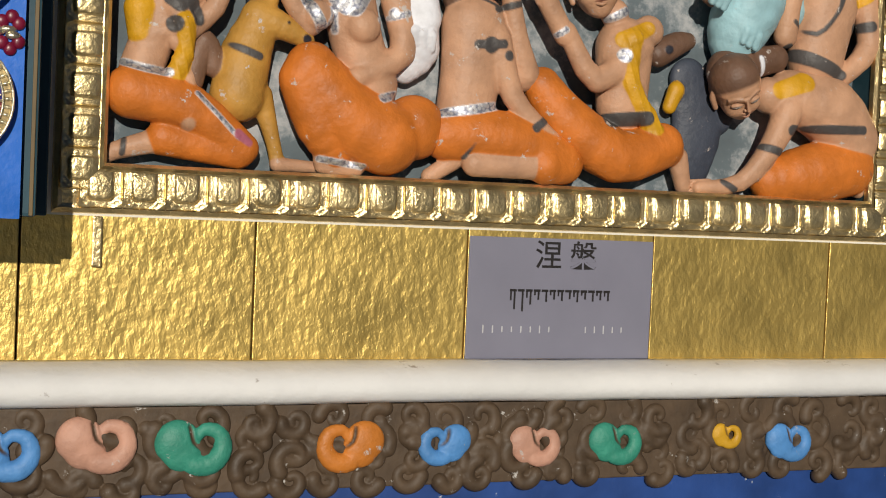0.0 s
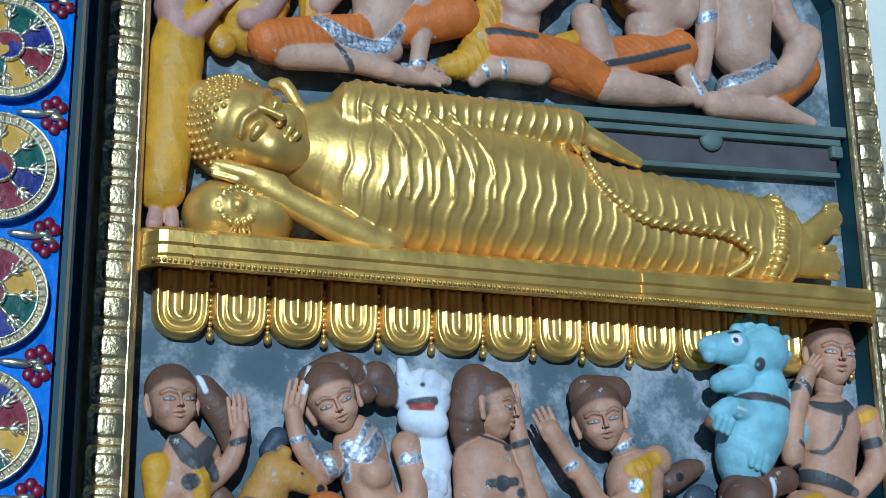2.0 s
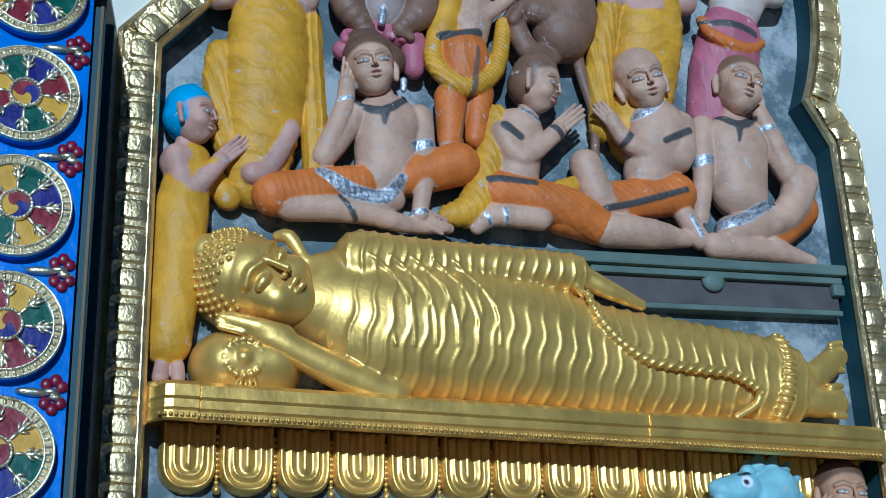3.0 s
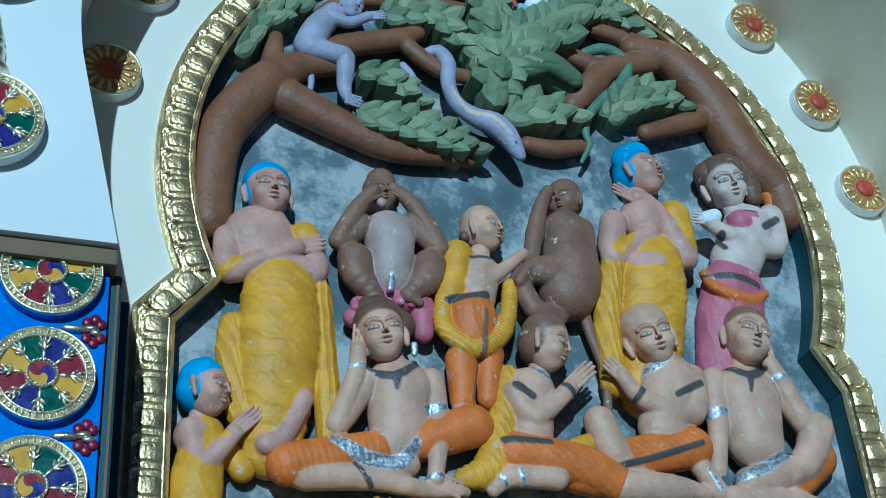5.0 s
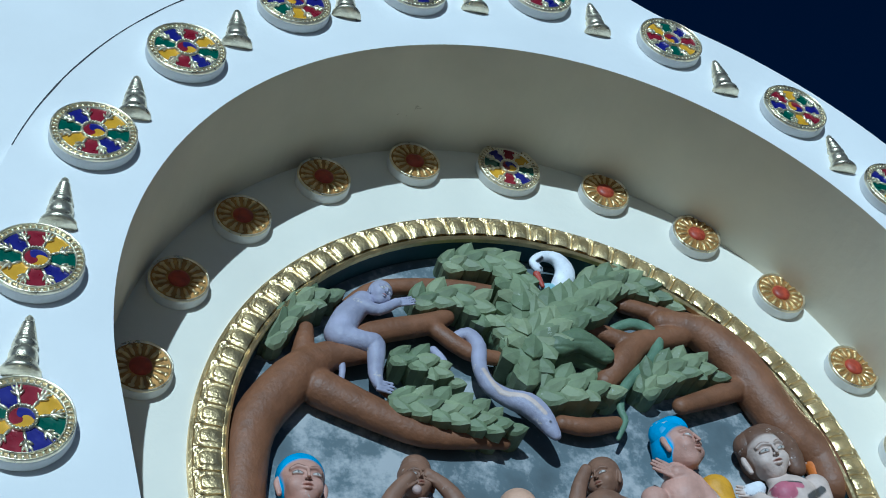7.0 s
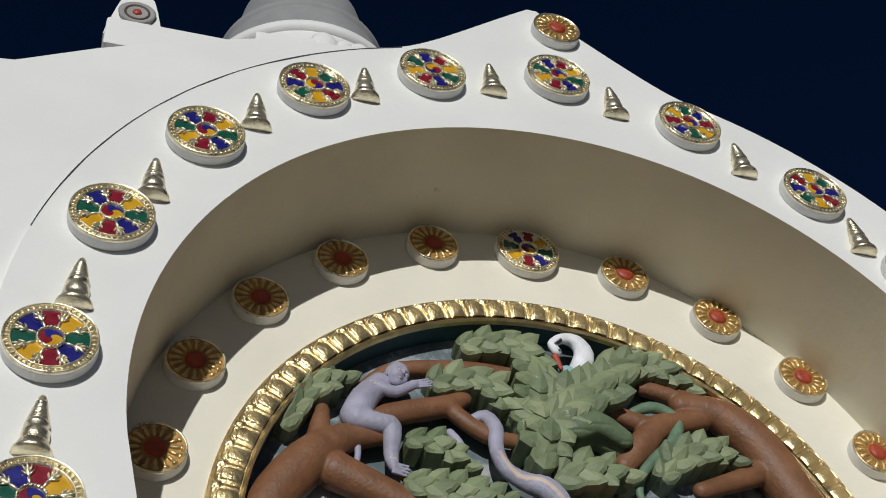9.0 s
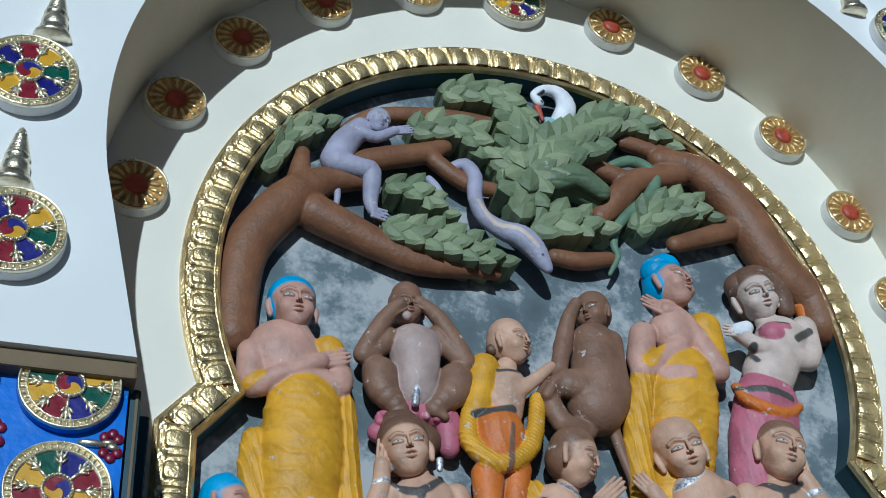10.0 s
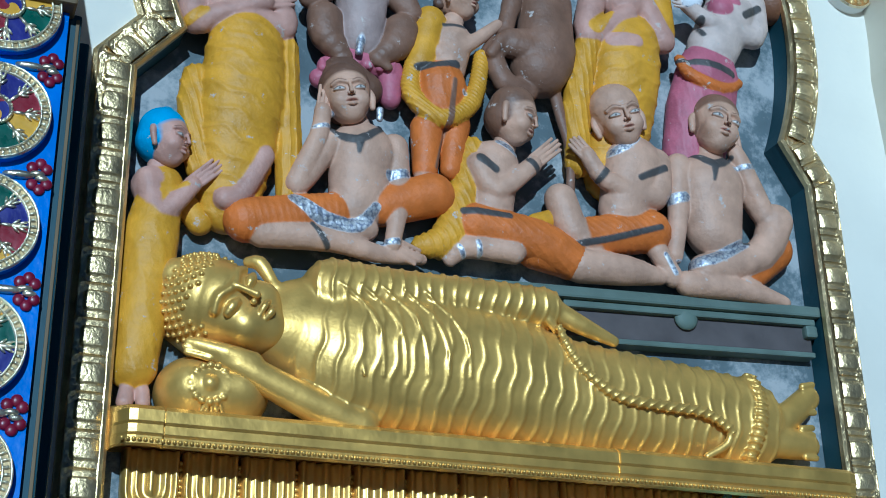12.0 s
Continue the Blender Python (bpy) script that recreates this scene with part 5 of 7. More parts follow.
g.stroke("dark", (1.462, 0.085, 0.319, 0.0163), (1.595, 0.085, 0.276, 0.0131))
g.stroke("yellow", (1.636, 0.08, 0.438, 0.0133), (1.664, 0.075, 0.454, 0.012))
g.build("statue_grieving_man", label="painted cement relief of a man holding his cheek", category="relief statue", group="relief figures")

g = Sculpt()
g.head(1.332, 0.075, 0.222, 0.0545, tilt=-24, yaw=-14, nod=38)
g.limb("hair", (1.318, 0.06, 0.264, 0.0504), (1.376, 0.06, 0.286, 0.0349), (1.435, 0.06, 0.301, 0.0298))
g.limb("skin", (1.425, 0.06, 0.22, 0.0405))
g.limb("skin", (1.477, 0.06, 0.223, 0.0573), (1.581, 0.06, 0.196, 0.075), (1.647, 0.05, 0.136, 0.0704), flat=0.8)
g.limb("skin", (1.461, 0.08, 0.19, 0.0351), (1.423, 0.08, 0.109, 0.0268), (1.356, 0.07, 0.029, 0.0199), (1.256, 0.06, 0.013, 0.0136))
g.fingers("skin", (1.284, 0.06, 0.016), (1.214, 0.05, 0.009), 0.005)
g.limb("orange", (1.438, 0.055, 0.037, 0.046), (1.546, 0.06, 0.058, 0.0661), (1.641, 0.055, 0.073, 0.0646))
g.limb("skin", (1.676, 0.05, 0.074, 0.0283), (1.686, 0.045, 0.03, 0.0227))
g.stroke("yellow", (1.43, 0.095, 0.23, 0.0188), (1.489, 0.095, 0.252, 0.0217))
g.stroke("dark", (1.457, 0.105, 0.146, 0.0114), (1.541, 0.11, 0.152, 0.0103), (1.64, 0.1, 0.156, 0.0105))
g.stroke("dark", (1.369, 0.105, 0.113, 0.0087), (1.434, 0.105, 0.097, 0.0088))
g.stroke("dark", (1.307, 0.09, 0.028, 0.0074), (1.335, 0.09, 0.011, 0.0074))
g.stroke("dark", (1.653, 0.07, 0.085, 0.0079), (1.675, 0.07, 0.061, 0.008))
g.stroke("white", (1.381, 0.085, 0.296, 0.0063), (1.391, 0.09, 0.259, 0.005))
g.build("statue_bowing_man", label="painted cement relief of a bowing man in an orange skirt", category="relief statue", group="relief figures")

g = Sculpt()
g.head(0.236, 0.065, 0.957, 0.103, tilt=-60, yaw=12, skin="gold", hair="gold", cap=0.42)
crown = Matrix.Rotation(radians(-60), 3, "Y") @ Matrix.Rotation(radians(12), 3, "Z")
for k in range(420):
    c = 1 - 1.7 * (k + 0.5) / 420
    ring = math.sqrt(1 - c * c)
    v = Vector((ring * math.cos(2.39996 * k), ring * math.sin(2.39996 * k), c))
    q = crown @ (v * 0.95 + Vector((0, 0.24, 0.48))) * 0.103 * 1.06
    if v.y < 0.45 and -v.y * 0.93 + v.z * 0.95 > -0.1 and (v.z > 0.28 or abs(v.x) > 0.82) and 0.065 - q.y > 0.03:
        g.fine[0].limb("gold", (0.236 + q.x, 0.065 - q.y, 0.957 + q.z, 0.0050), flat=1.0, k=0.0015)
g.limb("gold", (0.300, 0.07, 0.925, 0.058), (0.400, 0.065, 0.930, 0.075), flat=0.85, k=0.012)
g.limb("gold", (0.27, 0.07, 1.071, 0.012), (0.291, 0.08, 1.067, 0.016), (0.314, 0.085, 1.032, 0.013), (0.325, 0.08, 1.018, 0.01), k=0.003)
g.limb("gold", (0.395, 0.058, 0.940, 0.112), (0.520, 0.06, 0.905, 0.140), (0.650, 0.06, 0.895, 0.148), flat=0.60, k=0.02)
g.limb("gold", (0.500, 0.060, 0.893, 0.148), (0.599, 0.062, 0.894, 0.1513), (0.781, 0.06, 0.888, 0.1445), (0.983, 0.055, 0.863, 0.1271), (1.196, 0.05, 0.854, 0.1176), (1.440, 0.045, 0.843, 0.1080), flat=0.66, fold=(0.0042, 0.0375, -0.12, 0.0036), k=0.02)
g.limb("gold", (0.452, 0.075, 1.026, 0.072), (0.596, 0.085, 1.034, 0.0555), (0.779, 0.085, 1.046, 0.0469), (0.928, 0.085, 1.048, 0.0452), fold=(0.0036, 0.030, -0.1, 0.003), k=0.012)
g.limb("gold", (0.365, 0.1, 0.982, 0.005), (0.41, 0.12, 0.974, 0.006), (0.451, 0.14, 0.937, 0.006), (0.48, 0.15, 0.888, 0.006), (0.494, 0.15, 0.829, 0.004), k=0.003)
g.stroke("gold", (0.445, 0.125, 1.026, 0.003), (0.499, 0.145, 0.983, 0.0048), (0.528, 0.155, 0.914, 0.0048), (0.534, 0.155, 0.83, 0.003), lift=0.0042, deep=0.25)
g.stroke("gold", (0.492, 0.125, 1.027, 0.003), (0.545, 0.145, 0.981, 0.0048), (0.574, 0.155, 0.914, 0.0048), (0.58, 0.155, 0.834, 0.003), lift=0.0042, deep=0.25)
g.stroke("gold", (0.539, 0.125, 1.028, 0.003), (0.592, 0.145, 0.98, 0.0048), (0.621, 0.155, 0.913, 0.0048), (0.627, 0.155, 0.838, 0.003), lift=0.0042, deep=0.25)
g.stroke("gold", (0.586, 0.125, 1.029, 0.003), (0.64, 0.145, 0.978, 0.0048), (0.669, 0.155, 0.912, 0.0048), (0.674, 0.155, 0.842, 0.003), lift=0.0042, deep=0.25)
g.stroke("gold", (0.635, 0.125, 1.03, 0.003), (0.688, 0.145, 0.976, 0.0048), (0.717, 0.155, 0.912, 0.0048), (0.722, 0.155, 0.845, 0.003), lift=0.0042, deep=0.25)
g.limb("gold", (0.953, 0.09, 1.042, 0.0266), (1.017, 0.095, 1.013, 0.0214), (1.095, 0.09, 0.988, 0.0127))
g.limb("gold", (0.913, 0.105, 1.059, 0.0125), (0.93, 0.105, 1.014, 0.0112), (0.966, 0.095, 0.981, 0.0075), k=0.003)
g.limb("gold", (0.501, 0.085, 0.742, 0.0439), (0.355, 0.1, 0.792, 0.0337), (0.25, 0.105, 0.838, 0.0287), (0.172, 0.095, 0.87, 0.0192))
g.limb("gold", (1.446, 0.075, 0.942, 0.012), (1.459, 0.09, 0.884, 0.014), (1.443, 0.09, 0.816, 0.014), (1.411, 0.08, 0.757, 0.012), fold=(0.004, 0.014, 1.45, 0.0))
g.limb("gold", (1.474, 0.06, 0.827, 0.034), (1.549, 0.06, 0.862, 0.034), (1.621, 0.055, 0.918, 0.03))
g.limb("gold", (1.468, 0.065, 0.805, 0.038), (1.536, 0.065, 0.8, 0.036), (1.598, 0.06, 0.8, 0.032))
g.limb("gold", (1.601, 0.07, 0.94, 0.0095), (1.629, 0.07, 0.948, 0.008), k=0.002)
g.limb("gold", (1.581, 0.075, 0.835, 0.0095), (1.609, 0.075, 0.84, 0.008), k=0.002)
g.limb("gold", (1.6, 0.07, 0.924, 0.0095), (1.628, 0.07, 0.931, 0.008), k=0.002)
g.limb("gold", (1.581, 0.075, 0.819, 0.0095), (1.609, 0.075, 0.822, 0.008), k=0.002)
g.limb("gold", (1.599, 0.07, 0.909, 0.0095), (1.627, 0.07, 0.914, 0.008), k=0.002)
g.limb("gold", (1.581, 0.075, 0.803, 0.0095), (1.61, 0.075, 0.804, 0.008), k=0.002)
g.limb("gold", (1.598, 0.07, 0.894, 0.0095), (1.626, 0.07, 0.897, 0.008), k=0.002)
g.limb("gold", (1.582, 0.075, 0.786, 0.0095), (1.61, 0.075, 0.787, 0.008), k=0.002)
g.limb("gold", (1.597, 0.07, 0.879, 0.0095), (1.624, 0.07, 0.88, 0.008), k=0.002)
g.limb("gold", (1.582, 0.075, 0.77, 0.0095), (1.61, 0.075, 0.769, 0.008), k=0.002)
g.limb("gold", (0.948, 0.12, 0.991, 0.008), (0.963, 0.135, 0.935, 0.01), (1.004, 0.14, 0.885, 0.01), (1.075, 0.14, 0.843, 0.011), (1.186, 0.138, 0.834, 0.011), (1.287, 0.135, 0.829, 0.011), (1.352, 0.128, 0.799, 0.01), k=0.003, fold=(0.004, 0.016, -0.9, 0.0))
g.limb("gold", (1.354, 0.125, 0.8, 0.009), (1.346, 0.12, 0.769, 0.009), (1.297, 0.11, 0.739, 0.008), k=0.003)
g.limb("gold", (1.461, 0.075, 0.935, 0.013), (1.451, 0.105, 0.879, 0.016), (1.436, 0.112, 0.809, 0.016), (1.418, 0.09, 0.751, 0.014), k=0.003, fold=(0.006, 0.016, 1.35, 0.0))
g.limb("gold", (0.277, 0.11, 0.845, 0.02), (0.224, 0.115, 0.856, 0.017), (0.175, 0.105, 0.869, 0.013), (0.151, 0.1, 0.875, 0.009))
g.limb("gold", (0.203, 0.11, 0.853, 0.008), (0.143, 0.1, 0.865, 0.006), k=0.002)
g.limb("gold", (0.192, 0.11, 0.843, 0.008), (0.147, 0.1, 0.854, 0.006), k=0.002)
g.build("statue_reclining_buddha", label="gilded cement relief of a reclining figure with pleated robe", category="reclining statue", group="relief figures", mat=GILDED)

g = Sculpt()
g.limb("gold", (0.169, 0.04, 0.79, 0.0701), (0.255, 0.04, 0.794, 0.0706), flat=1.15)
g.limb("gold", (0.232, 0.114, 0.794, 0.0073), k=0.002)
g.limb("gold", (0.229, 0.114, 0.78, 0.0073), k=0.002)
g.limb("gold", (0.221, 0.114, 0.766, 0.0072), k=0.002)
g.limb("gold", (0.209, 0.114, 0.758, 0.0072), k=0.002)
g.limb("gold", (0.195, 0.114, 0.754, 0.0072), k=0.002)
g.limb("gold", (0.18, 0.114, 0.756, 0.0072), k=0.002)
g.limb("gold", (0.168, 0.114, 0.763, 0.0072), k=0.002)
g.limb("gold", (0.16, 0.114, 0.775, 0.0072), k=0.002)
g.limb("gold", (0.156, 0.114, 0.788, 0.0072), k=0.002)
g.limb("gold", (0.159, 0.114, 0.802, 0.0072), k=0.002)
g.limb("gold", (0.167, 0.114, 0.815, 0.0072), k=0.002)
g.limb("gold", (0.179, 0.114, 0.824, 0.0073), k=0.002)
g.limb("gold", (0.193, 0.114, 0.828, 0.0073), k=0.002)
g.limb("gold", (0.208, 0.114, 0.827, 0.0073), k=0.002)
g.limb("gold", (0.221, 0.114, 0.819, 0.0073), k=0.002)
g.limb("gold", (0.229, 0.114, 0.807, 0.0073), k=0.002)
g.limb("gold", (0.193, 0.118, 0.79, 0.0141))
g.limb("gold", (0.188, 0.112, 0.754, 0.0033), (0.177, 0.098, 0.728, 0.0044), k=0.002)
g.limb("gold", (0.194, 0.112, 0.755, 0.0033), (0.189, 0.098, 0.729, 0.0044), k=0.002)
g.limb("gold", (0.201, 0.112, 0.755, 0.0033), (0.201, 0.098, 0.73, 0.0045), k=0.002)
g.limb("gold", (0.207, 0.112, 0.756, 0.0033), (0.213, 0.098, 0.731, 0.0045), k=0.002)
g.limb("gold", (0.214, 0.112, 0.756, 0.0033), (0.226, 0.098, 0.731, 0.0045), k=0.002)
g.build("cushion", label="gilded round bolster with a rosette under the head", category="cushion", group="relief figures", mat=GILDED)

g = Sculpt()
g.head(0.09, 0.06, 1.322, 0.0513, tilt=0, yaw=52, skin='rose', hair='blue', cap=0.35)
g.limb("rose", (0.077, 0.045, 1.268, 0.023))
g.limb("rose", (0.067, 0.045, 1.221, 0.0431), flat=0.8)
g.limb("rose", (0.056, 0.06, 1.232, 0.0252), (0.084, 0.07, 1.154, 0.0237), (0.144, 0.075, 1.223, 0.0189))
g.fingers("rose", (0.144, 0.075, 1.226), (0.201, 0.08, 1.284), 0.005)
g.limb("yellow", (0.091, 0.04, 1.232, 0.0407), (0.074, 0.045, 1.119, 0.0549), (0.068, 0.045, 0.97, 0.0514), (0.058, 0.045, 0.828, 0.0433), fold=(0.0016,0.05,0.25,0.003))
g.limb("yellow", (0.172, 0.03, 1.162, 0.0279), (0.122, 0.035, 1.219, 0.0255))
g.limb("yellow", (0.035, 0.04, 0.874, 0.0218), (0.038, 0.04, 0.811, 0.0216))
g.limb("rose", (0.045, 0.05, 0.78, 0.0143), (0.043, 0.055, 0.756, 0.0167))
g.limb("rose", (0.076, 0.05, 0.782, 0.0144), (0.078, 0.055, 0.758, 0.0143))
g.stroke("yellow", (0.084, 0.08, 1.2, 0.0071), (0.131, 0.08, 1.219, 0.0071))
g.build("statue_praying_monk", label="painted cement relief of a small praying monk in yellow", category="relief statue", group="relief figures")

g = Sculpt()
g.head(0.474, 0.08, 1.491, 0.0591, tilt=-10, yaw=-10, skin='tan')
g.limb("hair", (0.472, 0.05, 1.558, 0.052), (0.527, 0.045, 1.54, 0.0412))
g.limb("tan", (0.501, 0.055, 1.443, 0.0323))
g.limb("tan", (0.518, 0.05, 1.37, 0.0775), (0.506, 0.05, 1.244, 0.0603), flat=0.72)
g.limb("tan", (0.439, 0.06, 1.382, 0.0318), (0.369, 0.065, 1.268, 0.0272), (0.41, 0.08, 1.382, 0.021), (0.418, 0.08, 1.447, 0.0186))
g.fingers("tan", (0.418, 0.08, 1.433), (0.429, 0.08, 1.52), 0.005)
g.limb("tan", (0.593, 0.055, 1.399, 0.0324), (0.601, 0.065, 1.276, 0.0238), (0.582, 0.07, 1.156, 0.0182))
g.fingers("tan", (0.582, 0.07, 1.156), (0.653, 0.06, 1.134), 0.006)
g.limb("orange", (0.452, 0.05, 1.217, 0.0468), (0.262, 0.06, 1.169, 0.0481), fold=(0.0012,0.016,0.2,0.002))
g.limb("tan", (0.297, 0.065, 1.145, 0.0341), (0.444, 0.07, 1.148, 0.0281), (0.547, 0.065, 1.132, 0.0207), (0.657, 0.05, 1.139, 0.0124))
g.limb("orange", (0.563, 0.05, 1.25, 0.0448), (0.683, 0.055, 1.297, 0.051))
g.limb("tan", (0.525, 0.06, 1.188, 0.0286), (0.448, 0.06, 1.166, 0.0283))
g.stroke("dark", (0.438, 0.085, 1.405, 0.0075), (0.493, 0.095, 1.379, 0.0112), (0.557, 0.085, 1.429, 0.0076))
g.stroke("dark", (0.498, 0.095, 1.38, 0.0112), (0.496, 0.098, 1.351, 0.0049))
g.stroke("silver", (0.36, 0.085, 1.224, 0.0153), (0.426, 0.09, 1.184, 0.0179), (0.502, 0.09, 1.185, 0.0167), (0.541, 0.085, 1.232, 0.011))
g.stroke("silver", (0.575, 0.085, 1.316, 0.0125), (0.613, 0.085, 1.326, 0.01))
g.stroke("silver", (0.556, 0.085, 1.154, 0.0073), (0.593, 0.085, 1.16, 0.0073))
g.stroke("silver", (0.395, 0.1, 1.398, 0.0049), (0.427, 0.1, 1.405, 0.005))
g.stroke("dark", (0.398, 0.1, 1.17, 0.006), (0.434, 0.1, 1.122, 0.0071))
g.limb("silver", (0.44, 0.08, 1.443, 0.0075))
g.limb("silver", (0.558, 0.06, 1.485, 0.009), (0.557, 0.06, 1.463, 0.0077))
g.build("statue_seated_youth", label="painted cement relief of a seated youth leaning on one hand", category="relief statue", group="relief figures")

g = Sculpt()
g.head(0.762, 0.055, 1.828, 0.0498, tilt=0, yaw=36, skin='tan', hair='tan')
g.limb("hair", (0.711, 0.05, 1.809, 0.0151))
g.limb("tan", (0.745, 0.05, 1.764, 0.0261))
g.limb("tan", (0.739, 0.05, 1.708, 0.0517), (0.727, 0.05, 1.636, 0.0454), flat=0.75)
g.limb("yellow", (0.685, 0.055, 1.751, 0.0374), (0.658, 0.055, 1.637, 0.0338))
g.limb("tan", (0.705, 0.065, 1.662, 0.0212), (0.774, 0.07, 1.697, 0.0186), (0.852, 0.07, 1.768, 0.0138))
g.limb("orange", (0.709, 0.05, 1.58, 0.0618), (0.701, 0.05, 1.526, 0.0557), fold=(0.0015,0.03,0.2,0.003))
g.limb("yellow", (0.639, 0.055, 1.619, 0.0196), (0.632, 0.065, 1.537, 0.0221), (0.697, 0.08, 1.48, 0.0206), (0.779, 0.07, 1.542, 0.021), (0.814, 0.055, 1.678, 0.0187), fold=(0.003,0.010,0.9,0.0))
g.limb("orange", (0.673, 0.05, 1.463, 0.0385), (0.668, 0.05, 1.361, 0.0298))
g.limb("orange", (0.747, 0.05, 1.488, 0.0334), (0.73, 0.05, 1.369, 0.0246))
g.limb("tan", (0.667, 0.05, 1.347, 0.0243), (0.668, 0.04, 1.295, 0.0215))
g.stroke("brown", (0.726, 0.09, 1.576, 0.0066), (0.716, 0.09, 1.478, 0.0078), (0.689, 0.085, 1.361, 0.0063))
g.stroke("dark", (0.644, 0.09, 1.608, 0.0105), (0.736, 0.09, 1.627, 0.0119))
g.stroke("dark", (0.71, 0.08, 1.732, 0.0054), (0.761, 0.08, 1.736, 0.0054))
g.stroke("silver", (0.757, 0.09, 1.558, 0.0079))
g.build("statue_small_attendant", label="painted cement relief of a small attendant with orange sash", category="relief statue", group="relief figures")

g = Sculpt()
g.head(0.882, 0.08, 1.51, 0.0562, tilt=6, yaw=50, nod=10, skin='tan', hair='brown')
g.limb("tan", (0.864, 0.055, 1.45, 0.028))
g.limb("hair", (0.862, 0.05, 1.547, 0.0284), (0.85, 0.05, 1.488, 0.0197))
g.limb("tan", (0.837, 0.05, 1.398, 0.061), (0.829, 0.05, 1.296, 0.0519), flat=0.75)
g.limb("yellow", (0.784, 0.045, 1.43, 0.0333), (0.761, 0.045, 1.318, 0.0354), (0.722, 0.045, 1.202, 0.04), (0.662, 0.04, 1.177, 0.0238), fold=(0.003,0.018,0.4,0.002))
g.limb("tan", (0.792, 0.07, 1.382, 0.0301), (0.83, 0.08, 1.322, 0.0259), (0.921, 0.085, 1.399, 0.0208))
g.fingers("tan", (0.925, 0.085, 1.407), (0.993, 0.085, 1.472), 0.0055)
g.limb("orange", (0.782, 0.055, 1.239, 0.0485), (0.931, 0.06, 1.218, 0.0519), (1.016, 0.055, 1.187, 0.0469), fold=(0.0012,0.016,0.9,0.002))
g.limb("tan", (0.724, 0.05, 1.148, 0.0159), (0.762, 0.06, 1.18, 0.0266), (0.868, 0.07, 1.18, 0.0296))
g.limb("yellow", (0.943, 0.045, 1.268, 0.0277), (0.988, 0.045, 1.295, 0.0195))
g.stroke("silver", (0.736, 0.085, 1.173, 0.0062), (0.753, 0.085, 1.145, 0.0062))
g.stroke("silver", (0.778, 0.09, 1.186, 0.0062), (0.786, 0.09, 1.149, 0.0062))
g.stroke("dark", (0.789, 0.095, 1.391, 0.0128), (0.822, 0.095, 1.367, 0.0103))
g.stroke("dark", (0.905, 0.105, 1.402, 0.0078), (0.932, 0.105, 1.376, 0.0078))
g.stroke("dark", (0.748, 0.09, 1.257, 0.0101), (0.851, 0.09, 1.255, 0.0089))
g.stroke("silver", (0.84, 0.085, 1.446, 0.0091), (0.88, 0.085, 1.423, 0.0092))
g.build("statue_cloaked_mourner", label="painted cement relief of a seated mourner with joined palms", category="relief statue", group="relief figures")

g = Sculpt()
g.head(1.159, 0.08, 1.563, 0.0631, tilt=-16, yaw=-14, nod=6, skin='tan', hair='tan')
g.limb("tan", (1.186, 0.055, 1.517, 0.0353))
g.limb("tan", (1.205, 0.05, 1.461, 0.0762), (1.167, 0.05, 1.336, 0.0603), flat=0.75)
g.limb("tan", (1.262, 0.06, 1.471, 0.0384), (1.244, 0.07, 1.373, 0.0319), (1.113, 0.08, 1.392, 0.0242), (1.064, 0.085, 1.448, 0.0199))
g.fingers("tan", (1.071, 0.085, 1.441), (1.024, 0.085, 1.487), 0.006)
g.limb("tan", (1.002, 0.055, 1.336, 0.0392), (1.028, 0.06, 1.257, 0.0389), (1.079, 0.055, 1.237, 0.0336))
g.limb("orange", (1.061, 0.05, 1.251, 0.0476), (1.234, 0.055, 1.29, 0.0518), fold=(0.0012,0.016,0.9,0.002))
g.limb("tan", (1.041, 0.06, 1.174, 0.0414), (1.155, 0.065, 1.176, 0.0364), (1.249, 0.055, 1.176, 0.0199))
g.limb("tan", (1.247, 0.06, 1.238, 0.0258), (1.287, 0.055, 1.18, 0.0258))
g.limb("orange", (1.019, 0.05, 1.19, 0.047), (0.934, 0.05, 1.202, 0.0465))
g.limb("yellow", (1.229, 0.06, 1.331, 0.0173), (1.229, 0.06, 1.273, 0.0172))
g.stroke("silver", (1.108, 0.09, 1.466, 0.0108), (1.161, 0.095, 1.486, 0.0123), (1.219, 0.085, 1.545, 0.0111))
g.stroke("dark", (1.194, 0.1, 1.405, 0.0081), (1.267, 0.1, 1.445, 0.0096))
g.stroke("dark", (1.084, 0.105, 1.381, 0.008), (1.119, 0.105, 1.43, 0.0081))
g.stroke("dark", (1.011, 0.085, 1.214, 0.0078), (1.105, 0.09, 1.239, 0.0079), (1.239, 0.085, 1.285, 0.0081))
g.stroke("silver", (1.257, 0.08, 1.224, 0.0067), (1.281, 0.08, 1.183, 0.0067))
g.build("statue_bald_mourner", label="painted cement relief of a bald seated mourner", category="relief statue", group="relief figures")

g = Sculpt()
g.head(1.431, 0.08, 1.59, 0.0657, tilt=14, yaw=2, skin='tan', hair='brown')
g.limb("tan", (1.421, 0.055, 1.531, 0.0365))
g.limb("tan", (1.413, 0.05, 1.434, 0.0902), (1.414, 0.05, 1.32, 0.0742), flat=0.72)
g.limb("tan", (1.328, 0.055, 1.475, 0.0358), (1.313, 0.06, 1.349, 0.0264), (1.292, 0.06, 1.236, 0.0216))
g.limb("tan", (1.496, 0.06, 1.495, 0.0367), (1.555, 0.065, 1.375, 0.0304), (1.502, 0.08, 1.486, 0.0244), (1.482, 0.08, 1.53, 0.0214))
g.fingers("tan", (1.487, 0.08, 1.515), (1.48, 0.08, 1.59), 0.005)
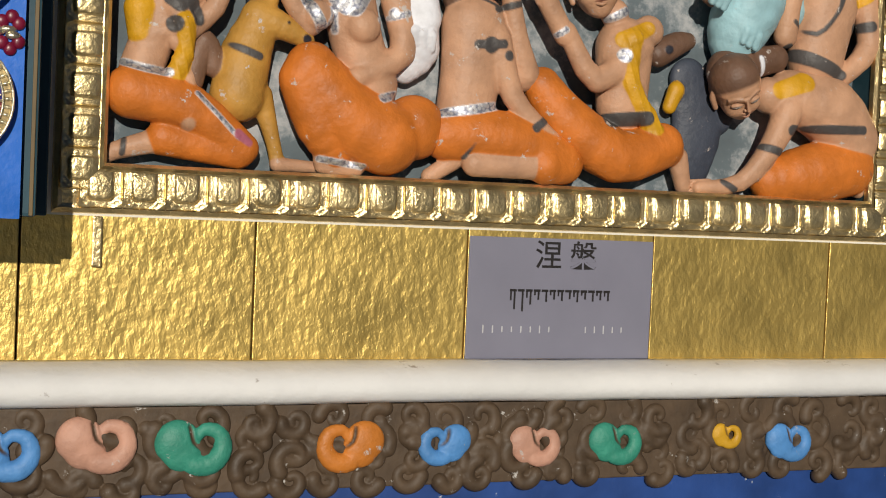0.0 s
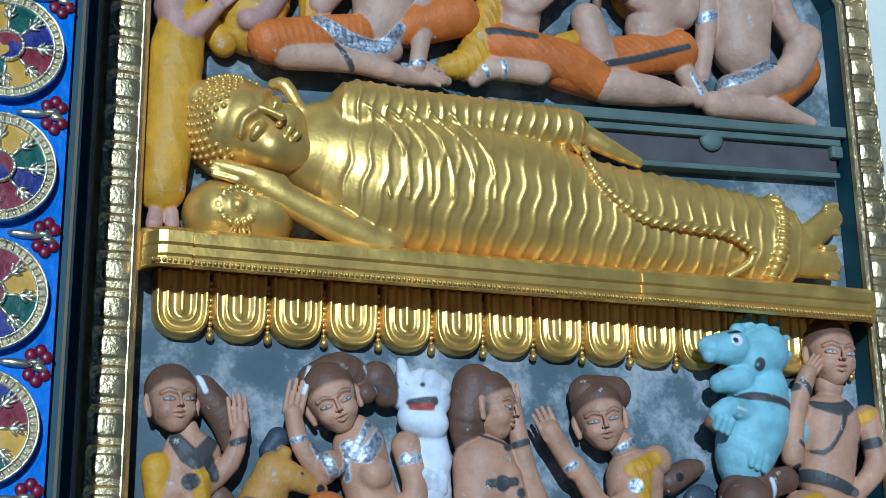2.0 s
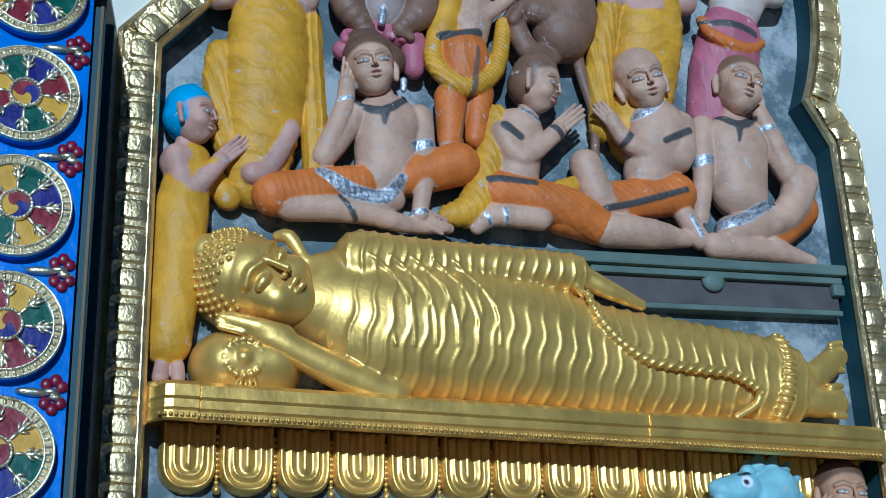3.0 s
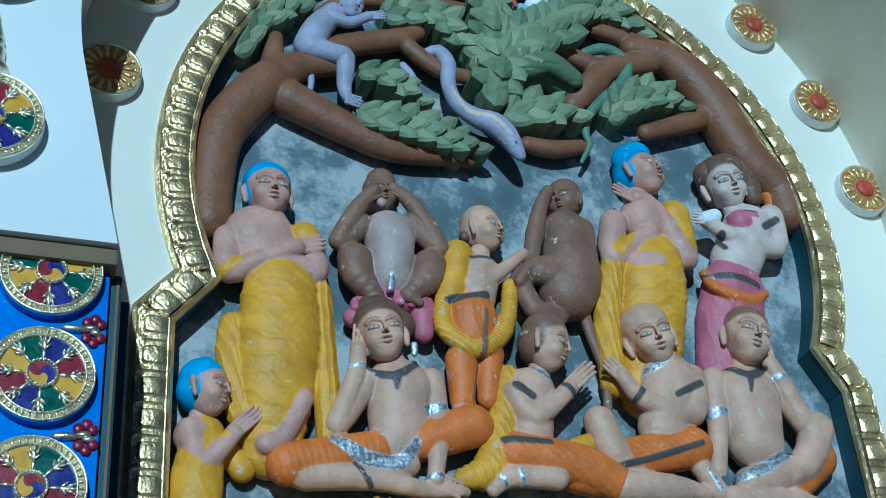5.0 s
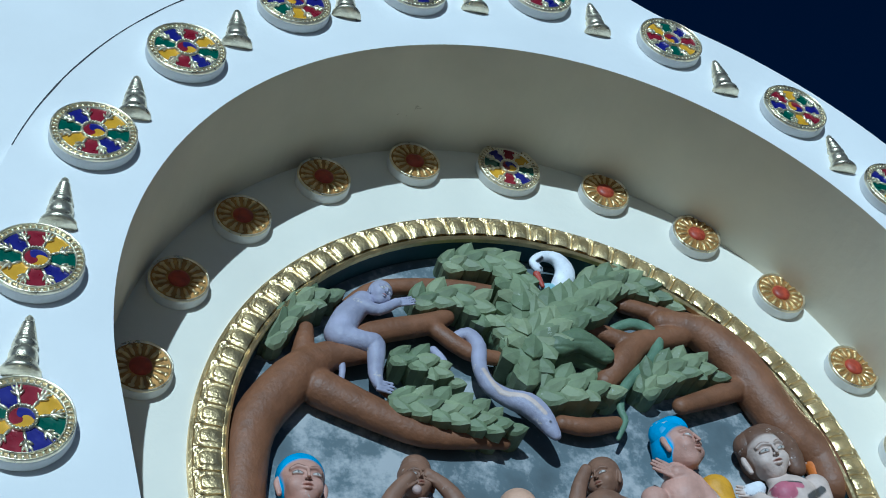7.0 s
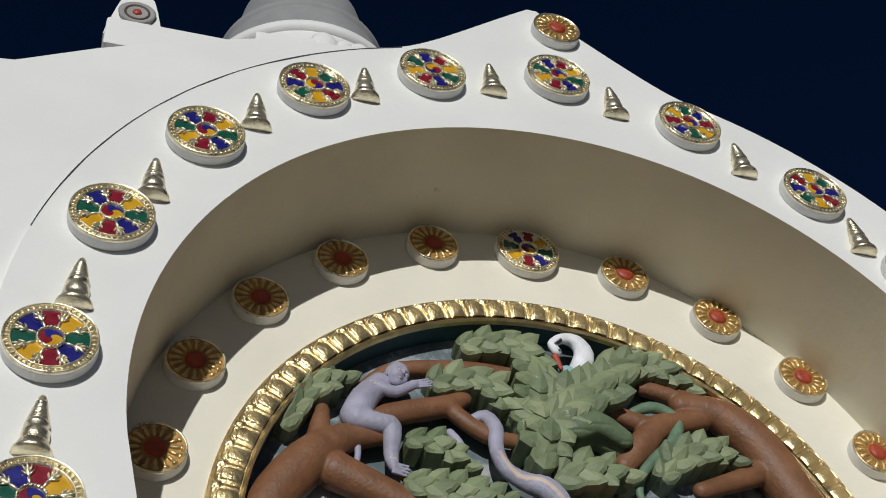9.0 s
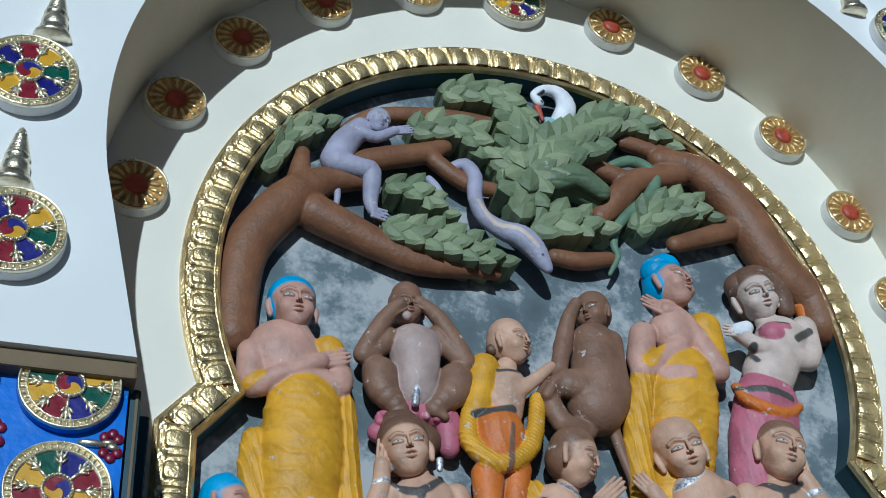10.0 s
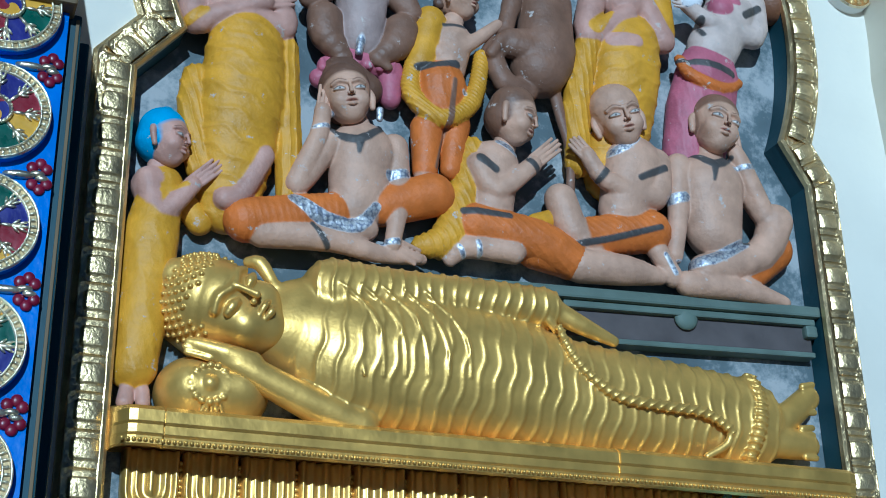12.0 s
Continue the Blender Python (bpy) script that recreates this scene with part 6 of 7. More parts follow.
g.limb("tan", (1.589, 0.06, 1.366, 0.0459), (1.532, 0.06, 1.269, 0.039), (1.373, 0.06, 1.208, 0.0407))
g.limb("orange", (1.589, 0.03, 1.303, 0.055), (1.502, 0.03, 1.218, 0.0448))
g.limb("tan", (1.321, 0.06, 1.167, 0.0316), (1.441, 0.065, 1.169, 0.0292), (1.591, 0.05, 1.16, 0.0142))
g.limb("tan", (1.482, 0.055, 1.192, 0.0207), (1.599, 0.05, 1.158, 0.0128))
g.stroke("dark", (1.356, 0.085, 1.518, 0.0099), (1.399, 0.095, 1.472, 0.0141), (1.459, 0.085, 1.509, 0.01))
g.stroke("dark", (1.399, 0.096, 1.472, 0.0113), (1.391, 0.098, 1.428, 0.0056))
g.stroke("silver", (1.29, 0.085, 1.376, 0.0151), (1.325, 0.085, 1.384, 0.0124))
g.stroke("silver", (1.294, 0.085, 1.211, 0.0094), (1.373, 0.09, 1.225, 0.015), (1.475, 0.09, 1.283, 0.0126))
g.stroke("dark", (1.484, 0.09, 1.288, 0.0098))
g.stroke("silver", (1.466, 0.1, 1.479, 0.0071), (1.516, 0.1, 1.49, 0.0072))
g.build("statue_lounging_mourner", label="painted cement relief of a seated mourner with raised knee", category="relief statue", group="relief figures")

g = Sculpt()
g.head(0.221, 0.06, 1.851, 0.0587, tilt=0, yaw=4, skin='rose', hair='blue', cap=0.3)
g.limb("rose", (0.227, 0.05, 1.779, 0.0387))
g.limb("rose", (0.202, 0.05, 1.728, 0.0849), (0.242, 0.05, 1.652, 0.0786), flat=0.62)
g.limb("rose", (0.13, 0.055, 1.713, 0.0353), (0.132, 0.06, 1.628, 0.0321), (0.184, 0.08, 1.646, 0.0241), (0.278, 0.09, 1.69, 0.0216))
g.fingers("rose", (0.278, 0.09, 1.69), (0.35, 0.09, 1.717), 0.0055)
g.limb("rose", (0.318, 0.06, 1.703, 0.0329), (0.323, 0.065, 1.648, 0.0352), (0.251, 0.07, 1.648, 0.0323))
g.limb("yellow", (0.303, 0.065, 1.736, 0.0385), (0.318, 0.06, 1.711, 0.0357))
g.limb("yellow", (0.248, 0.055, 1.597, 0.0831), (0.245, 0.05, 1.463, 0.0945), (0.237, 0.04, 1.316, 0.0798), (0.229, 0.03, 1.214, 0.0661), flat=0.66, fold=(0.0030,0.044,1.15,0.006))
g.limb("yellow", (0.34, 0.05, 1.607, 0.0271), (0.346, 0.05, 1.434, 0.029), (0.359, 0.045, 1.247, 0.0308), fold=(0.003,0.016,0.05,0.001))
g.limb("yellow", (0.146, 0.04, 1.497, 0.0316), (0.143, 0.04, 1.412, 0.0338), (0.165, 0.04, 1.281, 0.0306), fold=(0.003,0.016,0.3,0.001))
g.limb("rose", (0.292, 0.07, 1.318, 0.025), (0.250, 0.07, 1.226, 0.022), (0.215, 0.07, 1.206, 0.024))
g.stroke("yellow", (0.114, 0.09, 1.614, 0.0125), (0.144, 0.09, 1.641, 0.0126))
g.stroke("yellow", (0.181, 0.105, 1.522, 0.0123), (0.307, 0.105, 1.555, 0.0124))
g.build("statue_standing_monk", label="painted cement relief of a standing monk with crossed arms", category="relief statue", group="relief figures")

g = Sculpt()
g.head(0.5, 0.055, 1.894, 0.0431, tilt=0, yaw=0, skin='brown', hair='brown')
g.limb("brown", (0.502, 0.05, 1.935, 0.0376))
g.limb("pearl", (0.491, 0.08, 1.855, 0.012))
g.limb("pearl", (0.515, 0.05, 1.782, 0.0649), (0.517, 0.05, 1.665, 0.0498), flat=0.8)
g.limb("brown", (0.449, 0.055, 1.799, 0.0309), (0.388, 0.06, 1.743, 0.0249), (0.437, 0.075, 1.84, 0.0211), (0.476, 0.085, 1.886, 0.0147))
g.limb("brown", (0.575, 0.055, 1.821, 0.0314), (0.638, 0.06, 1.757, 0.0255), (0.577, 0.075, 1.857, 0.0214), (0.522, 0.085, 1.898, 0.0148))
g.fingers("brown", (0.445, 0.085, 1.851), (0.489, 0.09, 1.885), 0.004)
g.fingers("brown", (0.553, 0.085, 1.879), (0.51, 0.09, 1.895), 0.004)
g.limb("brown", (0.426, 0.055, 1.701, 0.0414), (0.431, 0.06, 1.653, 0.0383), (0.469, 0.065, 1.603, 0.0218))
g.limb("brown", (0.612, 0.055, 1.708, 0.0421), (0.595, 0.06, 1.663, 0.0389), (0.55, 0.065, 1.615, 0.022))
g.limb("brown", (0.46, 0.07, 1.591, 0.0128), (0.487, 0.07, 1.58, 0.0102))
g.limb("brown", (0.555, 0.07, 1.606, 0.0129), (0.575, 0.07, 1.594, 0.0103))
g.limb("silver", (0.511, 0.08, 1.676, 0.0078), (0.499, 0.085, 1.611, 0.009))
g.build("statue_seated_monkey", label="painted cement relief of a monkey covering its eyes", category="relief statue", group="relief figures")

g = Sculpt()
g.limb("pink", (0.442, 0.04, 1.584, 0.0272), (0.51, 0.04, 1.616, 0.0358), (0.592, 0.04, 1.606, 0.0277), k=0.004)
g.limb("pink", (0.591, 0.04, 1.591, 0.0304), (0.589, 0.04, 1.53, 0.0246))
g.limb("pink", (0.422, 0.04, 1.551, 0.0243))
g.limb("pink", (0.423, 0.06, 1.569, 0.0115), (0.421, 0.06, 1.588, 0.0064), k=0.002)
g.limb("pink", (0.45, 0.06, 1.579, 0.0115), (0.449, 0.06, 1.598, 0.0064), k=0.002)
g.limb("pink", (0.476, 0.06, 1.589, 0.0115), (0.477, 0.06, 1.609, 0.0064), k=0.002)
g.limb("pink", (0.504, 0.06, 1.599, 0.0116), (0.506, 0.06, 1.619, 0.0065), k=0.002)
g.limb("pink", (0.531, 0.06, 1.597, 0.0116), (0.534, 0.06, 1.617, 0.0065), k=0.002)
g.limb("pink", (0.558, 0.06, 1.595, 0.0116), (0.563, 0.06, 1.616, 0.0065), k=0.002)
g.limb("pink", (0.585, 0.06, 1.593, 0.0117), (0.591, 0.06, 1.614, 0.0065), k=0.002)
g.build("lotus_pedestal", label="pink painted crown ornament with petals under the monkey", category="ornament", group="relief figures")

g = Sculpt()
g.head(0.989, 0.055, 1.954, 0.0455, tilt=-5, yaw=-50, nod=0, skin='brown', hair='brown')
g.limb("brown", (0.985, 0.05, 1.863, 0.0599), (0.987, 0.05, 1.739, 0.0764), (0.966, 0.05, 1.679, 0.0726), flat=0.8)
g.limb("brown", (0.894, 0.06, 1.832, 0.025), (0.913, 0.07, 1.913, 0.0194), (0.939, 0.075, 1.966, 0.0156))
g.limb("brown", (0.87, 0.065, 1.752, 0.0217), (0.893, 0.065, 1.837, 0.0221))
g.limb("brown", (1.028, 0.06, 1.872, 0.0301), (1.011, 0.07, 1.763, 0.025), (0.878, 0.08, 1.739, 0.0173), (0.829, 0.08, 1.68, 0.0134))
g.limb("brown", (0.847, 0.06, 1.711, 0.0259), (0.895, 0.07, 1.72, 0.0346), (0.96, 0.07, 1.707, 0.0377))
g.limb("brown", (0.838, 0.06, 1.694, 0.0258), (0.868, 0.06, 1.62, 0.0284), (0.929, 0.05, 1.611, 0.0286))
g.limb("brown", (1.005, 0.04, 1.651, 0.0175), (1.024, 0.04, 1.56, 0.0136), (1.043, 0.04, 1.472, 0.0121), (1.036, 0.04, 1.353, 0.0106), (1.047, 0.04, 1.325, 0.0079))
g.build("statue_crouching_monkey", label="painted cement relief of a brown monkey facing sideways", category="relief statue", group="relief figures")

g = Sculpt()
g.head(1.228, 0.06, 2.073, 0.0603, tilt=4, yaw=28, nod=-12, skin='rose', hair='blue', cap=0.3)
g.limb("blue", (1.198, 0.05, 2.122, 0.0447), (1.226, 0.05, 2.142, 0.0418))
g.limb("rose", (1.206, 0.05, 1.997, 0.0376))
g.limb("rose", (1.213, 0.05, 1.928, 0.0683), flat=0.8)
g.limb("rose", (1.123, 0.055, 1.909, 0.0367), (1.104, 0.06, 1.801, 0.033), (1.206, 0.08, 1.873, 0.026))
g.limb("rose", (1.31, 0.065, 1.823, 0.0339), (1.234, 0.08, 1.955, 0.0249), (1.186, 0.085, 1.978, 0.0201))
g.fingers("rose", (1.193, 0.085, 1.971), (1.118, 0.085, 2.006), 0.0055)
g.limb("yellow", (1.304, 0.055, 1.958, 0.0441), (1.312, 0.055, 1.855, 0.0404))
g.limb("yellow", (1.127, 0.065, 1.818, 0.0241), (1.096, 0.05, 1.756, 0.0328), (1.066, 0.04, 1.597, 0.0349), (1.062, 0.04, 1.444, 0.0313), fold=(0.003,0.016,0.1,0.001))
g.limb("yellow", (1.217, 0.055, 1.806, 0.0823), (1.208, 0.05, 1.724, 0.0903), (1.191, 0.03, 1.588, 0.0829), (1.162, 0.015, 1.439, 0.0725), flat=0.6, fold=(0.0030,0.044,1.9,0.006))
g.stroke("rose", (1.157, 0.105, 1.782, 0.0209), (1.212, 0.105, 1.782, 0.018))
g.stroke("yellow", (1.112, 0.095, 1.814, 0.0209), (1.15, 0.095, 1.862, 0.0114))
g.build("statue_thinking_monk", label="painted cement relief of a standing monk with palms at his cheek", category="relief statue", group="relief figures")

g = Sculpt()
g.head(1.477, 0.06, 2.079, 0.0622, tilt=-14, yaw=-8, nod=8, skin='ivory')
g.limb("hair", (1.44, 0.05, 2.113, 0.0427), (1.497, 0.05, 2.142, 0.0498), (1.546, 0.05, 2.123, 0.0433))
g.limb("hair", (1.563, 0.055, 2.095, 0.0299), (1.569, 0.05, 2.063, 0.0265))
g.limb("orange", (1.637, 0.03, 2.126, 0.0338), (1.649, 0.03, 2.053, 0.0302), (1.624, 0.03, 1.976, 0.0231))
g.limb("ivory", (1.499, 0.05, 2.014, 0.0326))
g.limb("ivory", (1.531, 0.05, 1.956, 0.0714), (1.468, 0.05, 1.84, 0.0697), flat=0.75)
g.limb("pink", (1.487, 0.08, 1.947, 0.0352))
g.limb("ivory", (1.606, 0.055, 2.002, 0.0363), (1.587, 0.065, 1.894, 0.0323), (1.45, 0.085, 1.897, 0.0237), (1.379, 0.09, 1.931, 0.0204))
g.limb("white", (1.377, 0.095, 1.936, 0.0204), (1.404, 0.095, 1.949, 0.019))
g.fingers("ivory", (1.385, 0.095, 1.932), (1.333, 0.095, 1.933), 0.005)
g.limb("pink", (1.445, 0.05, 1.76, 0.0843), (1.424, 0.03, 1.653, 0.0924), (1.399, 0.015, 1.529, 0.0818), flat=0.6, fold=(0.0015,0.03,0.1,0.002))
g.limb("orange", (1.359, 0.06, 1.783, 0.0131), (1.371, 0.085, 1.729, 0.0159), (1.456, 0.085, 1.705, 0.016), (1.523, 0.065, 1.743, 0.0133), fold=(0.002,0.008,1.0,0.0))
g.stroke("dark", (1.346, 0.1, 1.769, 0.0101), (1.415, 0.105, 1.765, 0.0102), (1.491, 0.095, 1.749, 0.0103))
g.stroke("dark", (1.546, 0.09, 1.933, 0.0106), (1.599, 0.085, 1.972, 0.0108))
g.stroke("dark", (1.41, 0.11, 1.888, 0.0118), (1.42, 0.11, 1.856, 0.0088))
g.stroke("dark", (1.479, 0.09, 1.98, 0.0061), (1.528, 0.09, 1.974, 0.0061))
g.stroke("pink", (1.461, 0.09, 1.971, 0.0091), (1.527, 0.09, 1.965, 0.0091))
g.build("statue_standing_lady", label="painted cement relief of a pale lady in a pink skirt", category="relief statue", group="relief figures")

g = Sculpt()
g.limb("lilac", (0.641, 0.055, 2.372, 0.012), (0.679, 0.06, 2.384, 0.0191), (0.701, 0.065, 2.34, 0.0221), (0.697, 0.065, 2.27, 0.0203), (0.714, 0.07, 2.205, 0.0216), (0.758, 0.075, 2.168, 0.0261), (0.808, 0.08, 2.149, 0.0338), (0.838, 0.085, 2.114, 0.0306), (0.86, 0.085, 2.072, 0.0213), (0.869, 0.085, 2.056, 0.0143), k=0.006)
g.limb("lilac", (0.58, 0.05, 2.321, 0.0118), (0.601, 0.055, 2.281, 0.0132), (0.615, 0.055, 2.221, 0.0073))
g.stroke("ink", (0.822, 0.115, 2.065, 0.0043))
g.stroke("ink", (0.851, 0.115, 2.081, 0.0043))
g.stroke("ivory", (0.7, 0.085, 2.247, 0.0058), (0.736, 0.095, 2.171, 0.0072), (0.794, 0.1, 2.155, 0.0072), (0.839, 0.11, 2.104, 0.0057))
g.build("statue_cobra", label="painted cement relief of a pale grey cobra", category="relief animal", group="relief figures")

g = Sculpt()
g.limb("snake", (1.117, 0.055, 2.476, 0.0143), (1.17, 0.06, 2.499, 0.0176), (1.22, 0.06, 2.488, 0.0176), (1.242, 0.06, 2.445, 0.0175), (1.211, 0.06, 2.379, 0.0173), (1.146, 0.06, 2.311, 0.0154), (1.097, 0.055, 2.248, 0.0137), (1.086, 0.05, 2.192, 0.0106), (1.092, 0.05, 2.156, 0.009), (1.063, 0.045, 2.099, 0.0059), k=0.005)
g.build("statue_green_snake", label="painted cement relief of a green snake", category="relief animal", group="relief figures")

g = Sculpt()
g.head(0.44, 0.075, 2.469, 0.0333, tilt=20, yaw=25, skin='lilac', hair='lilac')
g.limb("lilac", (0.393, 0.065, 2.446, 0.0315), (0.35, 0.065, 2.387, 0.0374), (0.325, 0.065, 2.323, 0.0399))
g.limb("lilac", (0.33, 0.07, 2.311, 0.0337), (0.387, 0.075, 2.299, 0.0291), (0.417, 0.075, 2.291, 0.026), (0.413, 0.07, 2.205, 0.0196), (0.418, 0.07, 2.169, 0.0141))
g.fingers("lilac", (0.416, 0.075, 2.161), (0.457, 0.075, 2.154), 0.005)
g.limb("lilac", (0.389, 0.08, 2.421, 0.0203), (0.43, 0.085, 2.406, 0.0162), (0.48, 0.085, 2.44, 0.0134))
g.fingers("lilac", (0.48, 0.085, 2.44), (0.536, 0.08, 2.463), 0.004)
g.limb("lilac", (0.313, 0.055, 2.329, 0.0116), (0.327, 0.055, 2.266, 0.0101), (0.333, 0.05, 2.215, 0.0086), (0.324, 0.05, 2.164, 0.0071))
g.build("statue_grey_monkey", label="painted cement relief of a grey monkey on a branch", category="relief animal", group="relief figures")

g = Sculpt()
g.limb("white", (0.913, 0.07, 2.654, 0.0144), (0.904, 0.07, 2.682, 0.0144), (0.936, 0.07, 2.71, 0.0162), (0.978, 0.07, 2.704, 0.0223), (0.998, 0.065, 2.662, 0.0291), (0.979, 0.06, 2.604, 0.0322), k=0.006)
g.limb("red", (0.901, 0.08, 2.624, 0.0111), (0.913, 0.08, 2.58, 0.0063))
g.limb("pale_blue", (0.938, 0.06, 2.588, 0.0219), (0.96, 0.055, 2.576, 0.0236))
g.limb("white", (0.997, 0.06, 2.612, 0.0204), (0.998, 0.055, 2.563, 0.0095))
g.stroke("ink", (0.918, 0.088, 2.651, 0.0048))
g.stroke("ink", (0.928, 0.085, 2.694, 0.0048), (0.909, 0.085, 2.674, 0.0048))
g.build("statue_heron", label="painted cement relief of a white heron with red beak", category="relief animal", group="relief figures")


# ---- the tree of the relief ----
LEAF = material("chalky_green_leaf_paint", (0.165, 0.235, 0.135), 0.6, vary=0.22, scale=16, bump=0.4, bump_scale=90, chips=(0.42, 0.46, 0.38), chip_amount=0.02, chip_scale=30)
n_leaf, l_leaf = LEAF.node_tree.nodes, LEAF.node_tree.links
info = n_leaf.new("ShaderNodeObjectInfo")
tone = n_leaf.new("ShaderNodeMix")
tone.data_type = "RGBA"
tone.inputs["A"].default_value, tone.inputs["B"].default_value = (0.15, 0.195, 0.105, 1), (0.27, 0.31, 0.175, 1)
l_leaf.new(info.outputs["Random"], tone.inputs["Factor"])
l_leaf.new(tone.outputs["Result"], [x for x in n_leaf if x.bl_idname == "ShaderNodeMix" and x.blend_type == "MULTIPLY"][0].inputs["A"])


def leaf_block(x, h, z, length, width, way, tip, parent):
    """A leaf carved as a block: a ridged pointed face, with sides that run straight back to the panel."""
    ring = [(0.60, 0.0), (0.38, 0.31), (0.08, 0.48), (-0.24, 0.46), (-0.46, 0.22), (-0.50, 0.0), (-0.46, -0.22), (-0.24, -0.46), (0.08, -0.48), (0.38, -0.31)]
    c, d = math.cos(way), math.sin(way)
    bm = bmesh.new()

    def at(a, b, up):
        return bm.verts.new((x + a * length * c - b * width * d, BACK - up, z + a * length * d + b * width * c))

    face = [at(a, b, h + tip * a - 0.012 * (abs(b) / 0.48) ** 2 + random.uniform(-0.0015, 0.0015)) for a, b in ring]
    inner = [at(a * 0.72, b * 0.72, h + tip * a * 0.72 + 0.004 - 0.005 * (abs(b) / 0.48) ** 2) for a, b in ring]
    back = [at(a * 0.93, b * 0.93, 0.0) for a, b in ring]
    mid = [at(a, 0, h + tip * a + 0.007) for a in (-0.22, 0.22)]
    n = len(ring)
    for i in range(n):
        j = (i + 1) % n
        bm.faces.new((face[i], face[j], inner[j], inner[i]))
        bm.faces.new((face[j], face[i], back[i], back[j]))
    for i in range(n):
        j = (i + 1) % n
        p, q = mid[ring[i][0] > 0], mid[ring[j][0] > 0]
        bm.faces.new((inner[i], inner[j], q) if p == q else (inner[i], inner[j], q, p))
    bmesh.ops.recalc_face_normals(bm, faces=bm.faces)
    part("leaf", bm, LEAF, parent)


def foliage(*pts, leafy=True):
    """A clump of thick overlapping leaf blocks along a line of (x, height, z, radius)."""
    g = Sculpt()
    g.limb("leaf", *[(x, h * 0.55, z, r * 0.80) for x, h, z, r in pts], flat=1.0, k=0.003)
    if not leafy:
        g.limb("leaf", *[(x, h + 0.004, z + 0.012, r * 0.9) for x, h, z, r in pts], flat=0.7, k=0.003)
        for x, h, z, r in pts:
            g.groove((x - 0.03, h + r * 0.6, z - 0.012, 0.003), (x + 0.03, h + r * 0.6, z - 0.006, 0.003))
    clump = g.build("foliage", tree, cell=0.0028, mat=BARK_PAINT)
    if not leafy:
        return
    P = np.array(pts)
    d = np.r_[0, np.cumsum(np.linalg.norm(np.diff(P[:, [0, 2]], axis=0), axis=1))]
    count = max(3, round(d[-1] / 0.050))
    for i in range(count + 1):
        s = d[-1] * i / count
        x, h, z, r = (float(np.interp(s, d, P[:, c])) for c in range(4))
        j = min(len(P) - 2, max(0, int(np.searchsorted(d, s, "right")) - 1))
        u = P[j + 1] - P[j]
        way = math.atan2(u[2], u[0])
        for lean, side in ((0.8, 0.55), (-0.8, -0.55), (0.0, 0.0)):
            if side and i == count:
                continue
            a = way + lean + random.uniform(-0.2, 0.2)
            o = side * r + random.uniform(-0.003, 0.003)
            shift = 0.016 if side == 0 else 0.0
            leaf_block(x - math.sin(way) * o + shift * math.cos(way), h + r * (0.42 - 0.26 * abs(side)) + 0.004 * (i % 2), z + math.cos(way) * o + shift * math.sin(way), r * random.uniform(1.75, 2.05), r * random.uniform(1.4, 1.65), a, random.uniform(0.012, 0.024), clump)


tree = empty("relief_tree", label="painted cement relief tree with brown branches and green leaves", category="relief tree")
g = Sculpt()
g.limb("bark", (0.088, 0.03, 1.774, 0.0535), (0.091, 0.03, 1.881, 0.0546), (0.111, 0.035, 2.028, 0.0585), (0.204, 0.04, 2.175, 0.0603), (0.294, 0.045, 2.258, 0.0427), (0.397, 0.05, 2.285, 0.0297))
g.limb("bark", (0.227, 0.04, 2.212, 0.0344), (0.238, 0.045, 2.294, 0.0268), (0.244, 0.045, 2.347, 0.019))
g.limb("bark", (0.278, 0.04, 2.158, 0.0525), (0.412, 0.04, 2.098, 0.0444), (0.54, 0.04, 2.052, 0.0366), (0.681, 0.04, 2.054, 0.0265), (0.746, 0.035, 2.054, 0.0186))
g.limb("bark", (0.335, 0.045, 2.276, 0.0349), (0.416, 0.05, 2.351, 0.0341), (0.555, 0.05, 2.403, 0.032), (0.626, 0.05, 2.443, 0.0239))
g.limb("bark", (0.581, 0.05, 2.404, 0.0251), (0.678, 0.05, 2.329, 0.0249), (0.77, 0.045, 2.325, 0.0209), (0.85, 0.04, 2.341, 0.0197))
g.limb("bark", (0.341, 0.03, 2.435, 0.0194), (0.418, 0.035, 2.512, 0.024), (0.504, 0.04, 2.543, 0.0242), (0.668, 0.04, 2.567, 0.0246), (0.792, 0.04, 2.566, 0.0219))
g.limb("bark", (1.683, 0.03, 2.039, 0.0591), (1.673, 0.03, 2.122, 0.0627), (1.582, 0.035, 2.216, 0.0687), (1.492, 0.04, 2.411, 0.0699), (1.393, 0.045, 2.514, 0.0549), (1.278, 0.045, 2.534, 0.0363))
g.limb("bark", (1.385, 0.04, 2.527, 0.0428), (1.268, 0.04, 2.568, 0.0304), (1.171, 0.04, 2.587, 0.0242))
g.limb("bark", (1.323, 0.045, 2.49, 0.0362), (1.193, 0.045, 2.443, 0.0384), (1.121, 0.045, 2.358, 0.0405), (1.064, 0.04, 2.292, 0.0314))
g.limb("bark", (1.167, 0.045, 2.438, 0.0295), (1.05, 0.045, 2.473, 0.0264))
g.limb("bark", (1.51, 0.04, 2.353, 0.0423), (1.421, 0.045, 2.299, 0.0326), (1.269, 0.05, 2.229, 0.0245))
g.limb("bark", (0.915, 0.04, 2.133, 0.0233), (0.985, 0.04, 2.13, 0.0262), (1.069, 0.04, 2.153, 0.0209))
g.limb("bark", (0.442, 0.05, 2.171, 0.0185), (0.464, 0.05, 2.148, 0.0142))
g.groove((0.368, 0.09, 2.126, 0.0042), (0.379, 0.09, 2.096, 0.0042), (0.373, 0.09, 2.056, 0.0041))
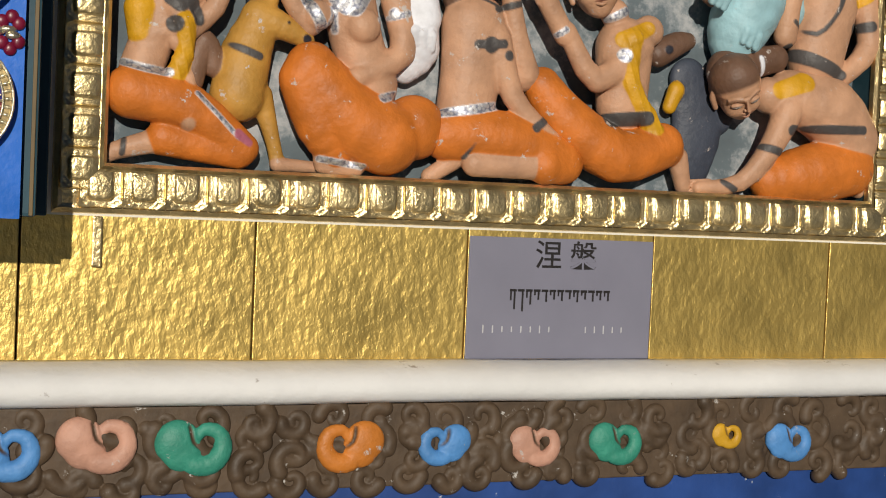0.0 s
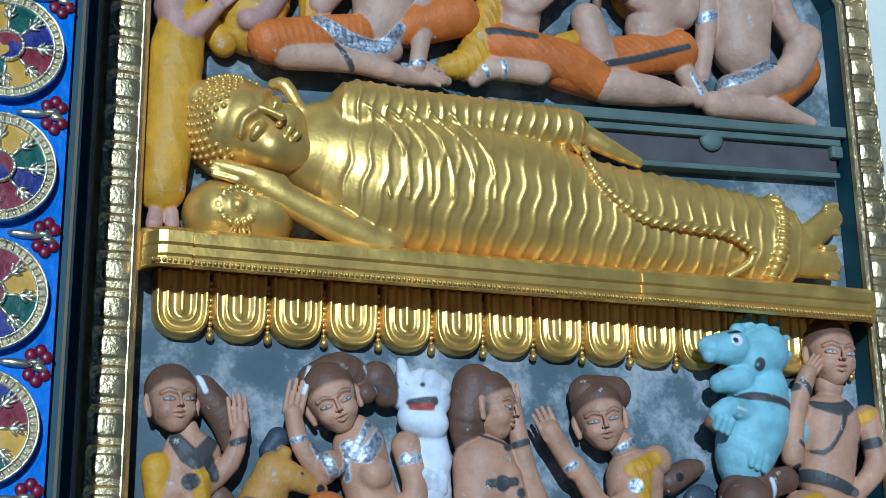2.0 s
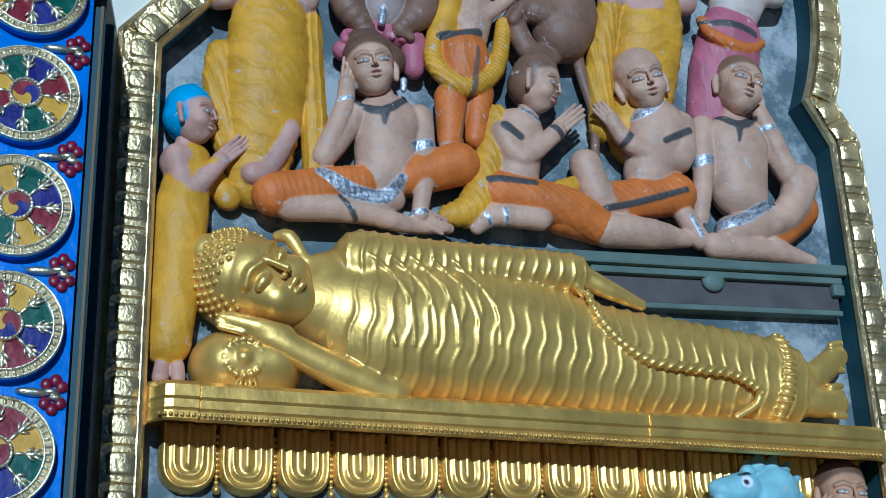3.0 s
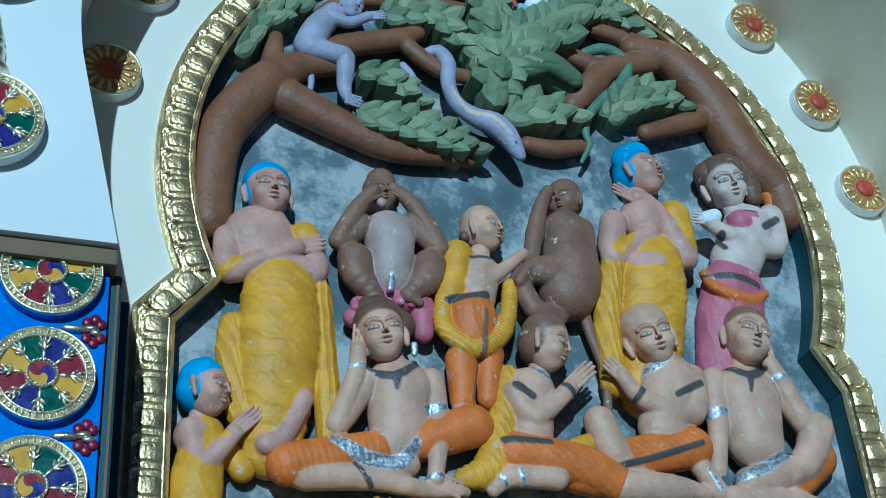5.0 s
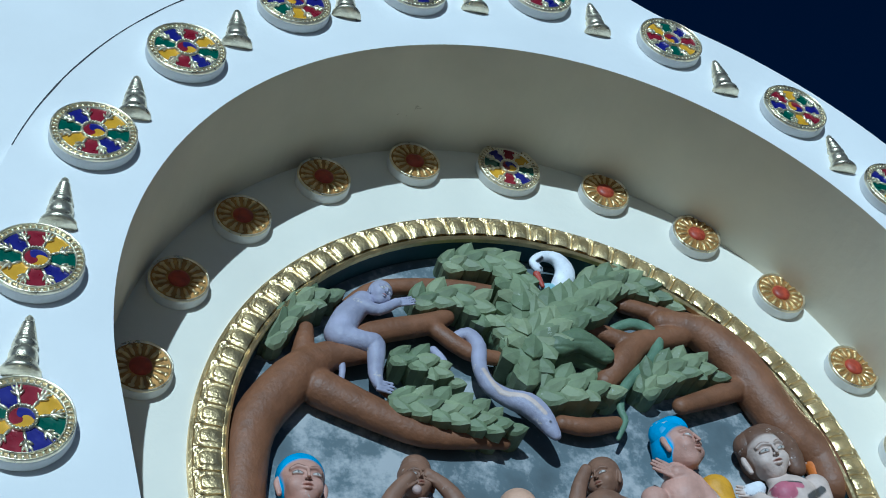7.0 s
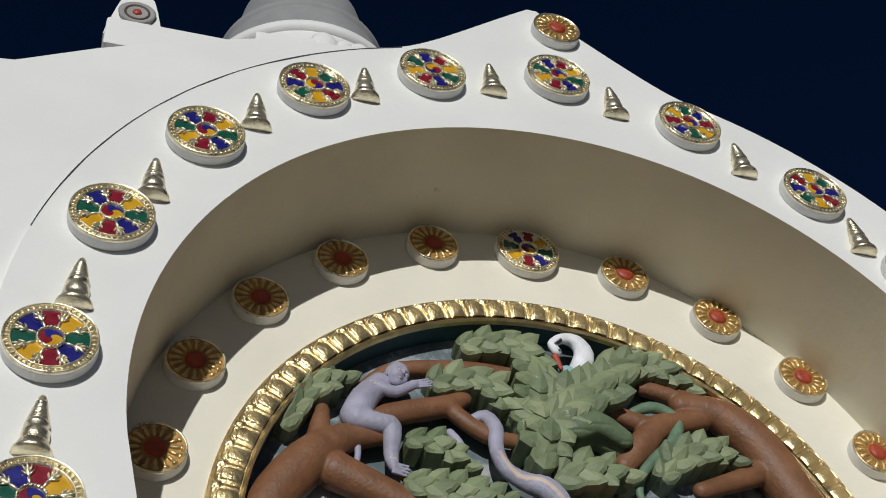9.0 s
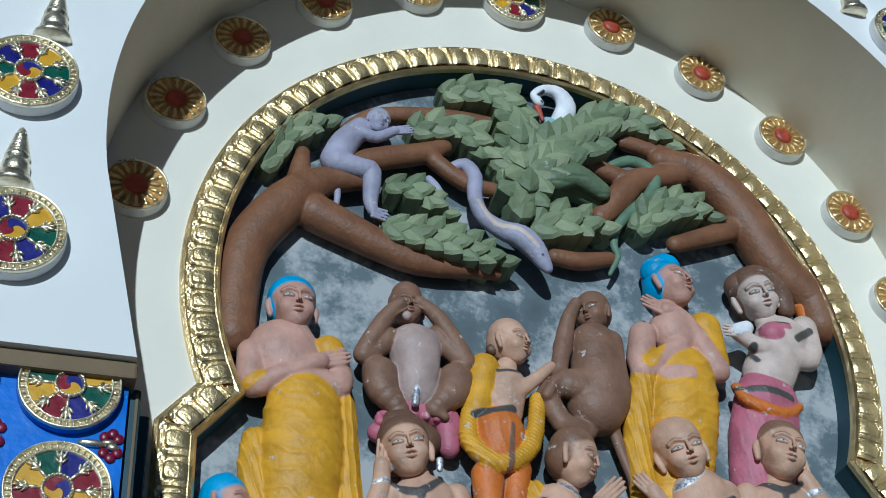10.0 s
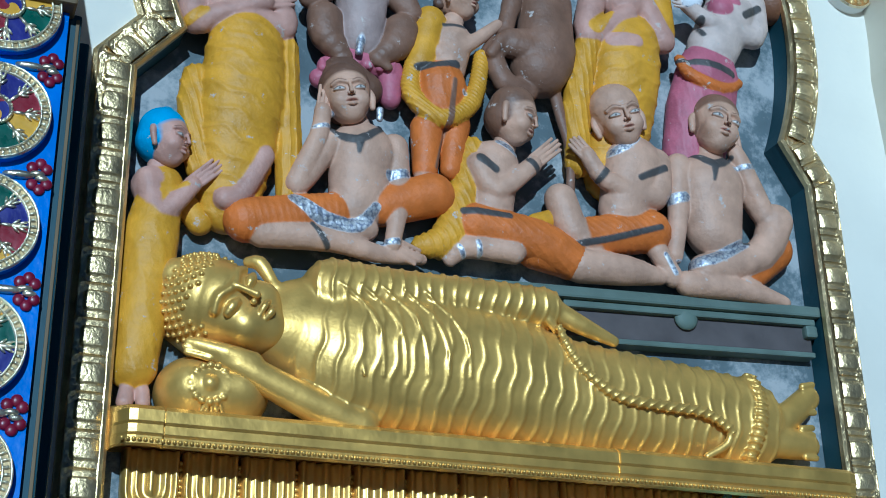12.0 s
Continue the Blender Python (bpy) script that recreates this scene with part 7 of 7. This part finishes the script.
g.groove((0.569, 0.09, 2.401, 0.0045), (0.57, 0.09, 2.362, 0.0044), (0.558, 0.09, 2.34, 0.0044))
g.build("trunk", tree, mat=BARK_PAINT)
foliage((0.146, 0.05, 2.296, 0.0331), (0.184, 0.06, 2.386, 0.0368), (0.243, 0.06, 2.438, 0.0372), (0.297, 0.055, 2.454, 0.0281))
foliage((0.556, 0.06, 2.485, 0.0318), (0.647, 0.065, 2.514, 0.0386), (0.709, 0.065, 2.482, 0.0417), (0.77, 0.065, 2.403, 0.0413))
foliage((0.653, 0.06, 2.639, 0.0296), (0.739, 0.065, 2.669, 0.0399), (0.818, 0.07, 2.639, 0.0432), (0.852, 0.07, 2.55, 0.0492))
foliage((0.479, 0.065, 2.268, 0.0274), (0.545, 0.07, 2.258, 0.0365), (0.612, 0.065, 2.209, 0.0243))
foliage((0.47, 0.075, 2.12, 0.0325), (0.542, 0.08, 2.111, 0.0385), (0.644, 0.08, 2.093, 0.0386), (0.751, 0.07, 2.074, 0.027))
foliage((0.838, 0.075, 2.564, 0.0492), (0.827, 0.075, 2.437, 0.0481))
foliage((0.878, 0.08, 2.443, 0.0483), (0.982, 0.085, 2.501, 0.0525), (1.08, 0.075, 2.573, 0.0503))
foliage((1.073, 0.065, 2.62, 0.044), (1.185, 0.065, 2.666, 0.0448), (1.255, 0.06, 2.65, 0.0416), (1.308, 0.055, 2.6, 0.0311))
foliage((0.799, 0.075, 2.361, 0.0474), (0.845, 0.08, 2.356, 0.0506), (0.821, 0.075, 2.258, 0.0528))
foliage((0.873, 0.07, 2.215, 0.0403), (0.953, 0.075, 2.235, 0.0439), (1.045, 0.065, 2.231, 0.0317))
foliage((1.167, 0.06, 2.266, 0.029), (1.214, 0.07, 2.326, 0.0392), (1.315, 0.07, 2.364, 0.0399), (1.385, 0.06, 2.345, 0.0301))
foliage((0.868, 0.09, 2.382, 0.0445), (0.955, 0.09, 2.43, 0.0485))
foliage((0.773, 0.07, 2.41, 0.0318), (0.819, 0.075, 2.405, 0.0351))
foliage((0.922, 0.085, 2.347, 0.0413), (0.98, 0.09, 2.37, 0.0417), (1.054, 0.08, 2.337, 0.0322), leafy=False)
